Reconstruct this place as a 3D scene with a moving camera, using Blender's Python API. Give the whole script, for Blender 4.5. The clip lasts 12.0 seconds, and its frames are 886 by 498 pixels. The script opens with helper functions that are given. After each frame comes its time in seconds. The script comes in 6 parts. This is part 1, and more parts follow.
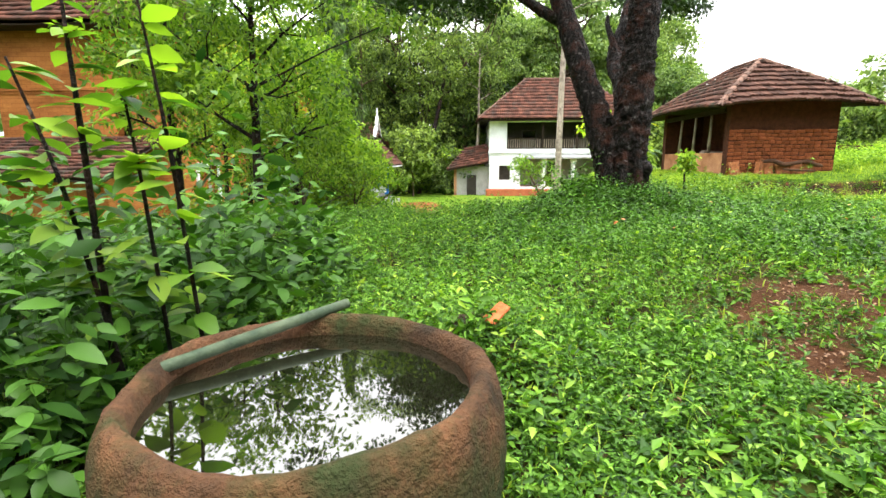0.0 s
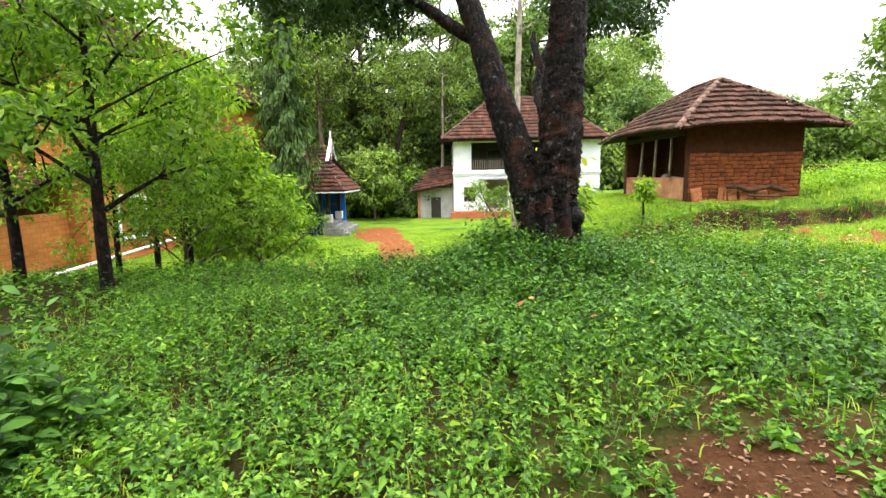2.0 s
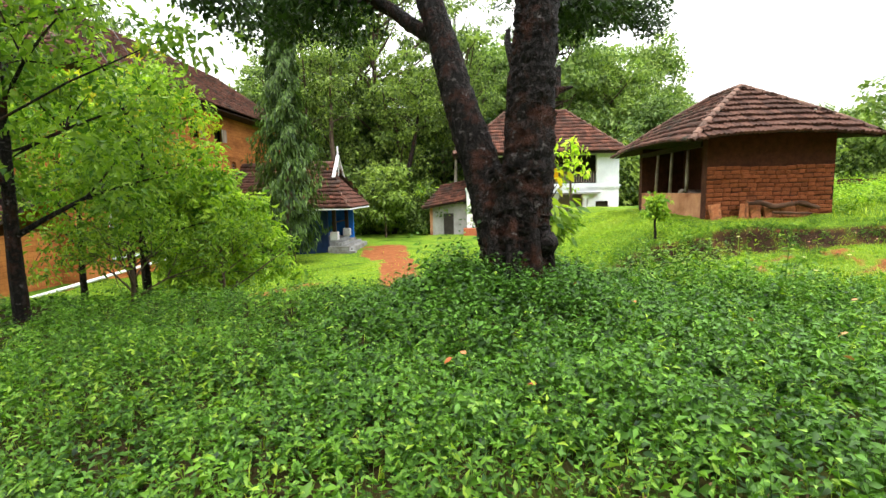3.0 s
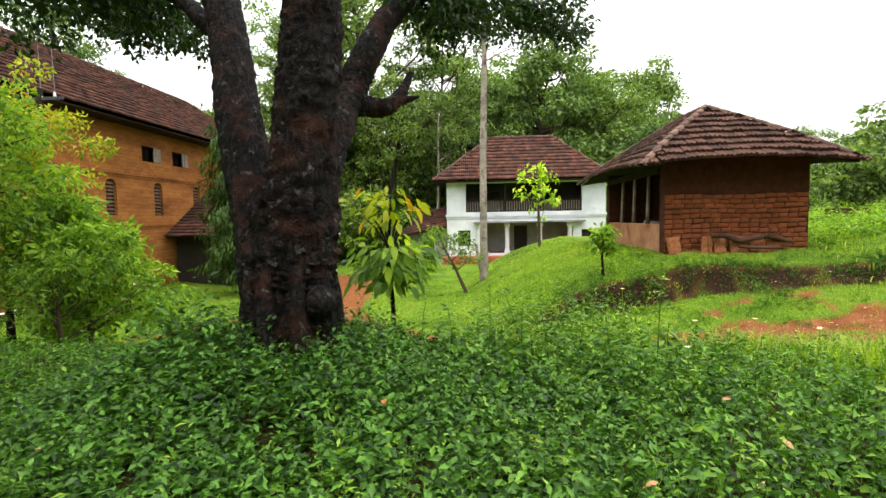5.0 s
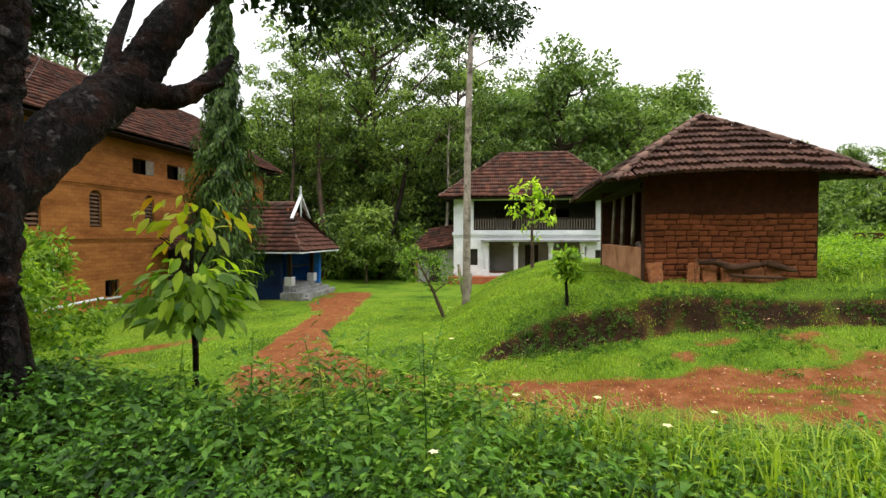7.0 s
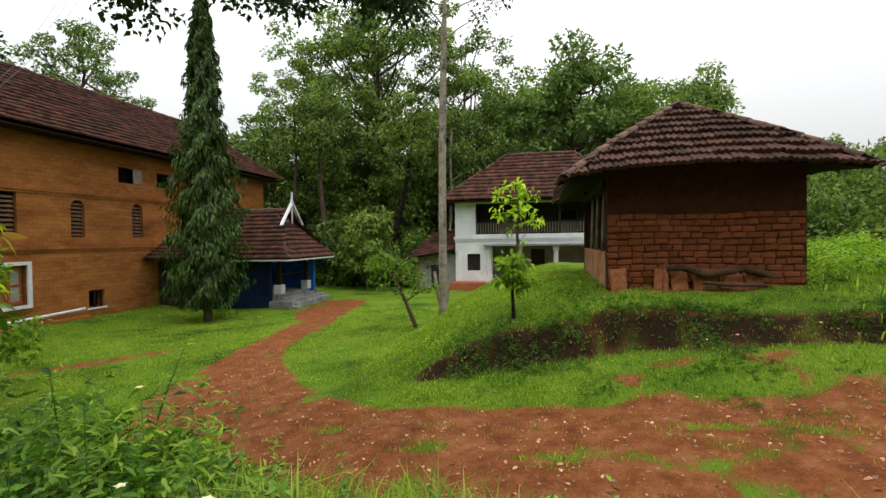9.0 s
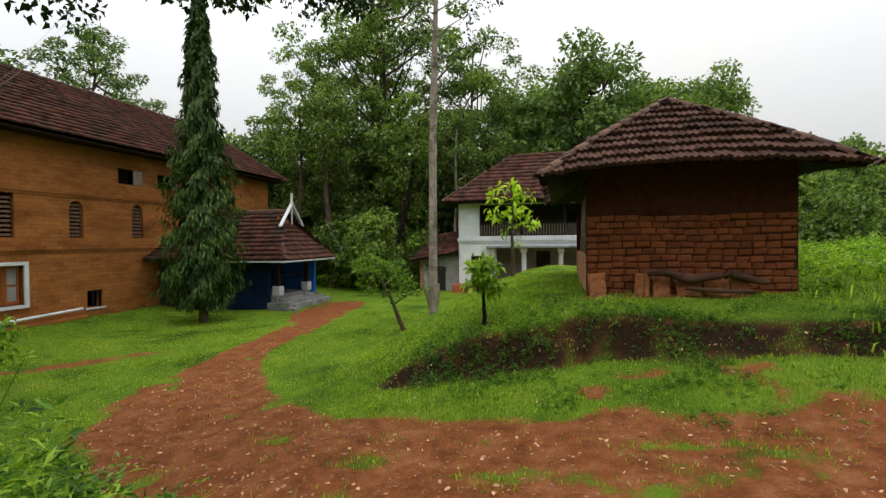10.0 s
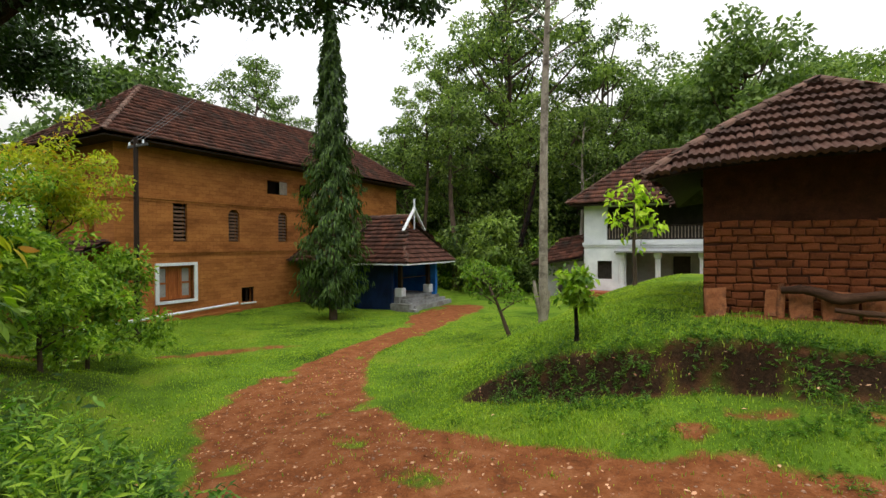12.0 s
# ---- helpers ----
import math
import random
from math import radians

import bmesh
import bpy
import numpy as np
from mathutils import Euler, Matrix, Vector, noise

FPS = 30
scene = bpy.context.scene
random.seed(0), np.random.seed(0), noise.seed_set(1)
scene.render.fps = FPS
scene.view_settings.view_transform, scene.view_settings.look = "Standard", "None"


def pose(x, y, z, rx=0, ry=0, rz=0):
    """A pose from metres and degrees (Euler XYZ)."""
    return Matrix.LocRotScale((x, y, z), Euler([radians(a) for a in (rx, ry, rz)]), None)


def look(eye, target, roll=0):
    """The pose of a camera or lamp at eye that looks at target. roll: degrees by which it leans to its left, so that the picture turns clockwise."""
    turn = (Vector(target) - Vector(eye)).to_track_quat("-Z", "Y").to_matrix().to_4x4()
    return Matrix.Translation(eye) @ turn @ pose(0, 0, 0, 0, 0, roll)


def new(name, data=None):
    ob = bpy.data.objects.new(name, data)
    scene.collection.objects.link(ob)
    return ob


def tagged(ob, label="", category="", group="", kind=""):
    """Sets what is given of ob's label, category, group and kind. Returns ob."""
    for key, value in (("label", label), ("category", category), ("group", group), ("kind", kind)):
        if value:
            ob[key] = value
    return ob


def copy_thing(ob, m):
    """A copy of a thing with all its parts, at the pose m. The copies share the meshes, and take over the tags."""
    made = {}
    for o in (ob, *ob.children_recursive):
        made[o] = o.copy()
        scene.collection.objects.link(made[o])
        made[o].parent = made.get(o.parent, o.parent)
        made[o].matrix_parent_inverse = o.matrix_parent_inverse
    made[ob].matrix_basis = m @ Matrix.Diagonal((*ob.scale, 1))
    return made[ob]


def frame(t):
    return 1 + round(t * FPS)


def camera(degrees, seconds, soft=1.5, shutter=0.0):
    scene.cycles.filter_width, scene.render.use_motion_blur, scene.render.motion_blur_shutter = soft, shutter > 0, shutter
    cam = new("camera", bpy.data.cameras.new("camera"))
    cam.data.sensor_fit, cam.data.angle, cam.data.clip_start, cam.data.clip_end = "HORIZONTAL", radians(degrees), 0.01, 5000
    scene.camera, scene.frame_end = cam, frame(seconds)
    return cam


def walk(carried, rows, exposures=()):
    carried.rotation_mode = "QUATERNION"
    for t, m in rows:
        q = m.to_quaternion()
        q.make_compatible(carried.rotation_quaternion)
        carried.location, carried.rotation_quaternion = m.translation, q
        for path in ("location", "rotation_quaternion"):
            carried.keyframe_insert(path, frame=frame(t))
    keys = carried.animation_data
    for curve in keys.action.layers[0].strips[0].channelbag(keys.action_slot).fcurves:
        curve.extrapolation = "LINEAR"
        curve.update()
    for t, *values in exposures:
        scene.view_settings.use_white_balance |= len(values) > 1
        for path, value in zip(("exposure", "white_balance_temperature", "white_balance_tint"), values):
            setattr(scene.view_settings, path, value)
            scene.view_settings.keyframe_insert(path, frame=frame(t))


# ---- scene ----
cam = camera(84.6, 12.0)
PATH = [
    (0, (0.149, -2.162, 2.193), (0.067, -0.196, 1.833), -0.2),
    (0.5, (0.348, -1.899, 2.361), (0.322, 0.065, 1.983), 0.1),
    (1, (0.679, -1.382, 2.491), (0.703, 0.586, 2.134), -0.2),
    (1.5, (1.163, -0.724, 2.602), (1.188, 1.249, 2.275), -1.0),
    (2, (1.589, -0.096, 2.684), (1.586, 1.882, 2.388), -1.0),
    (2.5, (2.08, 0.532, 2.702), (2.022, 2.514, 2.437), -1.3),
    (4.5, (4.49, 2.647, 2.776), (4.337, 4.635, 2.626), -0.6),
    (5, (5.167, 3.056, 2.797), (5.027, 5.047, 2.668), -1.0),
    (5.5, (5.807, 3.436, 2.814), (5.664, 5.429, 2.712), -0.9),
    (6, (6.364, 3.897, 2.856), (6.194, 5.888, 2.78), -1.0),
    (6.5, (6.914, 4.341, 2.856), (6.694, 6.328, 2.793), -0.6),
    (7, (7.42, 4.805, 2.813), (7.139, 6.784, 2.755), -0.0),
    (9, (9.451, 6.337, 2.831), (9.052, 8.296, 2.792), -0.8),
    (9.5, (9.929, 6.714, 2.836), (9.497, 8.666, 2.801), -0.7),
    (10, (10.39, 6.98, 2.833), (9.925, 8.924, 2.801), -0.6),
    (10.5, (10.739, 7.25, 2.857), (10.233, 9.185, 2.831), -0.4),
    (11, (10.976, 7.413, 2.895), (10.37, 9.319, 2.877), -0.0),
    (11.5, (11.155, 7.591, 2.882), (10.362, 9.427, 2.868), -0.2),
    (12, (11.196, 7.676, 2.955), (10.222, 9.423, 2.936), -0.4),
]
walk(cam, [(t, look(eye, target, roll)) for t, eye, target, roll in PATH],
     [(0.0, 1.5), (1.0, 1.5), (2.5, 1.28), (4.5, 0.92), (5.5, 0.55), (7.0, 0.33), (9.0, -0.18), (10.5, -0.4), (11.3, -0.4), (12.0, -0.08)])

# ---------------------------------------------------------------- light
world = bpy.data.worlds.new("overcast_sky")
scene.world = world
world.use_nodes = True
wn, wl = world.node_tree.nodes, world.node_tree.links
wn.clear()
w_out = wn.new("ShaderNodeOutputWorld")
w_bg = wn.new("ShaderNodeBackground")
w_sky = wn.new("ShaderNodeTexSky")
w_sky.sky_type, w_sky.sun_disc = "NISHITA", False
w_sky.sun_elevation, w_sky.sun_rotation = radians(76), radians(157)
w_sky.dust_density, w_sky.air_density = 3.0, 1.0
w_co = wn.new("ShaderNodeTexCoord")
w_noise = wn.new("ShaderNodeTexNoise")
w_noise.inputs["Scale"].default_value, w_noise.inputs["Detail"].default_value = 2.2, 6.0
w_map = wn.new("ShaderNodeMapping")
w_map.inputs["Scale"].default_value = (1, 1, 2.5)
w_ramp = wn.new("ShaderNodeValToRGB")
w_ramp.color_ramp.elements[0].position, w_ramp.color_ramp.elements[1].position = 0.3, 0.62
w_ramp.color_ramp.elements[0].color = (11.9, 12.2, 12.6, 1)
w_ramp.color_ramp.elements[1].color = (12.4, 12.3, 11.9, 1)
w_sep = wn.new("ShaderNodeSeparateXYZ")
w_grad = wn.new("ShaderNodeMapRange")
w_grad.inputs["From Min"].default_value, w_grad.inputs["From Max"].default_value = 0.0, 1.0
w_grad.inputs["To Min"].default_value, w_grad.inputs["To Max"].default_value = 0.55, 2.2
w_vec = wn.new("ShaderNodeVectorMath")
w_vec.operation = "SCALE"
w_mix = wn.new("ShaderNodeMixRGB")
w_mix.inputs[0].default_value = 0.9
wl.new(w_co.outputs["Generated"], w_map.inputs[0])
wl.new(w_map.outputs[0], w_noise.inputs["Vector"])
wl.new(w_noise.outputs[0], w_ramp.inputs[0])
wl.new(w_sky.outputs[0], w_mix.inputs[1])
wl.new(w_ramp.outputs[0], w_mix.inputs[2])
wl.new(w_co.outputs["Generated"], w_sep.inputs[0])
wl.new(w_sep.outputs["Z"], w_grad.inputs["Value"])
wl.new(w_mix.outputs[0], w_vec.inputs[0])
wl.new(w_grad.outputs[0], w_vec.inputs["Scale"])
wl.new(w_vec.outputs[0], w_bg.inputs[0])
w_bg.inputs[1].default_value = 0.105
wl.new(w_bg.outputs[0], w_out.inputs[0])
sun = new("sun", bpy.data.lights.new("sun", "SUN"))
sun.data.energy, sun.data.angle, sun.data.color = 1.3, radians(32), (1.0, 0.96, 0.88)
sun.matrix_world = look((0, 0, 70), (-6.8, 16, 0))
scene.view_settings.exposure = 0.0


# ---------------------------------------------------------------- materials
def ramp_of(nt, stops):
    r = nt.nodes.new("ShaderNodeValToRGB")
    el = r.color_ramp.elements
    while len(el) < len(stops):
        el.new(0.5)
    for e, (p, c) in zip(el, stops):
        e.position, e.color = p, (*c, 1)
    return r


def noise_of(nt, scale, detail=4.0, rough=0.6, stretch=None):
    n = nt.nodes.new("ShaderNodeTexNoise")
    n.inputs["Scale"].default_value, n.inputs["Detail"].default_value = scale, detail
    n.inputs["Roughness"].default_value = rough
    co = nt.nodes.new("ShaderNodeTexCoord")
    if stretch:
        mp = nt.nodes.new("ShaderNodeMapping")
        mp.inputs["Scale"].default_value = stretch
        nt.links.new(co.outputs["Object"], mp.inputs[0])
        nt.links.new(mp.outputs[0], n.inputs["Vector"])
    else:
        nt.links.new(co.outputs["Object"], n.inputs["Vector"])
    return n


def mix_rgb(nt, a, b, fac, mode="MIX"):
    m = nt.nodes.new("ShaderNodeMixRGB")
    m.blend_type = mode
    for sock, v in zip(m.inputs, (fac, a, b)):
        if isinstance(v, (int, float)):
            sock.default_value = v
        elif isinstance(v, tuple):
            sock.default_value = (*v, 1)
        else:
            nt.links.new(v, sock)
    return m.outputs[0]


def base_material(name):
    m = bpy.data.materials.new(name)
    m.use_nodes = True
    nt = m.node_tree
    return m, nt, nt.nodes["Principled BSDF"]


def surface(name, dark, light, scale=6.0, fine=60.0, rough=0.85, bump=0.3, stretch=None, stain=None, stain_scale=1.2, vary=0.0, metal=0.0, spec=0.15, bump_d=0.02):
    """A worn surface: two-scale noise between two colours, stains, relief, piece-by-piece variation."""
    m, nt, bsdf = base_material(name)
    n1 = noise_of(nt, scale, 5, 0.65, stretch)
    n2 = noise_of(nt, fine, 3, 0.7, stretch)
    r1 = ramp_of(nt, [(0.32, dark), (0.68, light)])
    nt.links.new(n1.outputs[0], r1.inputs[0])
    g = ramp_of(nt, [(0.3, (0.72, 0.72, 0.72)), (0.7, (1.18, 1.18, 1.18))])
    nt.links.new(n2.outputs[0], g.inputs[0])
    col = mix_rgb(nt, r1.outputs[0], g.outputs[0], 0.8, "MULTIPLY")
    if stain:
        n3 = noise_of(nt, stain_scale, 6, 0.7)
        r3 = ramp_of(nt, [(0.48, (0, 0, 0)), (0.66, (1, 1, 1))])
        nt.links.new(n3.outputs[0], r3.inputs[0])
        col = mix_rgb(nt, col, stain, r3.outputs[0])
    if vary:
        oi = nt.nodes.new("ShaderNodeObjectInfo")
        ge = nt.nodes.new("ShaderNodeNewGeometry")
        ad = nt.nodes.new("ShaderNodeMath")
        ad.operation = "ADD"
        nt.links.new(oi.outputs["Random"], ad.inputs[0])
        nt.links.new(ge.outputs["Random Per Island"], ad.inputs[1])
        fr = nt.nodes.new("ShaderNodeMath")
        fr.operation = "FRACT"
        nt.links.new(ad.outputs[0], fr.inputs[0])
        rv = ramp_of(nt, [(0.0, (1 - vary, 1 - vary, 1 - vary)), (1.0, (1 + vary, 1 + vary * 0.9, 1 + vary * 0.8))])
        nt.links.new(fr.outputs[0], rv.inputs[0])
        col = mix_rgb(nt, col, rv.outputs[0], 1.0, "MULTIPLY")
    nt.links.new(col, bsdf.inputs["Base Color"])
    bsdf.inputs["Roughness"].default_value, bsdf.inputs["Metallic"].default_value = rough, metal
    bsdf.inputs["Specular IOR Level"].default_value = spec
    b = nt.nodes.new("ShaderNodeBump")
    b.inputs["Strength"].default_value, b.inputs["Distance"].default_value = bump, bump_d
    nt.links.new(n2.outputs[0], b.inputs["Height"])
    nt.links.new(b.outputs[0], bsdf.inputs["Normal"])
    return m


def leaf_material(name, dark, light, glow=0.35, rough=0.45, odd=None):
    """Leaves: hue varied leaf by leaf, with light passing through."""
    m, nt, bsdf = base_material(name)
    ge = nt.nodes.new("ShaderNodeNewGeometry")
    dark, light = ((r * 1.08, g, b * 1.15) for r, g, b in (dark, light))
    stops = [(0.0, dark), (0.85, light)] + ([(0.97, odd)] if odd else [])
    r = ramp_of(nt, stops)
    nt.links.new(ge.outputs["Random Per Island"], r.inputs[0])
    n = noise_of(nt, 0.6, 3)
    g = ramp_of(nt, [(0.3, (0.7, 0.75, 0.7)), (0.7, (1.2, 1.15, 1.1))])
    nt.links.new(n.outputs[0], g.inputs[0])
    oi = nt.nodes.new("ShaderNodeObjectInfo")
    ro = ramp_of(nt, [(0.0, (0.8, 0.8, 0.85)), (1.0, (1.3, 1.2, 1.0))])
    nt.links.new(oi.outputs["Random"], ro.inputs[0])
    col = mix_rgb(nt, r.outputs[0], g.outputs[0], 1.0, "MULTIPLY")
    col = mix_rgb(nt, col, ro.outputs[0], 1.0, "MULTIPLY")
    nt.links.new(col, bsdf.inputs["Base Color"])
    bsdf.inputs["Roughness"].default_value = rough
    bsdf.inputs["Specular IOR Level"].default_value = 0.2
    tr = nt.nodes.new("ShaderNodeBsdfTranslucent")
    warm = mix_rgb(nt, col, (1.5, 1.7, 0.6), 1.0, "MULTIPLY")
    nt.links.new(warm, tr.inputs[0])
    ms = nt.nodes.new("ShaderNodeMixShader")
    ms.inputs[0].default_value = glow
    nt.links.new(bsdf.outputs[0], ms.inputs[1])
    nt.links.new(tr.outputs[0], ms.inputs[2])
    nt.links.new(ms.outputs[0], nt.nodes["Material Output"].inputs[0])
    return m


def ground_material():
    m, nt, bsdf = base_material("grass_and_laterite_soil")
    at = nt.nodes.new("ShaderNodeAttribute")
    at.attribute_name = "soil"
    n1, n2, n3 = noise_of(nt, 0.5, 5), noise_of(nt, 22, 5, 0.75), noise_of(nt, 2.6, 5, 0.7)
    grass = ramp_of(nt, [(0.32, (0.03, 0.07, 0.007)), (0.52, (0.10, 0.18, 0.014)), (0.75, (0.17, 0.215, 0.022))])
    nt.links.new(n1.outputs[0], grass.inputs[0])
    soil = ramp_of(nt, [(0.3, (0.10, 0.034, 0.013)), (0.5, (0.195, 0.066, 0.023)), (0.72, (0.28, 0.12, 0.052))])
    nt.links.new(n3.outputs[0], soil.inputs[0])
    fine = ramp_of(nt, [(0.3, (0.6, 0.6, 0.6)), (0.72, (1.3, 1.3, 1.3))])
    nt.links.new(n2.outputs[0], fine.inputs[0])
    # soil shows where it is worn, broken up by noise
    ad = nt.nodes.new("ShaderNodeMath")
    ad.operation = "ADD"
    nt.links.new(at.outputs["Fac"], ad.inputs[0])
    sc = nt.nodes.new("ShaderNodeMath")
    sc.operation = "MULTIPLY_ADD"
    sc.inputs[1].default_value, sc.inputs[2].default_value = 1.1, -0.55
    nt.links.new(n3.outputs[0], sc.inputs[0])
    nt.links.new(sc.outputs[0], ad.inputs[1])
    edge = ramp_of(nt, [(0.32, (0, 0, 0)), (0.64, (1, 1, 1))])
    nt.links.new(ad.outputs[0], edge.inputs[0])
    col = mix_rgb(nt, grass.outputs[0], soil.outputs[0], edge.outputs[0])
    # rotted-leaf soil, kept near-black to paint shade under weeds and on the bank
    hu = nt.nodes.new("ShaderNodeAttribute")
    hu.attribute_name = "humus_shade"
    mould_shade = ramp_of(nt, [(0.3, (0.012, 0.007, 0.004)), (0.7, (0.036, 0.02, 0.010))])
    nt.links.new(n2.outputs[0], mould_shade.inputs[0])
    col = mix_rgb(nt, col, mould_shade.outputs[0], hu.outputs["Fac"])
    col = mix_rgb(nt, col, fine.outputs[0], 0.8, "MULTIPLY")
    nt.links.new(col, bsdf.inputs["Base Color"])
    bsdf.inputs["Roughness"].default_value = 0.9
    bsdf.inputs["Specular IOR Level"].default_value = 0.06
    b = nt.nodes.new("ShaderNodeBump")
    b.inputs["Strength"].default_value, b.inputs["Distance"].default_value = 0.7, 0.05
    nt.links.new(n2.outputs[0], b.inputs["Height"])
    nt.links.new(b.outputs[0], bsdf.inputs["Normal"])
    return m


M_GROUND = ground_material()
M_TILE = surface("clay_roof_tile", (0.052, 0.026, 0.020), (0.14, 0.056, 0.038), 1.3, 30, 0.85, 0.4, stain=(0.045, 0.035, 0.03), stain_scale=0.9, vary=0.35)
M_TILE_OLD = surface("weathered_roof_tile", (0.045, 0.026, 0.021), (0.13, 0.062, 0.045), 1.6, 30, 0.9, 0.5, stain=(0.04, 0.04, 0.032), stain_scale=1.4, vary=0.4)
M_RIDGE = surface("ridge_tile", (0.06, 0.038, 0.03), (0.17, 0.10, 0.075), 2, 30, 0.9, 0.4, vary=0.4)
M_BRICK = surface("laterite_brick", (0.14, 0.044, 0.018), (0.33, 0.105, 0.037), 5, 45, 0.95, 0.8, stain=(0.10, 0.036, 0.02), stain_scale=0.8, vary=0.22)
# mud mortar darkened so the bare upper hut wall carries the eave's shade
M_MORTAR = surface("shade_toned_mud_mortar", (0.04, 0.016, 0.010), (0.085, 0.031, 0.017), 4, 50, 0.95, 0.7)


def brick_wall_material():
    """Laterite facing with thin courses, worn and stained."""
    m, nt, bsdf = base_material("orange_laterite_wall")
    co = nt.nodes.new("ShaderNodeTexCoord")
    sp = nt.nodes.new("ShaderNodeSeparateXYZ")
    nt.links.new(co.outputs["Object"], sp.inputs[0])
    ad = nt.nodes.new("ShaderNodeMath")
    nt.links.new(sp.outputs["X"], ad.inputs[0])
    nt.links.new(sp.outputs["Y"], ad.inputs[1])
    cb = nt.nodes.new("ShaderNodeCombineXYZ")
    nt.links.new(ad.outputs[0], cb.inputs["X"])
    nt.links.new(sp.outputs["Z"], cb.inputs["Y"])
    br = nt.nodes.new("ShaderNodeTexBrick")
    nt.links.new(cb.outputs[0], br.inputs["Vector"])
    br.inputs["Scale"].default_value = 1.0
    br.inputs["Brick Width"].default_value, br.inputs["Row Height"].default_value = 0.42, 0.2
    br.inputs["Mortar Size"].default_value, br.inputs["Mortar Smooth"].default_value = 0.011, 0.5
    br.inputs["Color1"].default_value, br.inputs["Color2"].default_value = (0.32, 0.122, 0.033, 1), (0.40, 0.16, 0.046, 1)
    br.inputs["Mortar"].default_value = (0.235, 0.086, 0.024, 1)
    n1, n2 = noise_of(nt, 0.7, 6, 0.72, (0.45, 0.45, 1.7)), noise_of(nt, 18, 4, 0.7)
    st = ramp_of(nt, [(0.3, (0.55, 0.48, 0.44)), (0.58, (1.12, 1.1, 1.05))])
    nt.links.new(n1.outputs[0], st.inputs[0])
    gr = ramp_of(nt, [(0.3, (0.78, 0.78, 0.78)), (0.7, (1.15, 1.15, 1.15))])
    nt.links.new(n2.outputs[0], gr.inputs[0])
    col = mix_rgb(nt, mix_rgb(nt, br.outputs[0], st.outputs[0], 1.0, "MULTIPLY"), gr.outputs[0], 1.0, "MULTIPLY")
    nt.links.new(col, bsdf.inputs["Base Color"])
    bsdf.inputs["Roughness"].default_value = 0.92
    bsdf.inputs["Specular IOR Level"].default_value = 0.2
    b = nt.nodes.new("ShaderNodeBump")
    b.inputs["Strength"].default_value, b.inputs["Distance"].default_value = 0.6, 0.02
    nt.links.new(br.outputs[0], b.inputs["Height"])
    nt.links.new(b.outputs[0], bsdf.inputs["Normal"])
    return m


M_BWALL = brick_wall_material()
M_WHITE = surface("whitewash", (0.62, 0.64, 0.68), (0.80, 0.81, 0.83), 0.8, 25, 0.8, 0.15, stain=(0.55, 0.56, 0.58), stain_scale=0.5)
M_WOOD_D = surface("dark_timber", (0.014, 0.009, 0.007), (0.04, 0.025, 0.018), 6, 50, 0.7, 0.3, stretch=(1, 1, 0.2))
M_WOOD_O = surface("varnished_timber", (0.25, 0.07, 0.02), (0.42, 0.14, 0.04), 6, 50, 0.5, 0.2, stretch=(1, 1, 0.2))
M_WOOD_G = surface("grey_weathered_wood", (0.16, 0.12, 0.09), (0.36, 0.30, 0.25), 5, 40, 0.85, 0.4, stretch=(1, 1, 0.15))
M_SLAT = surface("brown_slat_wood", (0.09, 0.05, 0.03), (0.2, 0.12, 0.075), 5, 40, 0.8, 0.3)
M_BLUE = surface("blue_paint", (0.012, 0.10, 0.42), (0.03, 0.19, 0.62), 1.2, 30, 0.6, 0.15)
# the porch blue again, darkened to paint the shade below its eave
M_BLUE_D = surface("shaded_blue_paint", (0.005, 0.012, 0.04), (0.01, 0.028, 0.09), 1.2, 30, 0.7, 0.15)
M_STONE = surface("grey_cement", (0.20, 0.20, 0.20), (0.34, 0.34, 0.335), 2, 40, 0.85, 0.3, stain=(0.13, 0.12, 0.10))
# near-black tone paints shade in rooms and recesses; doors and shutters share it
M_DARK = surface("shade_and_dark_wood", (0.03, 0.026, 0.022), (0.05, 0.042, 0.036), 2, 20, 0.95, 0.1)
M_GREYWALL = surface("grey_limewash", (0.24, 0.23, 0.22), (0.36, 0.35, 0.34), 1.2, 25, 0.9, 0.2)
M_REDFLOOR = surface("red_oxide_plinth", (0.28, 0.075, 0.035), (0.42, 0.13, 0.06), 2, 30, 0.7, 0.2)
M_PLASTER = surface("pale_orange_plaster", (0.34, 0.15, 0.075), (0.50, 0.26, 0.14), 1.4, 30, 0.9, 0.3, stain=(0.22, 0.09, 0.045), stain_scale=1.0)


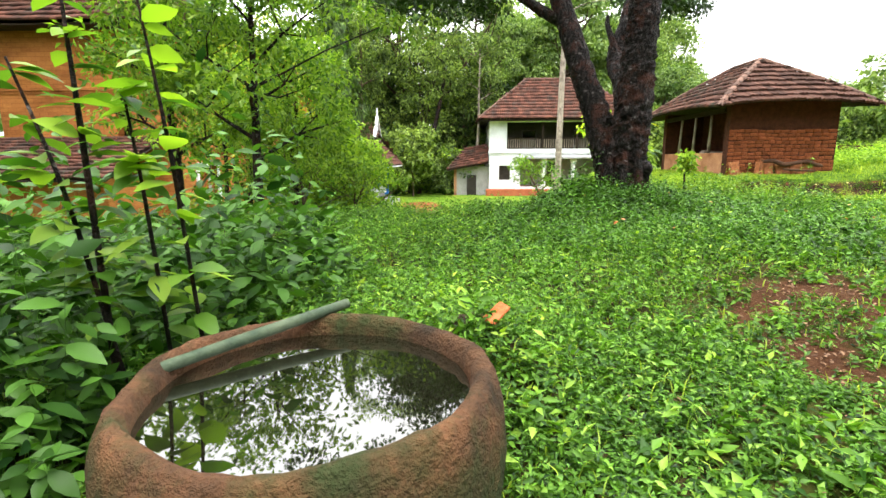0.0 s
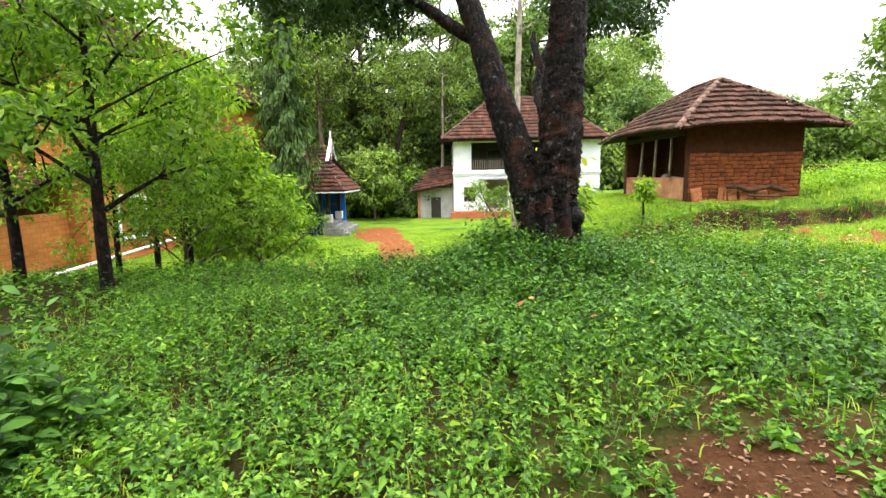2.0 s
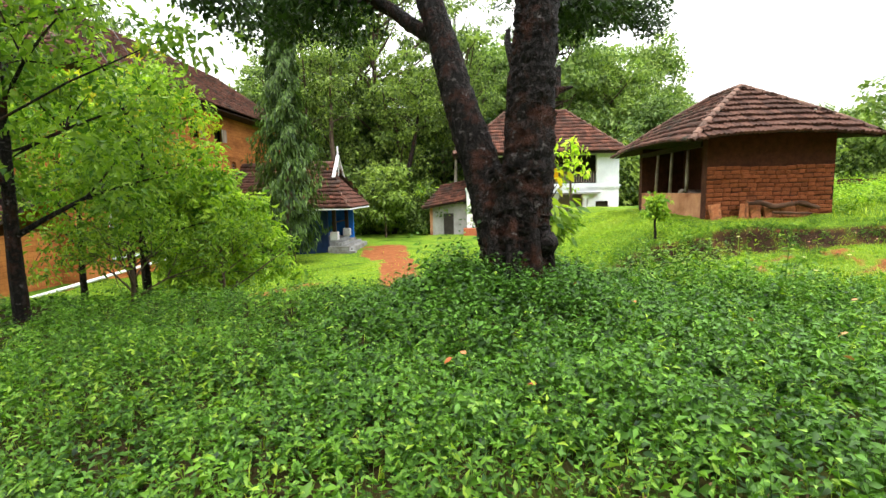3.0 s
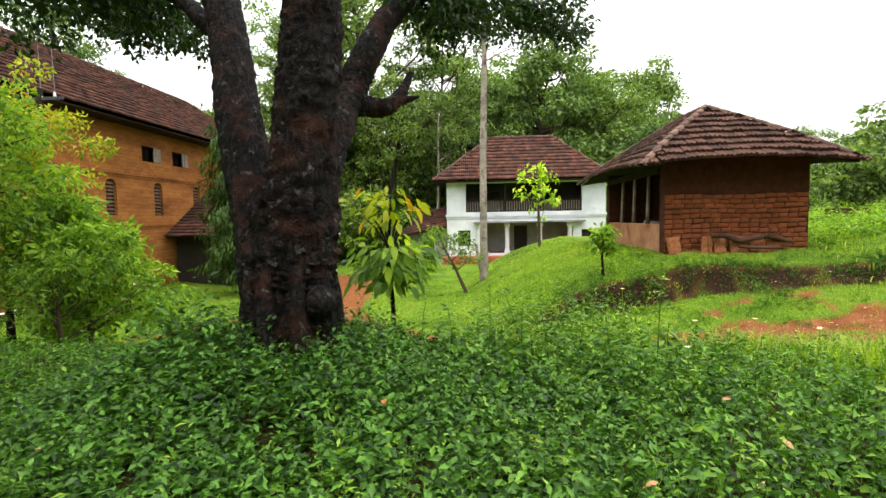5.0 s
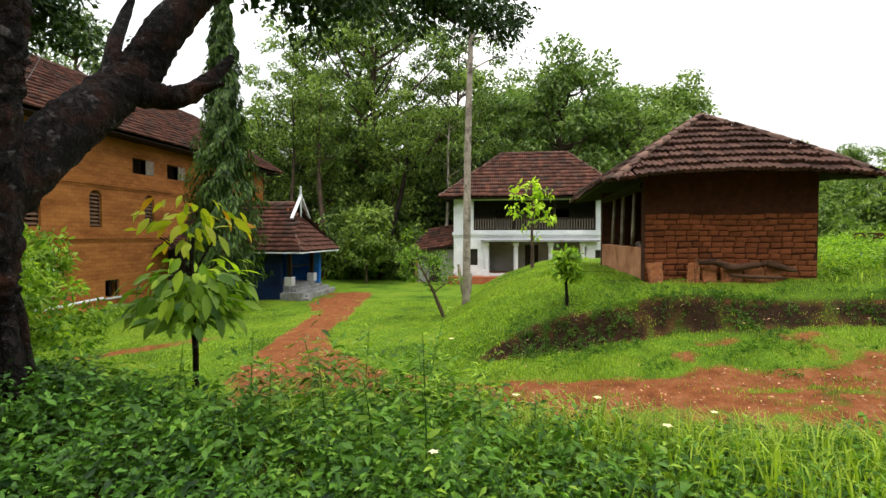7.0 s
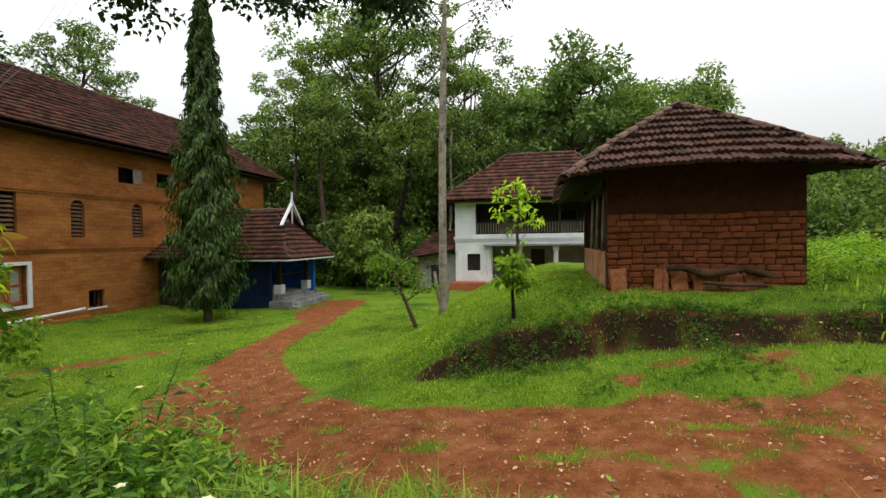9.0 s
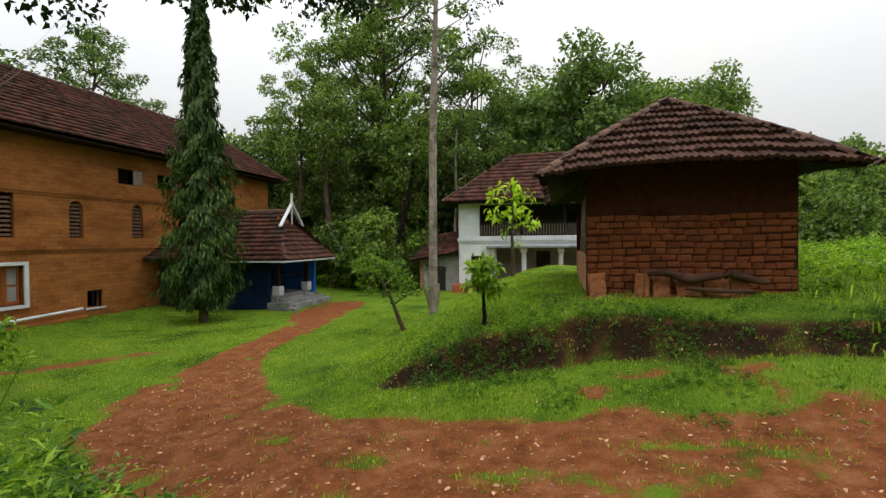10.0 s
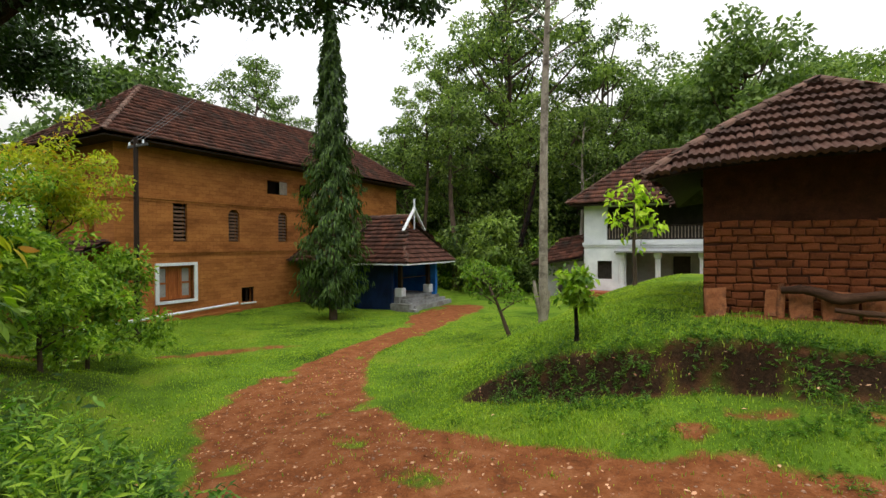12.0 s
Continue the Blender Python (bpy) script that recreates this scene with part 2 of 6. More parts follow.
def bark_material():
    """Near-black bark split into rough plates by fissures, with a few rusty and pale patches."""
    m, nt, bsdf = base_material("dark_rugged_bark")
    co = nt.nodes.new("ShaderNodeTexCoord")
    mp = nt.nodes.new("ShaderNodeMapping")
    mp.inputs["Scale"].default_value = (1, 1, 0.38)
    wob = noise_of(nt, 4.5, 6, 0.7)
    nt.links.new(co.outputs["Object"], mp.inputs[0])
    ad = nt.nodes.new("ShaderNodeMixRGB")
    ad.blend_type = "ADD"
    ad.inputs[0].default_value = 0.26
    nt.links.new(mp.outputs[0], ad.inputs[1])
    nt.links.new(wob.outputs["Color"], ad.inputs[2])
    vo = nt.nodes.new("ShaderNodeTexVoronoi")
    vo.feature = "DISTANCE_TO_EDGE"
    vo.inputs["Scale"].default_value = 12
    nt.links.new(ad.outputs[0], vo.inputs["Vector"])
    plate = ramp_of(nt, [(0.0, (0.003, 0.0024, 0.002)), (0.12, (0.011, 0.008, 0.007)), (0.5, (0.046, 0.035, 0.033))])
    nt.links.new(vo.outputs["Distance"], plate.inputs[0])
    n3, n4 = noise_of(nt, 2.6, 6, 0.7), noise_of(nt, 40, 4, 0.7)
    rust = ramp_of(nt, [(0.5, (0, 0, 0)), (0.74, (1, 1, 1))])
    nt.links.new(n3.outputs[0], rust.inputs[0])
    col = mix_rgb(nt, plate.outputs[0], (0.085, 0.027, 0.014), rust.outputs[0])
    pale = noise_of(nt, 9, 3, 0.6)
    pr = ramp_of(nt, [(0.62, (0, 0, 0)), (0.7, (1, 1, 1))])
    nt.links.new(pale.outputs[0], pr.inputs[0])
    col = mix_rgb(nt, col, (0.13, 0.115, 0.11), pr.outputs[0])
    nt.links.new(col, bsdf.inputs["Base Color"])
    bsdf.inputs["Roughness"].default_value = 0.7
    bsdf.inputs["Specular IOR Level"].default_value = 0.14
    sm = nt.nodes.new("ShaderNodeMath")
    sm.operation = "MULTIPLY_ADD"
    sm.inputs[1].default_value = 0.15
    nt.links.new(n4.outputs[0], sm.inputs[0])
    nt.links.new(vo.outputs["Distance"], sm.inputs[2])
    b = nt.nodes.new("ShaderNodeBump")
    b.inputs["Strength"].default_value, b.inputs["Distance"].default_value = 1.0, 0.12
    nt.links.new(sm.outputs[0], b.inputs["Height"])
    nt.links.new(b.outputs[0], bsdf.inputs["Normal"])
    return m


M_BARK = bark_material()
M_BARK_L = surface("pale_bark", (0.20, 0.165, 0.13), (0.46, 0.40, 0.33), 3, 30, 0.9, 0.5, stretch=(1, 1, 0.4), stain=(0.06, 0.045, 0.035))
M_BARK_M = surface("brown_bark", (0.05, 0.033, 0.022), (0.12, 0.085, 0.06), 5, 35, 0.9, 0.5, stretch=(1, 1, 0.3))
M_POT = surface("weathered_terracotta", (0.028, 0.019, 0.012), (0.14, 0.064, 0.03), 3.5, 40, 0.92, 1.0, stain=(0.028, 0.036, 0.012), stain_scale=2.0, bump_d=0.03)
M_METAL = surface("dull_metal", (0.05, 0.05, 0.05), (0.1, 0.1, 0.1), 5, 30, 0.6, 0.1, metal=0.5)
L_WEED = leaf_material("weed_leaf", (0.010, 0.05, 0.005), (0.115, 0.28, 0.024), 0.25, odd=(0.20, 0.34, 0.06))
L_TALL = leaf_material("tall_weed_leaf", (0.006, 0.032, 0.005), (0.075, 0.205, 0.022), 0.22)
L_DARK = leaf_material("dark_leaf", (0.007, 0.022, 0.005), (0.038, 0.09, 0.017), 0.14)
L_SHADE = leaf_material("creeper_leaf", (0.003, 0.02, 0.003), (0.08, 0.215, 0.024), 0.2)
L_BRIGHT = leaf_material("bright_leaf", (0.12, 0.26, 0.012), (0.38, 0.56, 0.05), 0.42)
L_YELLOW = leaf_material("yellow_green_leaf", (0.20, 0.30, 0.02), (0.52, 0.55, 0.04), 0.42, odd=(0.5, 0.25, 0.02))
L_MID = leaf_material("green_leaf", (0.04, 0.125, 0.012), (0.23, 0.39, 0.04), 0.38)
L_GRASS = leaf_material("grass_blade", (0.07, 0.17, 0.011), (0.285, 0.425, 0.038), 0.35)
L_MAST = leaf_material("drooping_leaf", (0.006, 0.022, 0.006), (0.06, 0.125, 0.022), 0.15)
L_FAR = leaf_material("wood_leaf", (0.014, 0.045, 0.010), (0.19, 0.30, 0.06), 0.3)

L_WOODHI = leaf_material("broad_crown_leaf", (0.045, 0.10, 0.025), (0.18, 0.29, 0.075), 0.3)
L_WOODLO = leaf_material("shaded_wood_leaf", (0.018, 0.048, 0.012), (0.22, 0.35, 0.075), 0.33)
# darkened copy of the wood leaf; paints the shade deep in the wood
L_WOODMID = leaf_material("shade_dark_wood_leaf", (0.008, 0.026, 0.007), (0.10, 0.175, 0.04), 0.25)


# ---------------------------------------------------------------- building helpers
def box(bm, x0, y0, z0, x1, y1, z1):
    v = [bm.verts.new((x, y, z)) for z in (z0, z1) for x, y in ((x0, y0), (x1, y0), (x1, y1), (x0, y1))]
    for f in ((3, 2, 1, 0), (4, 5, 6, 7), (0, 1, 5, 4), (1, 2, 6, 5), (2, 3, 7, 6), (3, 0, 4, 7)):
        bm.faces.new([v[i] for i in f])
    return v


def mesh_of(bm, name, mat, smooth=False):
    bmesh.ops.recalc_face_normals(bm, faces=bm.faces)
    me = bpy.data.meshes.new(name)
    bm.to_mesh(me)
    bm.free()
    me.materials.append(mat)
    if smooth:
        for p in me.polygons:
            p.use_smooth = True
    return me


def part(name, bm, material, parent=None, label="", smooth=False, bevel=0.0):
    if bevel:
        bmesh.ops.bevel(bm, geom=bm.edges[:], offset=bevel, segments=1, affect="EDGES", clamp_overlap=True)
    ob = new(name, mesh_of(bm, name, material, smooth))
    ob.parent = parent
    return tagged(ob, label)


def boxes(name, dims, material, parent=None, label="", bevel=0.0):
    bm = bmesh.new()
    for d in dims:
        box(bm, *d)
    return part(name, bm, material, parent, label, bevel=bevel)


def thing(name, label, category, group="", kind="", at=(0, 0, 0)):
    ob = new(name)
    ob.location = at
    ob.empty_display_size = 0.2
    return tagged(ob, label, category, group, kind)


def raw_mesh(name, verts, tris, mat, parent=None, smooth=False):
    """A mesh from arrays of vertices and faces of one size."""
    verts, tris = np.asarray(verts, np.float32), np.asarray(tris, np.int32)
    me = bpy.data.meshes.new(name)
    k = tris.shape[1]
    me.vertices.add(len(verts))
    me.vertices.foreach_set("co", verts.ravel())
    me.loops.add(tris.size)
    me.loops.foreach_set("vertex_index", tris.ravel())
    me.polygons.add(len(tris))
    me.polygons.foreach_set("loop_start", np.arange(0, tris.size, k, dtype=np.int32))
    me.update(calc_edges=True)
    me.materials.append(mat)
    if smooth:
        me.polygons.foreach_set("use_smooth", np.ones(len(tris), bool))
    ob = new(name, me)
    ob.parent = parent
    return ob


def wall_cells(u0, u1, z0, z1, holes):
    """The rectangles of a wall round its openings (u0, z0, u1, z1)."""
    us = sorted({u0, u1, *[h[0] for h in holes], *[h[2] for h in holes]})
    out = []
    for a, b in zip(us, us[1:]):
        mid = (a + b) / 2
        gaps = sorted((h[1], h[3]) for h in holes if h[0] < mid < h[2])
        z = z0
        for g0, g1 in gaps:
            if g0 > z:
                out.append((a, z, b, g0))
            z = g1
        if z < z1:
            out.append((a, z, b, z1))
    return out


def wall_x(bm, y0, y1, u0, u1, z0, z1, holes=()):
    for a, b, c, d in wall_cells(u0, u1, z0, z1, holes):
        box(bm, a, y0, b, c, y1, d)


def wall_y(bm, x0, x1, u0, u1, z0, z1, holes=()):
    for a, b, c, d in wall_cells(u0, u1, z0, z1, holes):
        box(bm, x0, a, b, x1, c, d)


def sstep(a, b, x):
    t = np.clip((np.asarray(x, float) - a) / (b - a), 0, 1)
    return t * t * (3 - 2 * t)


# ---------------------------------------------------------------- the lie of the land
def patchy(x, y, size, seed=0):
    """Smooth uneven patches of about that size, 0 to 1."""
    x, y = np.asarray(x, float) / size + 31.7 * seed, np.asarray(y, float) / size - 17.3 * seed
    i, j = np.floor(x), np.floor(y)
    u, v = x - i, y - j
    u, v = u * u * (3 - 2 * u), v * v * (3 - 2 * v)

    def dice(a, b):
        h = np.sin(a * 127.1 + b * 311.7 + seed * 74.7) * 43758.5453
        return h - np.floor(h)
    return (dice(i, j) * (1 - u) + dice(i + 1, j) * u) * (1 - v) + (dice(i, j + 1) * (1 - u) + dice(i + 1, j + 1) * u) * v


def road_distance(x, y):
    """Distance from the middle of the dirt road, and how far along it."""
    way = [(40, 14.0), (20, 13.3), (12, 13.0), (8.3, 13.1), (5.6, 13.5), (3.4, 14.9), (1.75, 17.0), (0.35, 19.6), (-0.5, 22.6), (-1.0, 26.5), (-2.6, 31.5), (-3.4, 36)]
    wide = [2.2, 2.1, 2.0, 1.8, 1.9, 2.0, 1.7, 1.2, 0.95, 1.0, 1.5, 1.8]
    x, y = np.asarray(x, float), np.asarray(y, float)
    best = np.full(np.broadcast(x, y).shape, 1e9)
    for (ax, ay), (bx, by), wa, wb in zip(way, way[1:], wide, wide[1:]):
        dx, dy = bx - ax, by - ay
        t = np.clip(((x - ax) * dx + (y - ay) * dy) / (dx * dx + dy * dy), 0, 1)
        d = np.hypot(x - ax - t * dx, y - ay - t * dy) / (wa + (wb - wa) * t)
        best = np.minimum(best, d)
    return best


def ledge(x, y):
    """Metres beyond the low earth ledge that crosses the lawn, and how far it is worn away."""
    d = x + 7.5 - 0.69 * (y - 16.3) + 0.25 * (patchy(x, y, 0.7, 33) - 0.5)
    return d, sstep(12.5, 14.5, y) * sstep(23.5, 20.5, y)


def bank_y(x, y):
    """Depth into the mound, wobbling along the broken face."""
    return y + 0.45 * (patchy(x, y, 0.9, 13) - 0.5) + 0.22 * (patchy(x, y, 0.3, 14) - 0.5)


def mound_z(x, y, low):
    yy = bank_y(x, y)
    top = np.interp(x, [3.4, 4.8, 5.7, 6.55, 7.4, 8.2, 9.0, 9.8, 11, 15.5, 22, 60], [-1.2, -0.55, 0.0, 0.48, 0.86, 1.16, 1.42, 1.56, 1.6, 1.7, 2.5, 2.75])
    lip = np.interp(x, [5.8, 6.5, 7.2, 8.0, 8.8, 9.6, 10.5, 11.5, 13, 15, 17, 22], [-0.8, -0.3, 0.22, 0.62, 0.88, 1.1, 1.26, 1.36, 1.38, 1.36, 1.6, 2.3])
    base = np.interp(x, [5.8, 6.7, 7.9, 8.9, 10, 11, 12.4, 13.7, 15, 17, 22], [-0.8, -0.2, -0.05, 0.12, 0.42, 0.55, 0.68, 0.8, 0.86, 1.1, 1.9])
    back = np.clip((yy - 16.9) / 2.4, 0, 1)
    m = lip + (top - lip) * (1 - (1 - back) ** 2)
    face = np.clip((yy - 16.25) / 0.65, 0, 1)
    face = face * face * (3 - 2 * face)
    m = np.where(yy < 16.9, base + (lip - base) * face, m)
    m = np.where(yy < 16.25, low + np.maximum(base - low, 0) * sstep(14.5, 16.25, yy), m)
    far = sstep(37, 31, y)
    return low + (m - low) * far


def ground_z(x, y):
    x, y = np.asarray(x, float), np.asarray(y, float)
    # the lower yard with the road that climbs to the right
    rise = 0.11 * 2.0 * np.log1p(np.exp(np.clip((x + 1.4) / 2.0, -30, 30)))
    rise = 3.3 * np.tanh(rise / 3.3)
    low = -1.2 + rise * (1 - 0.9 * sstep(22, 36, y) * sstep(26, 14, x))
    low = low + 0.35 * sstep(-9, -13, x)
    # the upper bench on which the weeds grow
    u = 0.75 * x + 0.66 * y
    bench = 0.70 + 0.35 * sstep(-1.5, 8, u) + 0.12 * sstep(8, 16, u)
    far = 11.8 + 6.0 * sstep(3, -4, x)
    w = 1 - sstep(8.4, far, y)
    z = low + (np.maximum(bench, low) - low) * w
    # the low ledge across the lawn
    step, worn = ledge(x, y)
    z = z + 0.16 * sstep(0.14, -0.14, step) * worn
    # root mound of the old tree
    z = z + 0.42 * np.exp(-((x - 3.3) ** 2 + (y - 7.8) ** 2) / 2.6)
    # a low heap of soil by the jar
    z = z + 0.40 * np.exp(-((x - 0.27) ** 2 + (y - 0.76) ** 2) / 0.14)
    # the mound of the hut: a grassy slope to the lawn, a broken face and an apron to the road
    z = np.maximum(z, mound_z(x, y, low))
    z = z + np.clip(0.1 * (y - 58), 0, 14) + np.clip(0.06 * (-14 - y), 0, 3)
    z = z + 0.035 * np.sin(x * 1.7 + 0.6 * y) * np.sin(y * 1.3 - 0.4 * x) + 0.02 * np.sin(3.7 * x + 1.1) * np.sin(4.1 * y)
    return z


def gz(x, y):
    return float(ground_z(x, y))


def bank_face(x, y):
    """The raw, broken face of the bank below the hut."""
    yy = bank_y(x, y)
    broken = np.clip(0.62 + 0.7 * patchy(x, y, 0.7, 3) + 1.0 * (patchy(x, y, 0.22, 4) - 0.5), 0, 1)
    return sstep(16.05, 16.4, yy) * sstep(17.15, 16.8, yy + 0.25 * patchy(x, y, 1.5, 5)) * broken * sstep(6.3, 7.0, x) * sstep(21, 16, x)


def soil_amount(x, y):
    """How bare the ground is, 0 to 1."""
    r = road_distance(x, y)
    s = 1 - sstep(0.70, 1.14, r + 0.26 * (patchy(x, y, 1.1, 1) - 0.5) + 0.1 * (patchy(x, y, 0.3, 2) - 0.5))
    s = s * (1 - 0.6 * sstep(0.72, 0.85, patchy(x, y, 0.8, 6)) * sstep(0.2, 0.5, r))
    # the green strip between the wheel tracks on the right
    strip = np.exp(-((r - 0.05) / 0.13) ** 2) * sstep(9.0, 12, x)
    s = s - 0.6 * strip * patchy(x, y, 0.35, 22)
    # tufts of grass that the wheels have left
    for px_, py_, rx_, ry_ in ((3.7, 15.3, 0.55, 0.3), (5.7, 14.1, 0.5, 0.22), (7.8, 13.2, 0.8, 0.3), (9.8, 12.85, 0.9, 0.28), (11.5, 13.75, 0.7, 0.2), (13.0, 13.5, 0.6, 0.2), (11.3, 12.6, 0.8, 0.2), (9.2, 13.9, 0.5, 0.15)):
        s = s - (0.2 + 0.7 * patchy(x, y, 0.22, 21)) * np.exp(-((x - px_) / rx_) ** 2 - ((y - py_) / ry_) ** 2)
    # the trodden patch beside the jar
    p = np.exp(-(((x - 3.2) * 0.85 - (y - 1.8) * 0.35) ** 2 / 0.6 + (y - 1.8) ** 2 / 2.6))
    s = np.maximum(s, 0.85 * np.clip(1.5 * p, 0, 1) * np.clip(0.25 + 0.8 * patchy(x, y, 0.5, 7) + 0.4 * patchy(x, y, 0.17, 23), 0, 1.1))
    # bare earth along the ledge of the lawn
    step, worn = ledge(x, y)
    s = np.maximum(s, 0.85 * np.exp(-((step - 0.05) / 0.16) ** 2) * worn * np.clip(0.4 + patchy(x, y, 0.5, 34), 0, 1))
    # bare spots in the grass between bank and road
    s = np.maximum(s, 0.75 * sstep(0.55, 0.8, patchy(x, y, 0.55, 26) + 0.25 * (patchy(x, y, 0.16, 27) - 0.5)) * sstep(14.2, 14.9, y) * sstep(16.4, 15.6, y) * sstep(7.5, 9, x))
    # the raw face of the bank below the hut
    f = 0.85 * bank_face(x, y)
    f = np.maximum(f, 0.8 * np.exp(-((y - 18.35) / 0.2) ** 2) * sstep(10.5, 11, x) * sstep(14.6, 14.0, x))
    return np.maximum(s, 0.9 * f)


def humus_shade_amount(x, y):
    """Dark rotted leaves under the weeds of the bench and in the raw bank below the hut, near-black to paint shade
    there too.
    """
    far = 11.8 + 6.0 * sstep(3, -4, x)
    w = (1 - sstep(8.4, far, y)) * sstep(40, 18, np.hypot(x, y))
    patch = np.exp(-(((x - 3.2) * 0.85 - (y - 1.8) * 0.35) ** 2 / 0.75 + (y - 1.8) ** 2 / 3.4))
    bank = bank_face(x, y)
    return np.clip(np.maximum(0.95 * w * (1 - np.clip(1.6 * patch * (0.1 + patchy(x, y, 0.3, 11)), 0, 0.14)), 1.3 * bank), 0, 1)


def spread(lo, a, b, hi, step):
    """Coordinates: even between a and b, growing outwards to lo and hi."""
    mid = list(np.arange(a, b + step / 2, step))
    out, s, v = [], step, b
    while v < hi:
        s *= 1.25
        v += s
        out.append(v)
    inn, s, v = [], step, a
    while v > lo:
        s *= 1.25
        v -= s
        inn.append(v)
    return np.array(inn[::-1] + mid + out)


gx, gy = spread(-1500, -16, 20, 1500, 0.16), spread(-1500, -6, 36, 1500, 0.16)
GX, GY = np.meshgrid(gx, gy)
GZ = ground_z(GX, GY)
nx, ny = len(gx), len(gy)
idx = np.arange(nx * ny).reshape(ny, nx)
quads = np.stack([idx[:-1, :-1], idx[:-1, 1:], idx[1:, 1:], idx[1:, :-1]], -1).reshape(-1, 4)
ground = raw_mesh("ground", np.stack([GX, GY, GZ], -1).reshape(-1, 3), quads, M_GROUND, smooth=True)
soil_layer = ground.data.attributes.new("soil", "FLOAT", "POINT")
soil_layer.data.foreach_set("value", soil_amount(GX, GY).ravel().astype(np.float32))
humus_shade_layer = ground.data.attributes.new("humus_shade", "FLOAT", "POINT")
humus_shade_layer.data.foreach_set("value", humus_shade_amount(GX, GY).ravel().astype(np.float32))
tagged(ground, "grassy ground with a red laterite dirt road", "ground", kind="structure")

# ---------------------------------------------------------------- roofs
def tile_mesh(name, w, l, mat):
    """One interlocking clay tile: two rolls across, a thick lower lip."""
    prof = [(-0.5, 0.0), (-0.4, 0.026), (-0.25, 0.042), (-0.1, 0.006), (0.05, 0.006), (0.2, 0.042), (0.35, 0.026), (0.5, 0.0)]
    v, f = [], []
    for yy, lift in ((0.0, 0.095), (l * 1.12, -0.008)):
        v += [(w * a, yy, b + lift) for a, b in prof]
    v += [(w * a, 0.004, b + 0.005) for a, b in prof]
    n = len(prof)
    for i in range(n - 1):
        f.append((i, i + 1, n + i + 1, n + i))
        f.append((2 * n + i, 2 * n + i + 1, i + 1, i))
    me = bpy.data.meshes.new(name)
    me.from_pydata(v, [], f)
    me.materials.append(mat)
    return me, np.array(v), np.array(f)


def eave_droop(u, length, t, droop):
    """How far the corners of an eave hang below its middle."""
    return droop * abs(2 * u / length - 1) ** 2.5 * (1 - t)


def slope_places(e0, e1, r0, r1, w, l, rng, droop=0.0):
    """Where tiles lie on a slope with the eave e0-e1 and the ridge r0-r1: 4 x 4 matrices."""
    e0, e1, r0, r1 = map(Vector, (e0, e1, r0, r1))
    U = (e1 - e0).normalized()
    V = (r0 - e0) - (r0 - e0).dot(U) * U
    height = V.length
    V.normalize()
    N = U.cross(V)
    length = (e1 - e0).length
    a0, a1 = (r0 - e0).dot(U), (r1 - e0).dot(U)
    out = []
    for j in range(int((height - 0.55 * l) / l) + 1):
        v = j * l
        t = min((v + l * 0.4) / height, 1)
        lo, hi = a0 * t, length + (a1 - length) * t
        k0, k1 = math.floor(lo / w), math.ceil(hi / w)
        for k in range(k0, k1):
            u = (k + 0.5) * w
            if lo - 0.1 * w < u < hi + 0.1 * w:
                p = e0 + U * (u + rng.uniform(-0.012, 0.012)) + V * (v + rng.uniform(-0.032, 0.032)) + N * (0.03 + rng.uniform(0, 0.03))
                m = Matrix((U, V, N)).transposed().to_4x4()
                p.z -= eave_droop(u, length, t, droop)
                m.translation = p
                out.append(m @ Matrix.Rotation(rng.uniform(-0.035, 0.035), 4, "Z") @ Matrix.Rotation(rng.uniform(-0.03, 0.03), 4, "X"))
    return out


def joined_tiles(name, places, verts, faces, mat, parent):
    ms = np.array([np.array(m) for m in places])
    vv = np.einsum("nij,vj->nvi", ms[:, :3, :3], verts) + ms[:, None, :3, 3]
    ff = faces[None] + (np.arange(len(places)) * len(verts))[:, None, None]
    ob = raw_mesh(name, vv.reshape(-1, 3), ff.reshape(-1, 4), mat, parent)
    return tagged(ob, kind="stuff")


def ridge_row(parent, a, b, mat, r=0.13, piece=0.38, name="ridge_tile"):
    """Half-round capping tiles along an edge, each a piece of its own."""
    a, b = Vector(a), Vector(b)
    d = b - a
    n = max(1, round(d.length / piece))
    me = bpy.data.meshes.new(name)
    v, f = [], []
    step = d.length / n
    for yy, rr in ((0, r * 1.12), (step * 1.08, r * 0.92)):
        for i in range(7):
            an = math.pi * (i / 6)
            v.append((rr * math.cos(an), yy, rr * 0.75 * math.sin(an)))
    v += [(x * 0.82, y, z * 0.78) for x, y, z in v[:7]]
    for i in range(6):
        f += [(i, i + 1, 8 + i, 7 + i), (14 + i, 15 + i, i + 1, i)]
    me.from_pydata(v, [], f)
    me.materials.append(mat)
    d.normalize()
    side = d.cross(Vector((0, 0, 1))).normalized()
    up = side.cross(d)
    rng = random.Random(5)
    for i in range(n):
        m = Matrix((side, d, up)).transposed().to_4x4()
        m.translation = a + d * step * i + up * rng.uniform(-0.01, 0.02)
        ob = new(name, me)
        ob.parent = parent
        ob.matrix_basis = m


def slab(bm, pts, t=0.045):
    """A sloping slab under the points of a polygon."""
    top = [bm.verts.new(p) for p in pts]
    low = [bm.verts.new((p[0], p[1], p[2] - t)) for p in pts]
    bm.faces.new(top)
    bm.faces.new(low[::-1])
    for i in range(len(pts)):
        j = (i + 1) % len(pts)
        bm.faces.new((top[j], top[i], low[i], low[j]))


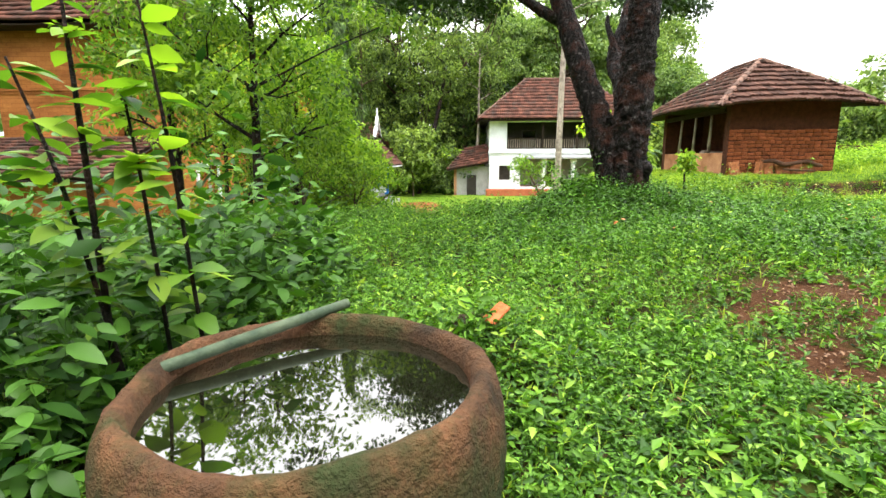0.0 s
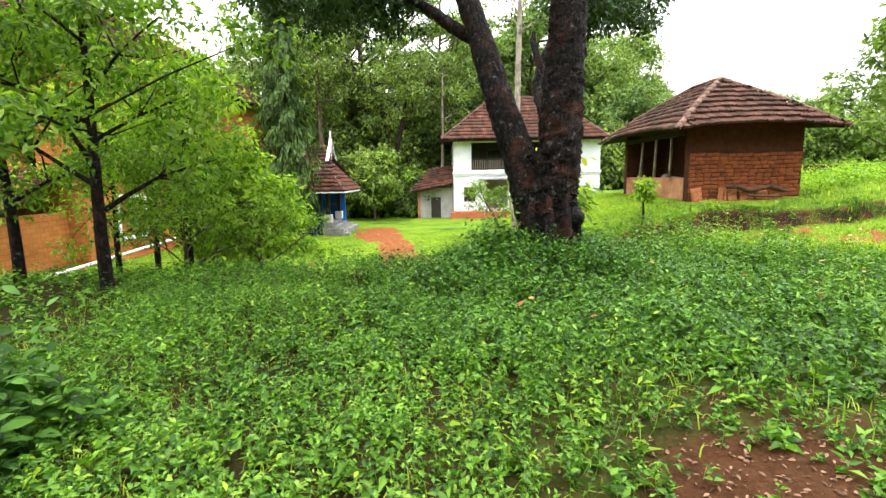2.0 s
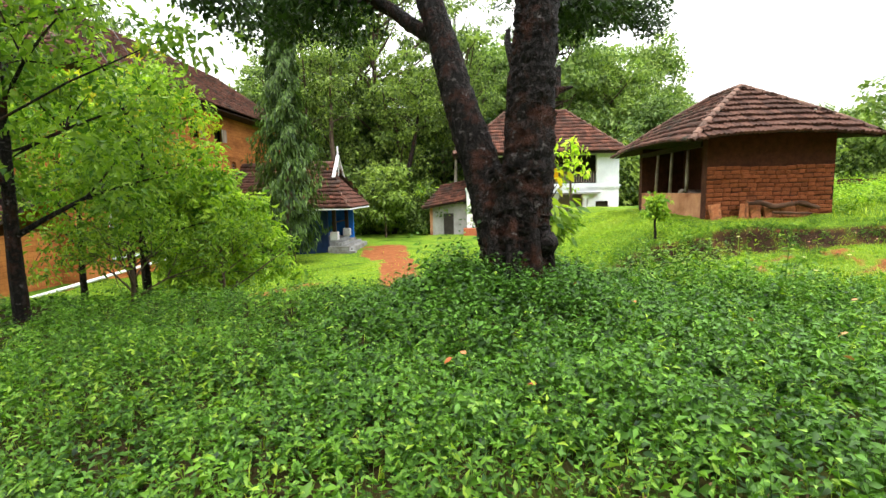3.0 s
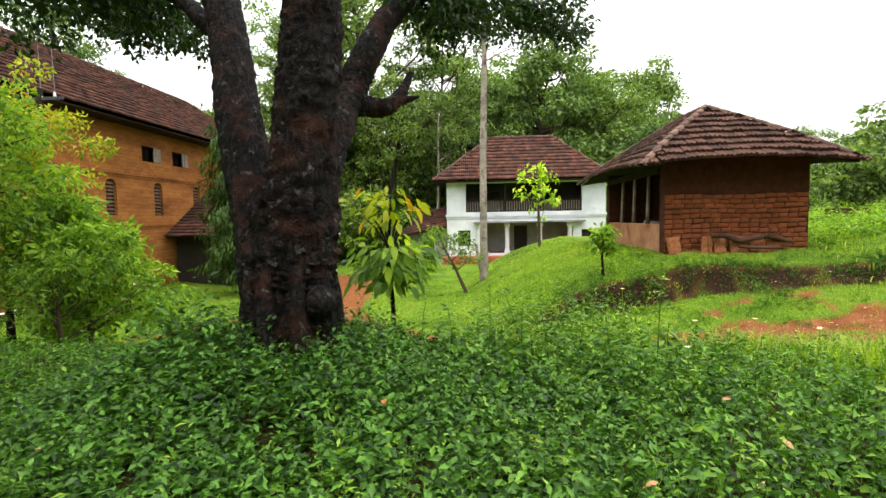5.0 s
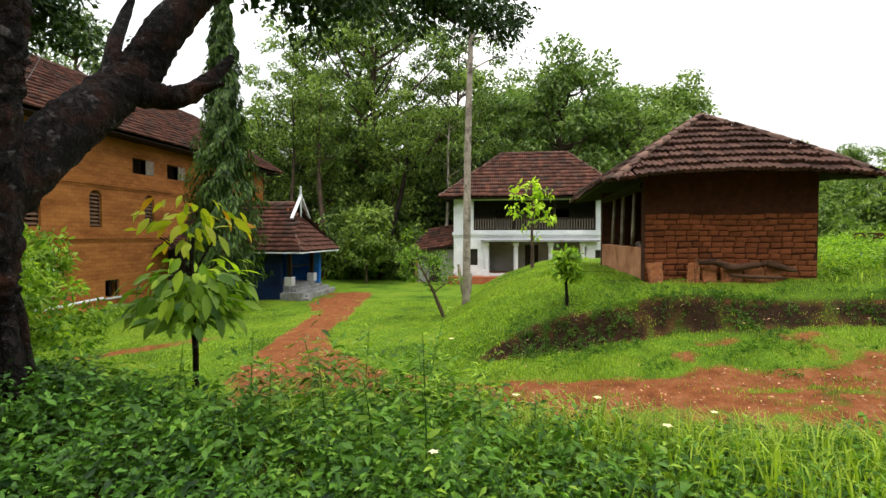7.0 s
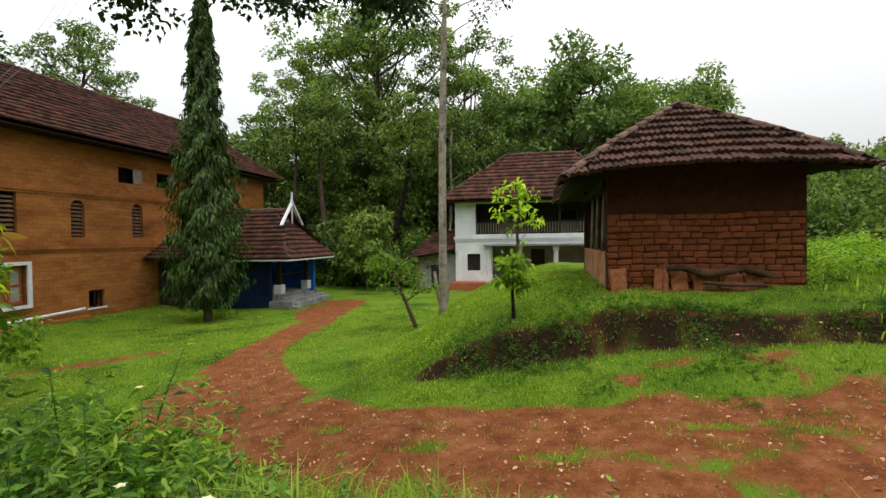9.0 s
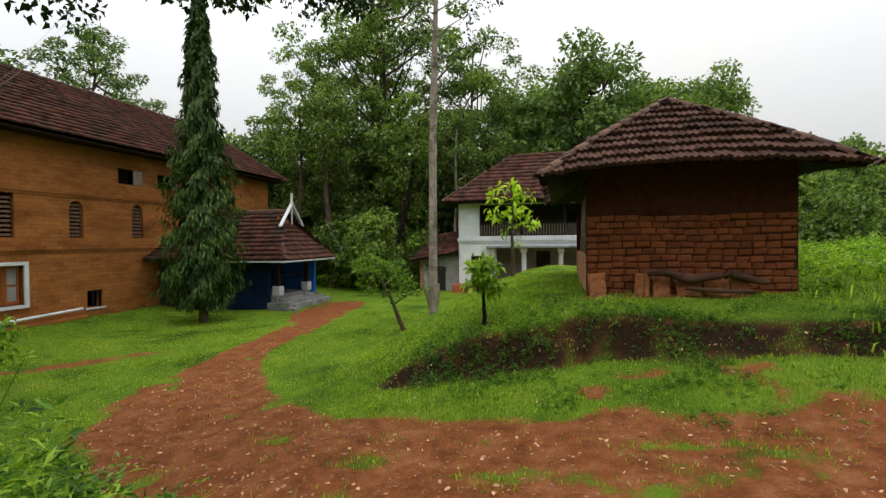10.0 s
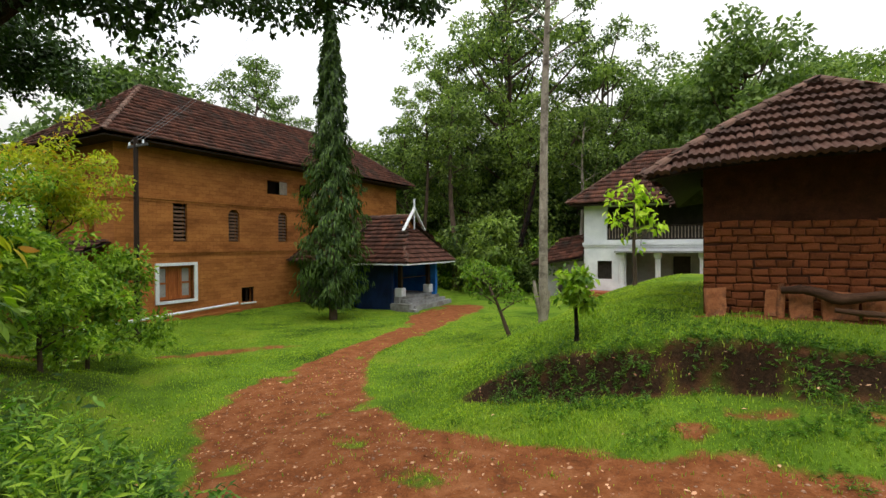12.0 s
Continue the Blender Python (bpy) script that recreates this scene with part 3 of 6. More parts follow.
def hip_roof(parent, x0, x1, y0, y1, z, ra, rb, mat, ridge_mat, w=0.26, l=0.34, single=(), seen="fblr", seed=3, droop=0.0):
    """A hipped roof over a rectangle at eave height z, with the ridge from ra to rb. single: the sides whose tiles are pieces."""
    rng = random.Random(seed)
    deck = bmesh.new()
    c = {"fl": (x0, y0, z), "fr": (x1, y0, z), "br": (x1, y1, z), "bl": (x0, y1, z)}
    if abs(ra[1] - rb[1]) < 0.01:
        sides = {"f": ("fl", "fr", ra, rb), "r": ("fr", "br", rb, rb), "b": ("br", "bl", rb, ra), "l": ("bl", "fl", ra, ra)}
        hips = [("fl", ra), ("bl", ra), ("fr", rb), ("br", rb)]
    else:
        sides = {"f": ("fl", "fr", ra, ra), "r": ("fr", "br", ra, rb), "b": ("br", "bl", rb, rb), "l": ("bl", "fl", rb, ra)}
        hips = [("fl", ra), ("fr", ra), ("bl", rb), ("br", rb)]
    me, tv, tf = tile_mesh("roof_tile", w, l, mat)
    for key, (a, b, p, q) in sides.items():
        ea, eb = Vector(c[a]).lerp(Vector(p), 0.045), Vector(c[b]).lerp(Vector(q), 0.045)
        strips = 10 if droop else 1
        for n in range(strips):
            f0, f1 = n / strips, (n + 1) / strips
            low = [ea.lerp(eb, f) - Vector((0, 0, eave_droop(f, 1.0, 0.045, droop))) for f in (f0, f1)]
            high = [Vector(p).lerp(Vector(q), f) for f in (f1, f0)]
            slab(deck, low + high if p != q else low + high[:1])
        if key not in seen:
            continue
        places = slope_places(c[a], c[b], p, q, w, l, rng, droop)
        if key in single:
            for m in places:
                ob = new("roof_tile", me)
                ob.parent = parent
                ob.matrix_basis = m
        else:
            joined_tiles("roof_tiles", places, tv, tf, mat, parent)
    bmesh.ops.remove_doubles(deck, verts=deck.verts, dist=0.01)
    part("roof_deck", deck, M_WOOD_D, parent)
    for a, p in hips:
        cuts = 4 if droop else 1
        line = [Vector(c[a]).lerp(Vector(p), n / cuts) + Vector((0, 0, 0.07 - droop * (1 - n / cuts) ** 3.2)) for n in range(cuts + 1)]
        for s, e in zip(line, line[1:]):
            ridge_row(parent, s, e, ridge_mat)
    ridge_row(parent, Vector(ra) + Vector((0, 0, 0.07)), Vector(rb) + Vector((0, 0, 0.07)), ridge_mat)


# ---------------------------------------------------------------- the hut
HUT_Z = 1.6
hut = thing("hut", "small laterite brick hut with a weathered hipped clay tile roof", "hut", at=(0, 0, 0))
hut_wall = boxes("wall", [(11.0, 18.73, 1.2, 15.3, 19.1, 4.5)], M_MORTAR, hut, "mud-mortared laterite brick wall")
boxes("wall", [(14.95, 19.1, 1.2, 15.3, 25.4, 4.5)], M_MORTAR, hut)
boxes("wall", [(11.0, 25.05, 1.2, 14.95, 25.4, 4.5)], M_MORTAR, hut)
bm = bmesh.new()
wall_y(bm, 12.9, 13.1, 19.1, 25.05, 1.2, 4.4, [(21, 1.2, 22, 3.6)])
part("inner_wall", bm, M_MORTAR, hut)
boxes("floor", [(11.35, 19.1, 1.2, 14.95, 25.05, 1.75)], M_PLASTER, hut)
boxes("parapet", [(11.0, 19.1, 1.2, 11.35, 25.05, 2.45)], M_PLASTER, hut, "low pale orange plastered parapet", bevel=0.02)
boxes("wall_plate", [(10.95, 19.1, 4.1, 11.2, 25.1, 4.28)], M_WOOD_D, hut)
for k, yy in enumerate((20.6, 22.1, 23.6)):
    bm = bmesh.new()
    bmesh.ops.create_cone(bm, cap_ends=True, segments=8, radius1=0.075, radius2=0.055, depth=1.72, matrix=pose(11.15, yy, 3.29, 2 * (k - 1), 1.5, 0))
    part("post", bm, M_BARK_L, hut, "grey weathered round post", smooth=True)
hut_roof = part("roof", bmesh.new(), M_TILE_OLD, hut)
hip_roof(hut_roof, 9.95, 16.2, 17.68, 26.4, 4.32, (13.15, 20.85, 6.38), (13.15, 23.2, 6.38), M_TILE_OLD, M_RIDGE, 0.27, 0.42, single="f", seen="flr", droop=0.22)

# ---------------------------------------------------------------- the white house
white = thing("white_house", "two-storey whitewashed house with a balcony and hipped tile roof", "house")
WZ = -0.55
bm = bmesh.new()
wall_x(bm, 45.0, 45.4, 2.6, 16.0, WZ, 5.75, [(3.55, 0.3, 4.6, 1.65), (5.55, -0.35, 13.3, 2.25), (4.25, 3.2, 14.05, 5.65), (14.0, 0.45, 15.1, 1.6)])
wall_y(bm, 2.6, 3.0, 45.4, 54.0, WZ, 5.75)
wall_y(bm, 15.6, 16.0, 45.4, 54.0, WZ, 5.75)
part("wall", bm, M_WHITE, white)
bm = bmesh.new()
wall_x(bm, 47.6, 47.8, 3.0, 15.6, WZ, 2.6, [(8.5, -0.35, 9.7, 1.95)])
part("veranda_wall", bm, M_GREYWALL, white)
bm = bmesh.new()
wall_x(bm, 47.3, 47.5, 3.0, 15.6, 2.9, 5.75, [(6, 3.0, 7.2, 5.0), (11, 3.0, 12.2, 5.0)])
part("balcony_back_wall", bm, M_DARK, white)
boxes("rear_wall", [(3.0, 53.7, WZ, 15.6, 54.0, 5.75)], M_WHITE, white)
boxes("upper_floor", [(3.0, 45.4, 2.62, 15.6, 53.7, 2.9)], M_WOOD_D, white)
boxes("string_course", [(2.5, 44.86, 2.82, 16.1, 44.997, 3.02), (2.55, 44.93, 2.66, 16.05, 44.996, 2.815)], M_WHITE, white)
boxes("canopy_slab", [(4.9, 44.2, 2.28, 14.2, 44.99, 2.4)], M_STONE, white)
boxes("plinth", [(2.3, 43.6, -1.6, 16.3, 44.99, -0.56), (3.0, 45.4, -1.6, 15.6, 47.6, -0.36)], M_REDFLOOR, white, "red oxide plinth")
boxes("step", [(7.2, 43.0, -1.6, 10.6, 43.6, -0.86)], M_REDFLOOR, white)
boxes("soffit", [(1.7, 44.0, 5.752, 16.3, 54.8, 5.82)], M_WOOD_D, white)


def column(x):
    bm = bmesh.new()
    z0, z1 = -0.36, 2.25
    box(bm, x - 0.24, 44.62, z0 - 0.2, x + 0.24, 45.1, z0 + 0.22)
    box(bm, x - 0.24, 44.62, z1 - 0.3, x + 0.24, 45.1, z1)
    box(bm, x - 0.19, 44.67, z0 + 0.22, x + 0.19, 45.05, z0 + 0.34)
    box(bm, x - 0.19, 44.67, z1 - 0.42, x + 0.19, 45.05, z1 - 0.3)
    bmesh.ops.create_cone(bm, cap_ends=False, segments=12, radius1=0.17, radius2=0.15, depth=z1 - z0 - 0.76, matrix=Matrix.Translation((x, 44.86, (z0 + z1) / 2 - 0.04)))
    for dx, dy in ((-0.15, 0), (0.15, 0), (0, -0.15)):
        bmesh.ops.create_cone(bm, cap_ends=False, segments=6, radius1=0.03, radius2=0.03, depth=z1 - z0 - 0.8, matrix=Matrix.Translation((x + dx, 44.86 + dy, (z0 + z1) / 2 - 0.04)))
    part("column", bm, M_WHITE, white, "white ribbed column")


for cx in (5.3, 7.73, 10.5, 13.0):
    column(cx)
rail = boxes("balcony_rail", [(4.26, 45.1, 4.1, 14.04, 45.2, 4.2), (4.26, 45.1, 3.22, 14.04, 45.2, 3.3)], M_WOOD_D, white, "dark wooden balcony rail")
bm = bmesh.new()
box(bm, -0.028, -0.028, 0, 0.028, 0.028, 0.8)
bal_me = mesh_of(bm, "baluster", M_WOOD_G)
for k in range(46):
    ob = new("baluster", bal_me)
    ob.parent = white
    ob.location = (4.42 + k * 0.209, 45.15, 3.3)
for px in (7.6, 10.8):
    boxes("balcony_post", [(px - 0.08, 45.05, 3.2, px + 0.08, 45.21, 5.65)], M_WOOD_D, white)
for wx0, wx1, wz0, wz1 in ((3.55, 4.6, 0.3, 1.65), (14.0, 15.1, 0.45, 1.6)):
    wnd = boxes("window", [(wx0, 45.22, wz0, wx0 + 0.07, 45.3, wz1), (wx1 - 0.07, 45.22, wz0, wx1, 45.3, wz1), (wx0 + 0.07, 45.22, wz1 - 0.07, wx1 - 0.07, 45.3, wz1), (wx0 + 0.07, 45.22, wz0, wx1 - 0.07, 45.3, wz0 + 0.07)], M_WOOD_D, white)
    for k in range(5):
        xx = wx0 + 0.07 + (k + 0.5) * (wx1 - wx0 - 0.14) / 5
        boxes("bar", [(xx - 0.012, 45.25, wz0 + 0.07, xx + 0.012, 45.275, wz1 - 0.07)], M_WOOD_D, wnd)
    boxes("shutter", [(wx0 + 0.02, 45.305, wz0 + 0.02, wx1 - 0.02, 45.34, wz1 - 0.02)], M_DARK, wnd)
door = boxes("door", [(8.52, 47.68, -0.35, 9.68, 47.74, 1.95)], M_DARK, white, "dark wooden door")
roof_w = part("roof", bmesh.new(), M_TILE, white)
hip_roof(roof_w, 1.5, 16.45, 43.9, 55.1, 5.85, (6.4, 49.5, 10.1), (12.2, 49.5, 10.1), M_TILE, M_RIDGE, 0.34, 0.56, seen="flr", seed=8)

# ---------------------------------------------------------------- the long building
BX = -13.155
longb = thing("long_building", "long three-level laterite building with moulded bands and tile roof", "building")
bm = bmesh.new()
arches = [(26.1, 3.2, 26.85, 5.05), (29.75, 3.2, 30.5, 5.08), (33.6, 3.2, 34.35, 5.08)]
holes_b = [(22.83, 3.2, 23.6, 5.2), (21.95, 0.15, 24.0, 2.0), (26.95, -0.4, 27.85, 0.48), (28.9, 6.2, 30.5, 7.05), (31.6, 6.2, 33.2, 7.05)] + arches
us = sorted({20.0, 43.0, *[h[0] for h in holes_b], *[h[2] for h in holes_b]})
zs = sorted({-1.6, 8.2, *[h[1] for h in holes_b], *[h[3] for h in holes_b]})
corner = {}


def at(i, j, k):
    key = (i, j, k)
    if key not in corner:
        corner[key] = bm.verts.new((BX if k else BX - 0.45, us[i], zs[j]))
    return corner[key]


def solid(i, j):
    if not (0 <= i < len(us) - 1 and 0 <= j < len(zs) - 1):
        return False
    u, z = (us[i] + us[i + 1]) / 2, (zs[j] + zs[j + 1]) / 2
    return not any(h[0] < u < h[2] and h[1] < z < h[3] for h in holes_b)


for i in range(len(us) - 1):
    for j in range(len(zs) - 1):
        if not solid(i, j):
            continue
        ring = [(i, j), (i + 1, j), (i + 1, j + 1), (i, j + 1)]
        bm.faces.new([at(p, q, 1) for p, q in ring])
        bm.faces.new([at(p, q, 0) for p, q in ring[::-1]])
        for n, (di, dj) in enumerate(((0, -1), (1, 0), (0, 1), (-1, 0))):
            if not solid(i + di, j + dj):
                (p, q), (r, t_) = ring[n], ring[(n + 1) % 4]
                bm.faces.new((at(p, q, 0), at(r, t_, 0), at(r, t_, 1), at(p, q, 1)))
part("wall", bm, M_BWALL, longb)
bm = bmesh.new()
wall_x(bm, 20.0, 20.45, -21.0, BX - 0.45, -1.6, 8.2, [(-15.6, 3.2, -14.9, 5.1)])
part("wall", bm, M_BWALL, longb)
bm = bmesh.new()
wall_x(bm, 42.55, 43.0, -21.0, BX - 0.45, -1.6, 8.2)
part("wall", bm, M_BWALL, longb)
bm = bmesh.new()
wall_y(bm, -21.0, -20.6, 20.45, 42.55, -1.6, 8.2)
part("wall", bm, M_BWALL, longb)
# dark sheet behind the openings, added to stand for unlit rooms
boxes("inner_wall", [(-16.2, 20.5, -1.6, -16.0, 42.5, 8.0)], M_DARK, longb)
for z0, z1, out in ((2.62, 2.74, 0.10), (2.745, 2.83, 0.06), (2.5, 2.615, 0.05), (5.32, 5.44, 0.10), (5.445, 5.53, 0.06), (5.2 - 0.02, 5.315, 0.04)):
    boxes("moulded_band", [(BX, 19.9, z0, BX + out, 43.1, z1), (-21.05, 20.0 - out, z0, BX - 0.002, 19.998, z1)], M_BWALL, longb)


def louvre(y0, z0, y1, z1, arch=False):
    x0 = BX - 0.16
    wn_ = boxes("window", [(x0 - 0.06, y0, z0, x0, y0 + 0.06, z1), (x0 - 0.06, y1 - 0.06, z0, x0, y1, z1), (x0 - 0.06, y0 + 0.06, z0, x0, y1 - 0.06, z0 + 0.06)], M_WOOD_D, longb, "louvred window opening")
    n = 9
    sl = bmesh.new()
    box(sl, -0.012, y0 + 0.06, -0.075, 0.012, y1 - 0.06, 0.075)
    me = mesh_of(sl, "slat", M_SLAT)
    for i in range(n):
        ob = new("slat", me)
        ob.parent = wn_
        ob.matrix_basis = pose(x0 + 0.03, 0, z0 + 0.12 + i * (z1 - z0 - 0.14) / n, 0, -38, 0)
    if arch:
        bm = bmesh.new()
        mid, r = (y0 + y1) / 2, (y1 - y0) / 2
        zc = z1 - r
        for s in (-1, 1):
            arc = [(mid + s * r * math.cos(a), zc + r * math.sin(a)) for a in [i * math.pi / 16 for i in range(9)]]
            loop = [(mid + s * r, z1)] + arc
            fr = [bm.verts.new((BX - 0.002, p, q)) for p, q in loop]
            bk = [bm.verts.new((BX - 0.4, p, q)) for p, q in loop]
            bm.faces.new(fr)
            bm.faces.new(bk[::-1])
            for i in range(len(loop)):
                j = (i + 1) % len(loop)
                bm.faces.new((fr[i], fr[j], bk[j], bk[i]))
        part("arch_head", bm, M_BWALL, wn_)


louvre(22.83, 3.2, 23.6, 5.2)
for a in arches:
    louvre(*a, arch=True)
# the casement with a white surround
cas = boxes("casement_window", [(BX + 0.002, 21.85, 0.02, BX + 0.1, 22.02, 2.1), (BX + 0.002, 23.93, 0.02, BX + 0.1, 24.1, 2.1), (BX + 0.002, 22.02, 1.95, BX + 0.1, 23.93, 2.1), (BX + 0.002, 22.02, 0.02, BX + 0.14, 23.93, 0.16)], M_WHITE, longb, "window with white surround and timber shutters")
for k in range(3):
    ya = 22.05 + k * 0.63
    sh = boxes("shutter", [(BX - 0.3, ya, 0.2, BX - 0.24, ya + 0.1, 1.94), (BX - 0.3, ya + 0.5, 0.2, BX - 0.24, ya + 0.6, 1.94), (BX - 0.3, ya + 0.1, 0.2, BX - 0.24, ya + 0.5, 0.35), (BX - 0.3, ya + 0.1, 1.0, BX - 0.24, ya + 0.5, 1.1), (BX - 0.3, ya + 0.1, 1.8, BX - 0.24, ya + 0.5, 1.94)], M_WOOD_O, cas, "orange varnished shutter")
    boxes("panel", [(BX - 0.29, ya + 0.1, 0.35, BX - 0.27, ya + 0.5, 1.0), (BX - 0.29, ya + 0.1, 1.1, BX - 0.27, ya + 0.5, 1.8)], M_GREYWALL if k != 1 else M_WOOD_O, sh)
vent = boxes("vent_window", [(BX - 0.2, 26.95, -0.4, BX - 0.12, 27.03, 0.48), (BX - 0.2, 27.77, -0.4, BX - 0.12, 27.85, 0.48), (BX - 0.2, 27.03, 0.4, BX - 0.12, 27.77, 0.48), (BX - 0.2, 27.36, -0.4, BX - 0.12, 27.44, 0.4)], M_WOOD_D, longb)
boxes("sill", [(BX + 0.002, 26.85, -0.5, BX + 0.06, 27.95, -0.41)], M_WHITE, vent)
for ya, yb in ((28.9, 30.5), (31.6, 33.2)):
    att = boxes("attic_window", [(BX - 0.25, ya, 6.2, BX - 0.17, ya + 0.08, 7.05), (BX - 0.25, yb - 0.08, 6.2, BX - 0.17, yb, 7.05)], M_WOOD_D, longb)
    for k in range(7):
        boxes("bar", [(BX - 0.22, ya + 0.2 + k * 0.1, 6.2, BX - 0.2, ya + 0.22 + k * 0.1, 7.05)], M_WOOD_D, att)
    boxes("shutter", [(BX - 0.03, yb - 0.62, 6.22, BX + 0.03, yb - 0.02, 7.03)], M_WOOD_G, att, "grey half-open wooden shutter")
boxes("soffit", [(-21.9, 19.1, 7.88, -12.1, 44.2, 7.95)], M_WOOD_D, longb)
roof_b = part("roof", bmesh.new(), M_TILE, longb)
hip_roof(roof_b, -22.0, -12.0, 19.0, 44.3, 8.0, (-17.0, 23.4, 11.9), (-17.0, 39.6, 11.9), M_TILE, M_RIDGE, 0.3, 0.4, seen="fr", seed=9)

# ---------------------------------------------------------------- the porch
porch = thing("porch", "blue painted entrance porch with tiled roof and white gable boards", "porch")
PZ = 1.8
rp = part("roof", bmesh.new(), M_TILE, porch)
px0, px1, py0, py1 = -13.1, -4.9, 32.1, 38.2
apex, back = (-6.7, 35.15, 4.9), (-13.1, 35.15, 4.9)
deck = bmesh.new()
slab(deck, [(px0, py0, PZ), (px1, py0, PZ), apex, back])
slab(deck, [(px1, py1, PZ), (px0, py1, PZ), back, apex])
slab(deck, [(px1, py0, PZ), (px1, py1, PZ), (-6.75, 35.9, 4.0), (-6.75, 34.4, 4.0)])
part("roof_deck", deck, M_WOOD_D, rp)
rngp = random.Random(4)
tme, tv, tf = tile_mesh("roof_tile", 0.27, 0.36, M_TILE)
joined_tiles("roof_tiles", slope_places((px0, py0, PZ), (px1, py0, PZ), back, apex, 0.27, 0.36, rngp), tv, tf, M_TILE, rp)
for m in slope_places((px1, py0, PZ), (px1, py1, PZ), (-6.75, 34.4, 4.0), (-6.75, 35.9, 4.0), 0.27, 0.36, rngp):
    ob = new("roof_tile", tme)
    ob.parent = rp
    ob.matrix_basis = m
joined_tiles("roof_tiles", slope_places((px1, py1, PZ), (px0, py1, PZ), apex, back, 0.27, 0.36, rngp), tv, tf, M_TILE, rp)
ridge_row(rp, (px1, py0, PZ + 0.06), (-6.75, 34.4, 4.06), M_RIDGE)
ridge_row(rp, (px1, py1, PZ + 0.06), (-6.75, 35.9, 4.06), M_RIDGE)
ridge_row(rp, apex, back, M_RIDGE)
wing = bmesh.new()
slab(wing, [(px0, 30.5, 1.93), (-9.6, 30.5, 1.93), (-9.6, 34.6, 4.34), (px0, 34.6, 4.34)])
part("roof_deck", wing, M_WOOD_D, rp)
joined_tiles("roof_tiles", slope_places((px0, 30.4, 1.9), (-9.5, 30.4, 1.9), (px0, 34.6, 4.36), (-9.5, 34.6, 4.36), 0.27, 0.36, rngp), tv, tf, M_TILE, rp)


def plank(name, a, b, w, t, mat, parent, label=""):
    """A board from a to b, w across and t thick."""
    a, b = Vector(a), Vector(b)
    d = b - a
    bm = bmesh.new()
    box(bm, -w / 2, -t / 2, 0, w / 2, t / 2, d.length)
    bmesh.ops.transform(bm, matrix=Matrix.Translation(a) @ d.to_track_quat("Z", "Y").to_matrix().to_4x4(), verts=bm.verts)
    return part(name, bm, mat, parent, label)


for s in (-1, 1):
    plank("gable_board", (-6.3, 35.15 + s * 1.35, 3.85), (-6.3, 35.15 - s * 0.06, 5.4), 0.2, 0.08, M_WHITE, porch, "white gable board")
plank("finial", (-6.3, 35.15, 5.1), (-6.3, 35.15, 6.0), 0.1, 0.1, M_WHITE, porch, "white finial")
plank("finial", (-6.3, 35.15, 4.0), (-6.3, 35.15, 5.1), 0.08, 0.06, M_WHITE, porch)
boxes("gable_panel", [(-6.9, 34.4, 3.95, -6.82, 35.9, 4.5)], M_WOOD_O, porch, "orange timber gable panel")
boxes("fascia", [(px1 + 0.02, py0, PZ - 0.1, px1 + 0.06, py1, PZ - 0.01), (px0, py0 - 0.06, PZ - 0.1, px1 + 0.06, py0 - 0.02, PZ - 0.01)], M_WHITE, porch)
boxes("wall", [(-9.6, 32.9, -1.5, -6.6, 33.15, 1.75)], M_BLUE_D, porch, "blue porch wall with shade in its colour")
# near-black colour here paints the shade of the porch's open side
boxes("wall", [(-13.1, 31.5, -1.5, -9.9, 31.7, 1.9), (-9.9, 31.5, -1.5, -9.7, 32.89, 1.9)], M_DARK, porch, "recessed wall under the porch eave, coloured dark for shade")
boxes("wall", [(-13.1, 37.2, -1.5, -5.9, 37.45, 1.75)], M_BLUE, porch, "bright blue porch wall")
boxes("wall", [(-10.0, 33.15, -1.5, -9.8, 37.2, 1.75)], M_BLUE, porch, "bright blue porch wall")
boxes("floor", [(-9.8, 33.15, -1.5, -6.2, 37.2, -0.35)], M_STONE, porch)
for k in range(3):
    boxes("step", [(-6.2 + 0.38 * k, 33.3, -1.7, -5.82 + 0.38 * k, 37.6 + 0.2 * k, -0.53 - 0.18 * k)], M_STONE, porch, "grey cement step", bevel=0.012)
boxes("side_wall", [(-6.6, 32.75, -1.7, -5.2, 33.28, -0.75), (-5.19, 32.75, -1.7, -4.8, 33.28, -1.05)], M_STONE, porch)
for yy in (33.45, 36.85):
    boxes("pillar_base", [(-6.55, yy - 0.25, -0.35, -6.05, yy + 0.25, 0.2)], M_WHITE, porch, "white pillar base", bevel=0.02)
    boxes("pillar", [(-6.42, yy - 0.12, 0.2, -6.18, yy + 0.12, 1.75)], M_WOOD_D, porch, "dark timber pillar")
boxes("bench_rail", [(-6.5, 33.5, 0.75, -6.42, 36.8, 0.83)], M_WOOD_D, porch)
boxes("lattice_rail", [(-9.75, 33.2, 0.55, -9.6, 37.1, 0.63)], M_WOOD_D, porch)
for k in range(9):
    boxes("lattice_bar", [(-9.74, 33.4 + k * 0.42, 0.63, -9.69, 33.5 + k * 0.42, 1.1)], M_WOOD_D, porch)

# ---------------------------------------------------------------- plants: helpers
RNG = np.random.default_rng(11)


def unit(v):
    return v / np.maximum(np.linalg.norm(v, axis=-1, keepdims=True), 1e-9)


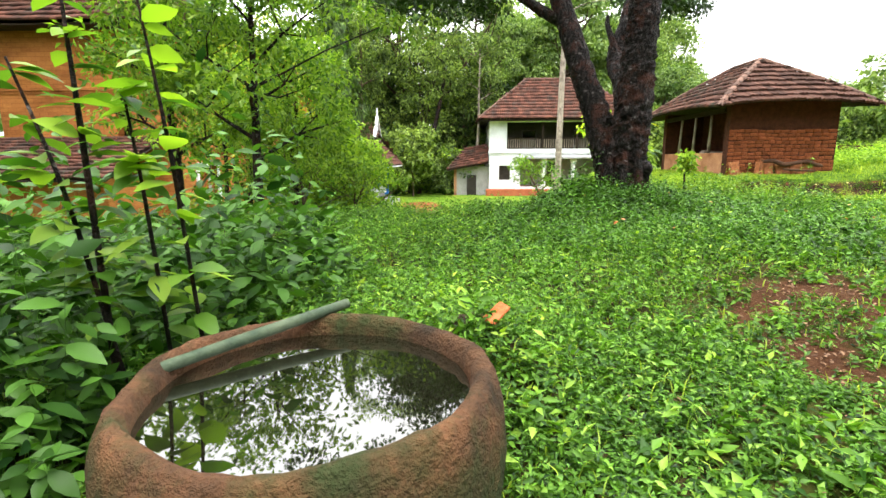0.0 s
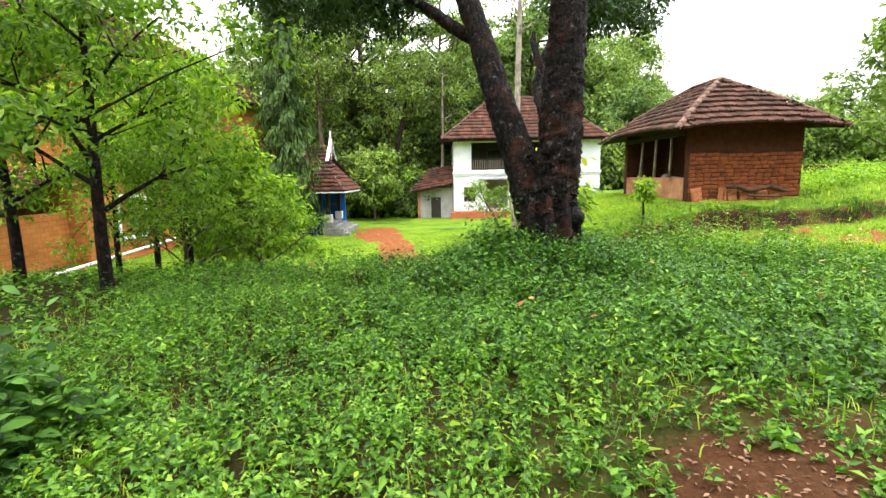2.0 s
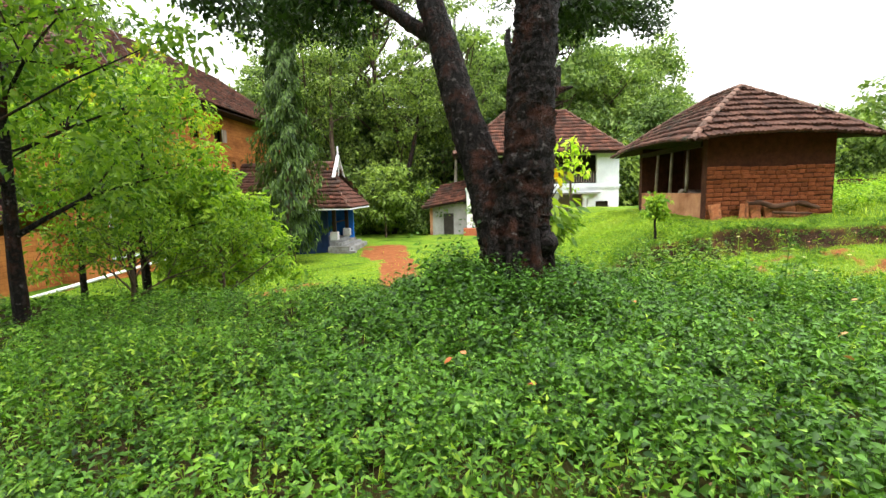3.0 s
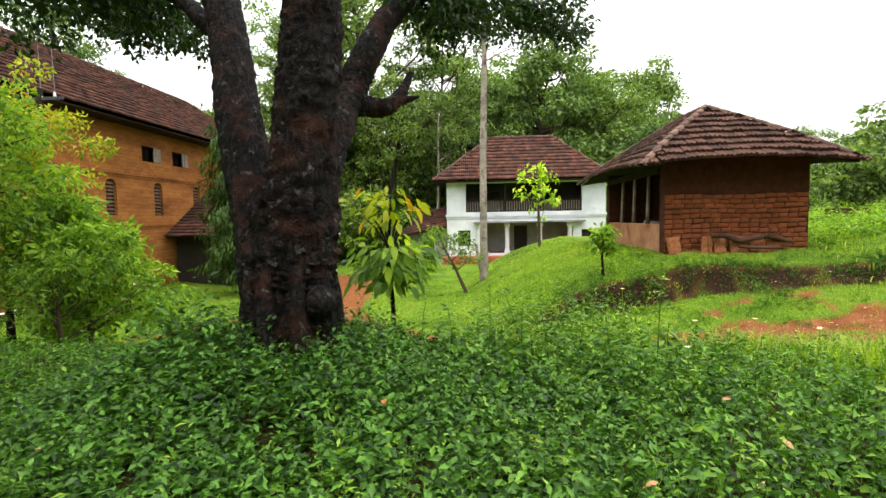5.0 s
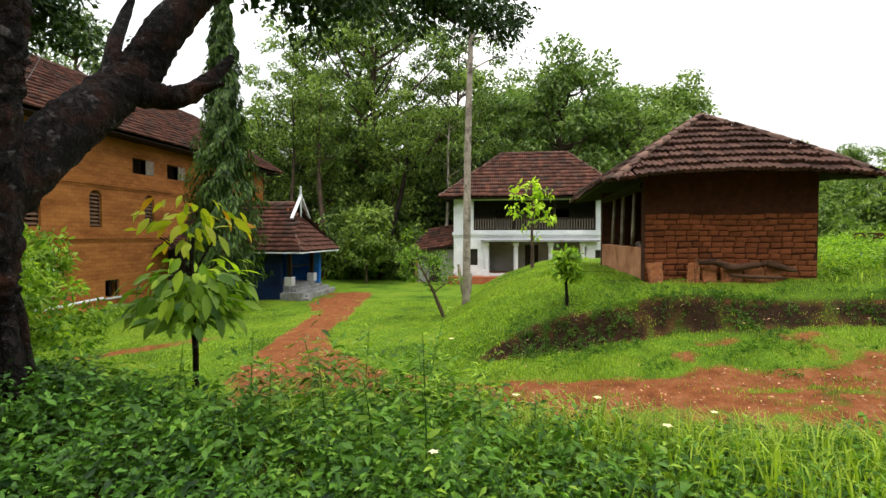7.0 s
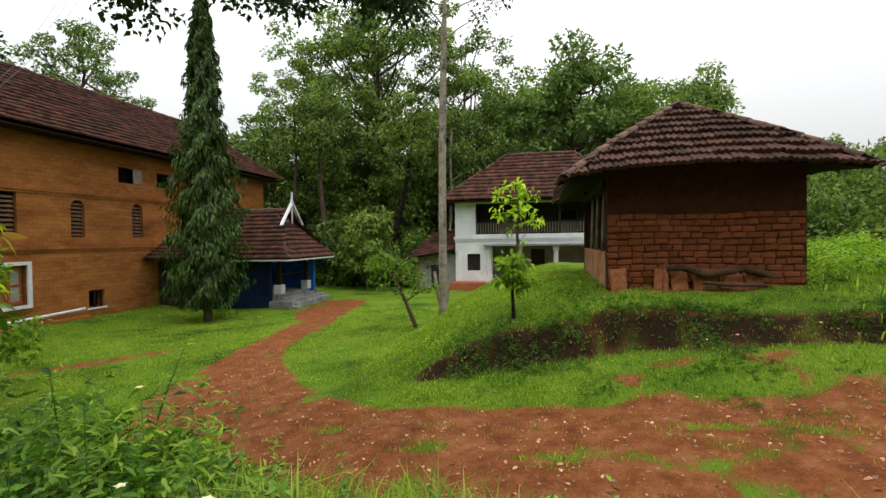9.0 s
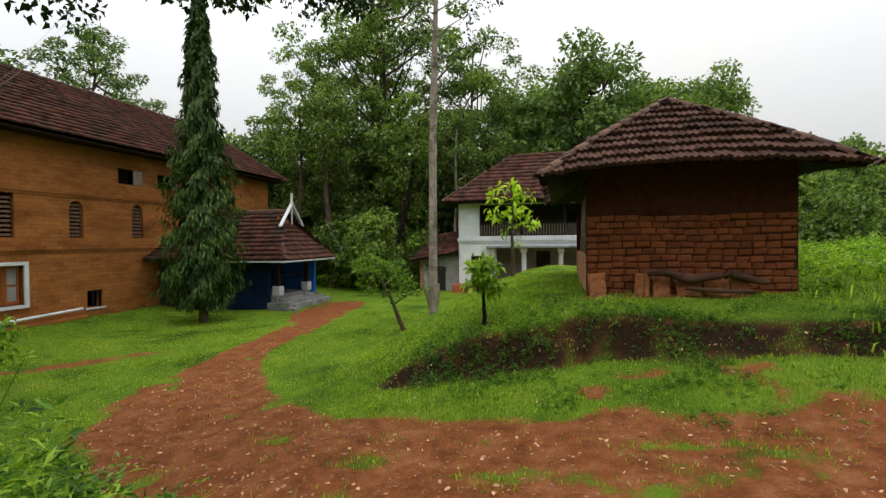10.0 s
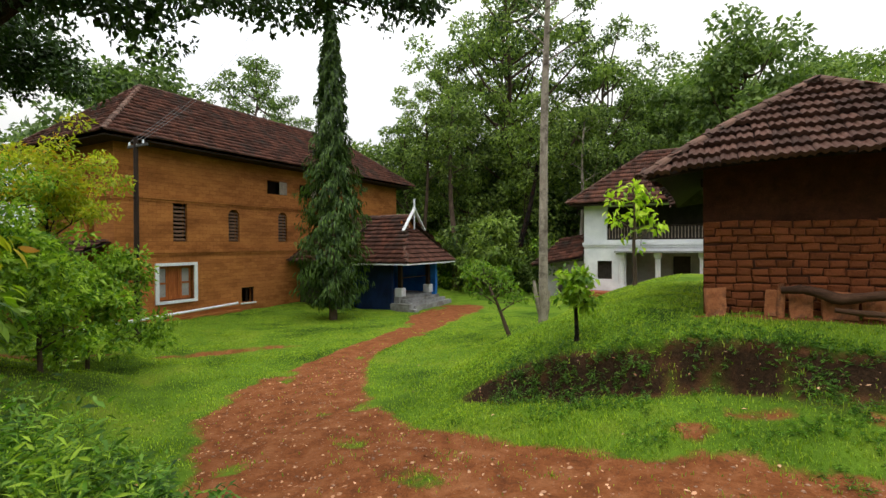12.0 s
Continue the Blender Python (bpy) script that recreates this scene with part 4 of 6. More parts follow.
def leaf_arrays(pos, axis, nrm, length, width, fold=0.18, droop=0.2, simple=False):
    """Folded, drooping leaves: base, right, middle, left, tip."""
    axis = unit(axis)
    side = unit(np.cross(axis, nrm))
    nrm = np.cross(side, axis)
    l, w = np.asarray(length)[:, None], np.asarray(width)[:, None]
    mid = pos + axis * l * 0.42
    tip = pos + axis * l - nrm * l * droop
    right, left = mid + side * w / 2 + nrm * w * fold, mid - side * w / 2 + nrm * w * fold
    n = len(pos)
    if simple:
        v = np.stack([pos, right, tip, left], 1)
        t = np.array([(0, 1, 2), (0, 2, 3)])
    else:
        v = np.stack([pos, right, mid - nrm * l * droop * 0.1, left, tip], 1)
        t = np.array([(0, 1, 2), (1, 4, 2), (0, 2, 3), (2, 4, 3)])
    f = t[None] + (np.arange(n) * v.shape[1])[:, None, None]
    return v.reshape(-1, 3), f.reshape(-1, 3)


def fine_leaf_arrays(pos, axis, nrm, length, width, fold=0.2, droop=0.25):
    """Leaves with a rounded outline, folded along the midrib and arched."""
    axis = unit(axis)
    side = unit(np.cross(axis, nrm))
    nrm = np.cross(side, axis)
    l, w = np.asarray(length)[:, None], np.asarray(width)[:, None]

    def at(t, s):
        return pos + axis * l * t - nrm * l * droop * t * t + side * w * s + nrm * w * fold * abs(s)
    v = np.stack([pos, at(0.22, 0.36), at(0.5, 0.5), at(0.78, 0.3), at(1.0, 0), at(0.78, -0.3), at(0.5, -0.5), at(0.22, -0.36), at(0.25, 0), at(0.55, 0), at(0.8, 0)], 1)
    t = np.array([(0, 1, 8), (1, 2, 8), (2, 9, 8), (2, 3, 9), (3, 10, 9), (3, 4, 10), (4, 5, 10), (5, 9, 10), (5, 6, 9), (6, 8, 9), (6, 7, 8), (7, 0, 8)])
    f = t[None] + (np.arange(len(pos)) * 11)[:, None, None]
    return v.reshape(-1, 3), f.reshape(-1, 3)


def blade_arrays(pos, az, height, width, bend):
    """Grass blades in two segments."""
    d = np.stack([np.cos(az), np.sin(az), np.zeros_like(az)], -1)
    s = np.stack([-np.sin(az), np.cos(az), np.zeros_like(az)], -1)
    h, w, b = height[:, None], width[:, None], bend[:, None]
    up = np.array([0, 0, 1.0])
    m = pos + up * h * 0.6 + d * h * b * 0.35
    t = pos + up * h * (1 - 0.35 * b) + d * h * b
    v = np.stack([pos - s * w / 2, pos + s * w / 2, m - s * w * 0.4, m + s * w * 0.4, t], 1)
    f = np.array([(0, 1, 3), (0, 3, 2), (2, 3, 4)])[None] + (np.arange(len(pos)) * 5)[:, None, None]
    return v.reshape(-1, 3), f.reshape(-1, 3)


def joined(list_of):
    vs, fs, n = [], [], 0
    for v, f in list_of:
        vs.append(v)
        fs.append(f + n)
        n += len(v)
    return np.concatenate(vs), np.concatenate(fs)


def tube(points, radii, sides=8, rough=0.0, rng=RNG, cuts=4):
    """A tapered, slightly uneven limb along points."""
    p = np.asarray(points, float)
    # smooth the line
    t = np.linspace(0, len(p) - 1, max((len(p) - 1) * cuts + 1, 2))
    i = np.clip(t.astype(int), 0, len(p) - 2)
    f = (t - i)[:, None]
    pm, pn = p[np.maximum(i - 1, 0)], p[np.minimum(i + 2, len(p) - 1)]
    a, b = p[i], p[i + 1]
    q = 0.5 * (2 * a + (b - pm) * f + (2 * pm - 5 * a + 4 * b - pn) * f ** 2 + (3 * a - pm - 3 * b + pn) * f ** 3)
    r = np.interp(t, np.arange(len(p)), radii)
    d = unit(np.gradient(q, axis=0))
    ref = np.array([1.0, 0.13, 0.05])
    u = unit(np.cross(d, ref))
    w = np.cross(d, u)
    an = np.linspace(0, 2 * np.pi, sides, endpoint=False)
    rr = r[:, None] * (1 + rough * rng.normal(size=(len(q), sides)))
    ring = q[:, None] + rr[..., None] * (np.cos(an)[None, :, None] * u[:, None] + np.sin(an)[None, :, None] * w[:, None])
    n = len(q)
    ix = np.arange(n * sides).reshape(n, sides)
    nx_ = np.roll(ix, -1, 1)
    quads = np.stack([ix[:-1], nx_[:-1], nx_[1:], ix[1:]], -1).reshape(-1, 4)
    return ring.reshape(-1, 3), quads


def ball_points(n, rng, flat=1.0):
    """Points mostly near the skin of a ball."""
    v = unit(rng.normal(size=(n, 3)))
    r = rng.uniform(0.15, 1, n) ** 0.45
    return v * r[:, None] * np.array([1, 1, flat])


def clump_leaves(centres, radii, per, size, rng, flat=0.7, slim=0.42, droop=0.25, hang=0.0, simple=True):
    out_p, out_a, out_n = [], [], []
    for c, r in zip(centres, radii):
        n = max(4, int(per * r * r)) if per < 0 else int(per)
        b = ball_points(n, rng, flat)
        out_p.append(np.asarray(c) + b * r)
        out_n.append(unit(b))
        out_a.append(b + rng.normal(size=(n, 3)) * 0.5 + np.array([0, 0, -0.25 - hang]))
    p, a = np.concatenate(out_p), np.concatenate(out_a)
    nr = rng.normal(size=p.shape) * 0.35 + np.concatenate(out_n) * 0.9 + np.array([0, 0, 0.35])
    l = size * rng.uniform(0.6, 1.3, len(p))
    return leaf_arrays(p, a, nr, l, l * slim * rng.uniform(0.8, 1.2, len(p)), droop=droop, simple=simple)


def branching(base, height, r0, spread_, rng, limbs=5, start=0.35, lean=(0, 0), sub=3):
    """A trunk, its limbs and the places of their tips."""
    base = np.asarray(base, float)
    n = 5
    trunk = [base + np.array([lean[0] * t + rng.normal() * 0.02 * height * t, lean[1] * t + rng.normal() * 0.02 * height * t, height * t]) for t in np.linspace(0, 1, n)]
    tubes = [tube(trunk, np.linspace(r0, r0 * 0.25, n), 8, 0.04, rng)]
    tips = [trunk[-1]]
    tr = np.array(trunk)
    for k in range(limbs):
        t = start + (0.95 - start) * (k + rng.uniform(0, 0.7)) / limbs
        p0 = np.array([np.interp(t, np.linspace(0, 1, n), tr[:, j]) for j in range(3)])
        az = k * 2.4 + rng.uniform(0, 0.8)
        ln = spread_ * rng.uniform(0.7, 1.1) * (1.15 - 0.5 * t)
        d = np.array([math.cos(az), math.sin(az), 0])
        p1 = p0 + d * ln * 0.45 + np.array([0, 0, ln * 0.28])
        p2 = p0 + d * ln + np.array([0, 0, ln * rng.uniform(0.3, 0.7)])
        ra = r0 * (1 - 0.7 * t) * 0.55
        tubes.append(tube([p0, p1, p2], [ra, ra * 0.6, ra * 0.25], 6, 0.04, rng, 2))
        tips += [p2, (p1 + p2) / 2]
        for _ in range(sub):
            q = p1 + rng.normal(size=3) * ln * 0.35 + np.array([0, 0, ln * 0.25])
            tubes.append(tube([p1, (p1 + q) / 2 + rng.normal(size=3) * 0.05 * ln, q], [ra * 0.45, ra * 0.3, ra * 0.15], 4, 0, rng, 1))
            tips.append(q)
    return tubes, np.array(tips)


def plant_tree(name, label, category, base, height, r0, spread_, bark, leafmat, clump, per, size, seed, limbs=6, start=0.35, lean=(0, 0), extra=0, group="", hang=0.0, slim=0.42, flat=0.7, simple=True, rise=0.0):
    """A tree or shrub: trunk with limbs, and a crown of leaf clumps at their tips."""
    rng = np.random.default_rng(seed)
    ob = thing(name, label, category, group, at=base)
    tubes, tips = branching((0, 0, -0.15), height, r0, spread_, rng, limbs, start, lean)
    v, f = joined(tubes)
    raw_mesh("trunk", v, f, bark, ob, smooth=True)
    cs = [tips] + [tips + rng.normal(size=tips.shape) * clump * 0.9 for _ in range(extra)]
    cs = np.concatenate(cs)
    cs[:, 2] += rise
    rs = clump * rng.uniform(0.6, 1.2, len(cs))
    v, f = clump_leaves(cs, rs, per, size, rng, hang=hang, slim=slim, flat=flat, simple=simple)
    raw_mesh("crown", v, f, leafmat, ob)
    return ob


# ---------------------------------------------------------------- the old tree
old = thing("old_tree", "old forked tree with dark rugged bark and creepers at its foot", "tree", at=(3.3, 7.8, gz(3.3, 7.8)))
o0 = np.array([3.3, 7.8, gz(3.3, 7.8)])
rng = np.random.default_rng(21)


def limb(points, radii, sides=14, rough=0.035, cuts=4):
    return tube(np.array(points, float) - o0, radii, sides, rough, rng, cuts)


bz = o0[2]
trunk_parts = [
    limb([(3.31, 7.8, bz - 0.3), (3.31, 7.8, bz + 0.15), (3.31, 7.8, bz + 0.6), (3.32, 7.8, 2.4), (3.34, 7.8, 3.0)], [0.46, 0.42, 0.41, 0.40, 0.38], 48, 0.055, 14),
    limb([(3.38, 7.8, 2.4), (3.46, 7.82, 3.1), (3.5, 7.85, 3.9), (3.56, 7.9, 4.6), (3.62, 7.95, 5.4), (3.9, 8.2, 7.4), (4.5, 8.0, 10)], [0.38, 0.34, 0.31, 0.29, 0.27, 0.2, 0.07], 38, 0.055, 16),
    limb([(3.12, 7.82, 1.75), (3.0, 7.92, 2.4), (2.86, 8.08, 3.0), (2.6, 8.3, 3.8), (2.41, 8.57, 4.54), (2.17, 8.84, 5.4), (1.8, 9.1, 6.4), (1.2, 9.3, 7.4), (0.4, 9.2, 8.6)], [0.3, 0.29, 0.27, 0.24, 0.225, 0.2, 0.16, 0.1, 0.04], 30, 0.05, 12),
    limb([(2.3, 8.72, 4.95), (1.87, 8.98, 5.25), (1.34, 9.28, 5.7), (0.5, 9.3, 6.1), (-0.6, 9.0, 6.3)], [0.13, 0.115, 0.1, 0.07, 0.03], 14, 0.05, 8),
    limb([(3.42, 7.95, 3.0), (3.5, 8.6, 3.7), (3.5, 9.1, 4.15), (3.58, 9.45, 4.55), (3.78, 9.62, 5.05), (4.05, 10.1, 5.75), (4.9, 11.0, 6.9), (6.0, 12.2, 7.6)], [0.25, 0.23, 0.22, 0.21, 0.19, 0.16, 0.1, 0.05], 24, 0.055, 12),
    limb([(3.55, 9.3, 4.3), (3.8, 9.42, 4.24), (4.05, 9.5, 4.28), (4.18, 9.75, 4.52), (4.26, 10.0, 4.82)], [0.16, 0.135, 0.11, 0.075, 0.04], 14, 0.08, 8),
    limb([(4.05, 9.5, 4.28), (4.25, 9.55, 4.36), (4.42, 9.6, 4.4)], [0.07, 0.05, 0.02], 8, 0.08),
    limb([(3.45, 9.15, 4.15), (3.42, 9.26, 4.65), (3.34, 9.5, 5.1), (3.36, 9.6, 5.35)], [0.1, 0.075, 0.06, 0.03], 10, 0.06),
    limb([(3.26, 7.75, 2.06), (3.2, 7.5, 2.08), (3.18, 7.32, 2.1)], [0.2, 0.17, 0.01], 18, 0.07, 6),
    limb([(3.6, 7.75, 2.0), (3.66, 7.52, 2.02), (3.7, 7.36, 2.02)], [0.19, 0.16, 0.01], 18, 0.07, 6),
    limb([(3.45, 7.7, 1.72), (3.48, 7.48, 1.74), (3.5, 7.36, 1.74)], [0.17, 0.13, 0.01], 16, 0.07, 6),
    limb([(1.34, 9.28, 5.7), (0.2, 10.8, 6.4), (-1.2, 12.2, 7.0)], [0.08, 0.055, 0.02], 8),
    limb([(3.62, 7.95, 5.3), (2.6, 7.0, 6.8), (1.2, 5.8, 8.0), (-0.2, 4.4, 7.8), (-1.3, 2.6, 7.5)], [0.2, 0.13, 0.08, 0.05, 0.02], 8),
    limb([(3.8, 8.1, 6.6), (5.4, 7.6, 7.8), (7.4, 7.6, 8.8)], [0.16, 0.1, 0.04], 8),
    limb([(3.8, 8.1, 6.2), (3.0, 10.0, 7.0), (2.2, 11.8, 7.0)], [0.14, 0.09, 0.04], 8),
    limb([(5.0, 10.8, 6.9), (5.6, 12.2, 6.8), (6.4, 13.6, 6.6)], [0.09, 0.06, 0.02], 6),
]
for k in range(9):
    a = k * 0.7 + 0.3
    trunk_parts.append(limb([(3.3 + 0.36 * math.cos(a), 7.8 + 0.36 * math.sin(a), bz + 0.9), (3.3 + 0.42 * math.cos(a), 7.8 + 0.42 * math.sin(a), bz + 0.45), (3.33 + 0.42 * math.cos(a), 7.8 + 0.42 * math.sin(a), bz - 0.05)], [0.07, 0.09, 0.1], 8, 0.07))
v, f = joined(trunk_parts)
raw_mesh("trunk", v, f, M_BARK, old, smooth=True)
cl, cr = [], []
for (a, b, c), r, n in (((-2.0, 6.3, 7.2), 0.9, 14), ((-1.0, 7.2, 8.2), 1.0, 12), ((0.6, 5.2, 8.0), 1.1, 15), ((-0.6, 4.0, 7.6), 1.0, 12), ((-1.4, 2.4, 7.4), 0.8, 7), ((0.2, 9.2, 5.8), 0.7, 13), ((-0.8, 8.6, 6.0), 1.0, 14), ((0.4, 8.3, 7.2), 1.1, 8), ((4.6, 10.5, 6.1), 0.6, 14), ((5.3, 11.2, 6.6), 0.5, 9), ((4.9, 12.6, 6.8), 0.4, 7), ((5.8, 13.3, 6.8), 0.45, 9), ((6.7, 14.2, 6.95), 0.45, 9), ((6.6, 12.6, 7.1), 0.6, 4), ((-0.9, 12.2, 7.0), 0.8, 18), ((-1.8, 11.6, 6.5), 0.7, 12), ((0.2, 11.4, 7.2), 0.7, 8), ((2.6, 11.2, 7.4), 1.0, 8), ((4.5, 8, 9.5), 2.2, 10), ((1.2, 6, 8.6), 1.8, 9), ((7.0, 7.8, 9.2), 1.8, 8), ((4.2, 5.2, 9.6), 2.0, 9), ((0.2, 8.5, 8.6), 1.8, 8), ((5.0, 10.5, 9.0), 1.8, 8), ((2.5, 9.5, 10), 2.0, 8)):
    for _ in range(n):
        cl.append(np.array([a, b, c]) + rng.normal(size=3) * r * np.array([0.75, 0.75, 0.38]) - o0)
        cr.append(rng.uniform(0.3, 0.58))
v, f = clump_leaves(cl, cr, 150, 0.115, rng, flat=0.8, slim=0.6, simple=True)
raw_mesh("crown", v, f, L_DARK, old)

# ---------------------------------------------------------------- yard trees and shrubs
for bx, by, h, r0, sp, cl_, per, mat, sd in ((-4.2, 8.1, 5.7, 0.12, 2.3, 0.5, 70, L_MID, 31), (-4.6, 11.6, 4.6, 0.10, 1.8, 0.48, 60, L_MID, 32), (-6.4, 8.9, 6.0, 0.11, 2.0, 0.46, 60, L_MID, 33), (-7.4, 13.2, 5.2, 0.09, 2.0, 0.5, 55, L_MID, 36)):
    plant_tree("yard_tree", "slim dark-stemmed tree with airy green foliage", "tree", (bx, by, gz(bx, by)), h, r0, sp, M_BARK, mat, cl_, per, 0.15, sd, limbs=11, start=0.26, extra=1, group="yard trees")
plant_tree("shrub", "twiggy shrub with yellow-green leaves beside the lawn", "shrub", (-3.0, 11.9, gz(-3.0, 11.9)), 1.7, 0.06, 1.4, M_BARK_M, L_MID, 0.36, 40, 0.12, 34, limbs=9, start=0.2)
plant_tree("shrub", "tall bushy shrub with fresh green leaves by the lawn", "shrub", (-3.6, 13.4, gz(-3.6, 13.4)), 3.2, 0.07, 1.3, M_BARK_M, L_MID, 0.45, 70, 0.19, 43, limbs=8, start=0.2, extra=1)
plant_tree("shrub", "dense bright green bush before the long building", "shrub", (-5.7, 15.4, gz(-5.7, 15.4)), 3.2, 0.07, 1.6, M_BARK_M, L_MID, 0.5, 75, 0.2, 44, limbs=9, start=0.15, extra=1)
plant_tree("shrub", "brown twiggy shrub with sparse leaves", "shrub", (-4.0, 10.3, gz(-4.0, 10.3)), 1.5, 0.06, 1.5, M_BARK_M, L_MID, 0.35, 45, 0.1, 35, limbs=10, start=0.1)
plant_tree("yellow_tree", "tree with yellow-green leaves on spreading branches", "tree", (-7.6, 15.4, gz(-7.6, 15.4)), 6.6, 0.11, 1.9, M_BARK, L_YELLOW, 0.42, 75, 0.17, 37, limbs=9, start=0.62, extra=1)
plant_tree("shrub", "leaning shrub with light green leaves", "shrub", (4.75, 24.4, gz(4.75, 24.4)), 2.8, 0.09, 1.3, M_BARK_M, L_MID, 0.33, 24, 0.17, 38, limbs=7, start=0.4, lean=(-1.3, 0.2))
plant_tree("shrub", "tall leafy shrub at the edge of the wood", "shrub", (-4.6, 44.0, gz(-4.6, 44.0)), 5.2, 0.1, 2.3, M_BARK_M, L_WOODLO, 0.85, 90, 0.42, 39, limbs=7, start=0.35, extra=1)
plant_tree("sapling", "bright green forked sapling with large leaves", "tree", (8.4, 28.6, gz(8.4, 28.6)), 4.1, 0.10, 1.25, M_BARK_M, L_BRIGHT, 0.3, 8, 0.32, 40, limbs=6, start=0.45, slim=0.5, simple=False)
plant_tree("sapling", "small sapling with broad bright leaves on the bank", "tree", (8.8, 17.42, gz(8.8, 17.42)), 1.45, 0.055, 0.36, M_BARK, L_MID, 0.17, 22, 0.17, 41, limbs=6, start=0.55, slim=0.45, simple=False)


def broad_sapling(x, y, h, seed):
    """A young tree with long drooping leaves in a tuft."""
    rng = np.random.default_rng(seed)
    ob = thing("sapling", "young tree with long drooping green and orange leaves", "tree", at=(x, y, gz(x, y)))
    v, f = joined([tube([(0, 0, -0.2), (0.03, 0, h * 0.4), (-0.03, 0.02, h * 0.75), (0.02, 0, h)], [0.04, 0.033, 0.028, 0.018], 7, 0.04, rng)] + [tube([(0, 0, h * 0.8), (0.2 * math.cos(a), 0.2 * math.sin(a), h * 0.95), (0.32 * math.cos(a), 0.32 * math.sin(a), h)], [0.015, 0.011, 0.006], 5, 0, rng) for a in np.arange(6) * 1.05])
    raw_mesh("trunk", v, f, M_BARK, ob, smooth=True)
    for mat, n, z0 in ((L_MID, 330, 0.58), (L_BRIGHT, 60, 0.66), (L_YELLOW, 60, 0.96)):
        az = rng.uniform(0, 6.28, n)
        rr = rng.uniform(0.05, 0.58, n)
        p = np.stack([np.cos(az) * rr, np.sin(az) * rr, h * (z0 + rng.uniform(0, 0.25, n))], -1)
        a = np.stack([np.cos(az), np.sin(az), rng.uniform(-1.3, 0.3, n)], -1)
        l = rng.uniform(0.12, 0.28, n)
        v, f = fine_leaf_arrays(p, a, np.tile([0, 0, 1.0], (n, 1)) + rng.normal(size=(n, 3)) * 0.4, l, l * 0.4, droop=0.3)
        raw_mesh("leaves", v, f, mat, ob)
    return ob


broad_sapling(3.97, 9.66, 2.15, 51)

# tall pale tree with a bare trunk
pale = thing("pale_tree", "tall slender tree with a straight pale trunk", "tree", at=(5.45, 25.84, gz(5.45, 25.84)))
rng = np.random.default_rng(61)
tb = [tube([(0, 0, -0.3), (0.02, 0, 2), (0.05, 0, 6), (0.12, 0, 9), (0.2, 0.1, 12), (0.3, 0.1, 15)], [0.2, 0.17, 0.155, 0.14, 0.1, 0.04], 10, 0.02, rng), tube([(0, 0, 0.2), (-0.2, -0.1, 0.9), (-0.32, -0.1, 1.7)], [0.12, 0.09, 0.06], 7, 0.05, rng), tube([(-0.1, 0, -0.2), (0.12, 0.1, 0.6), (0.2, 0.1, 1.3)], [0.14, 0.11, 0.05], 7, 0.05, rng)]
tips = []
for k in range(16):
    z = 10.0 + 0.34 * k
    a = k * 2.1
    ln = rng.uniform(1.2, 2.6)
    p = np.array([0.12 + ln * math.cos(a), ln * math.sin(a), z + rng.uniform(0.1, 0.9)])
    tb.append(tube([(0.12, 0, z), (0.12 + 0.5 * ln * math.cos(a), 0.5 * ln * math.sin(a), z + 0.5), p], [0.04, 0.025, 0.01], 5, 0, rng))
    tips += [p, p * np.array([0.6, 0.6, 1]) + rng.normal(size=3) * 0.3]
v, f = joined(tb)
raw_mesh("trunk", v, f, M_BARK_L, pale, smooth=True)
v, f = clump_leaves(tips, rng.uniform(0.35, 0.7, len(tips)), 45, 0.17, rng)
raw_mesh("crown", v, f, L_DARK, pale)

# the column of drooping leaves by the porch
mast = thing("mast_tree", "tall narrow tree clad in drooping dark leaves", "tree", at=(-7.5, 28.5, gz(-7.5, 28.5)))
rng = np.random.default_rng(71)
v, f = tube([(0, 0, -0.3), (0.05, 0, 5), (0, 0.1, 11), (0.1, 0.1, 17.5)], [0.24, 0.2, 0.12, 0.04], 8, 0.03, rng)
raw_mesh("trunk", v, f, M_BARK_M, mast, smooth=True)
n = 20000
zz = 0.8 + 16.5 * rng.uniform(0, 1, n) ** 0.9
rad = np.interp(zz, [0.6, 1.5, 4, 6.5, 9, 12, 14.5, 17.4], [0.9, 1.75, 2.1, 1.7, 1.2, 0.8, 0.5, 0.15])
az = rng.uniform(0, 6.283, n)
lump = 0.76 + 0.32 * np.sin(az * 3 + zz * 1.3) * np.sin(zz * 2.3 + az) + 0.3 * np.sin(az * 5 - zz * 3.4)
rr = rad * lump * rng.uniform(0.2, 1, n) ** 0.4
p = np.stack([np.cos(az) * rr, np.sin(az) * rr, zz], -1)
a = np.stack([np.cos(az) * 0.5, np.sin(az) * 0.5, -1.0 + rng.normal(size=n) * 0.35], -1) + rng.normal(size=(n, 3)) * 0.2
l = rng.uniform(0.2, 0.42, n)
v, f = leaf_arrays(p, a, np.stack([np.cos(az), np.sin(az), np.full(n, 0.4)], -1) + rng.normal(size=(n, 3)) * 0.3, l, l * 0.3, simple=True)
raw_mesh("crown", v, f, L_MAST, mast)

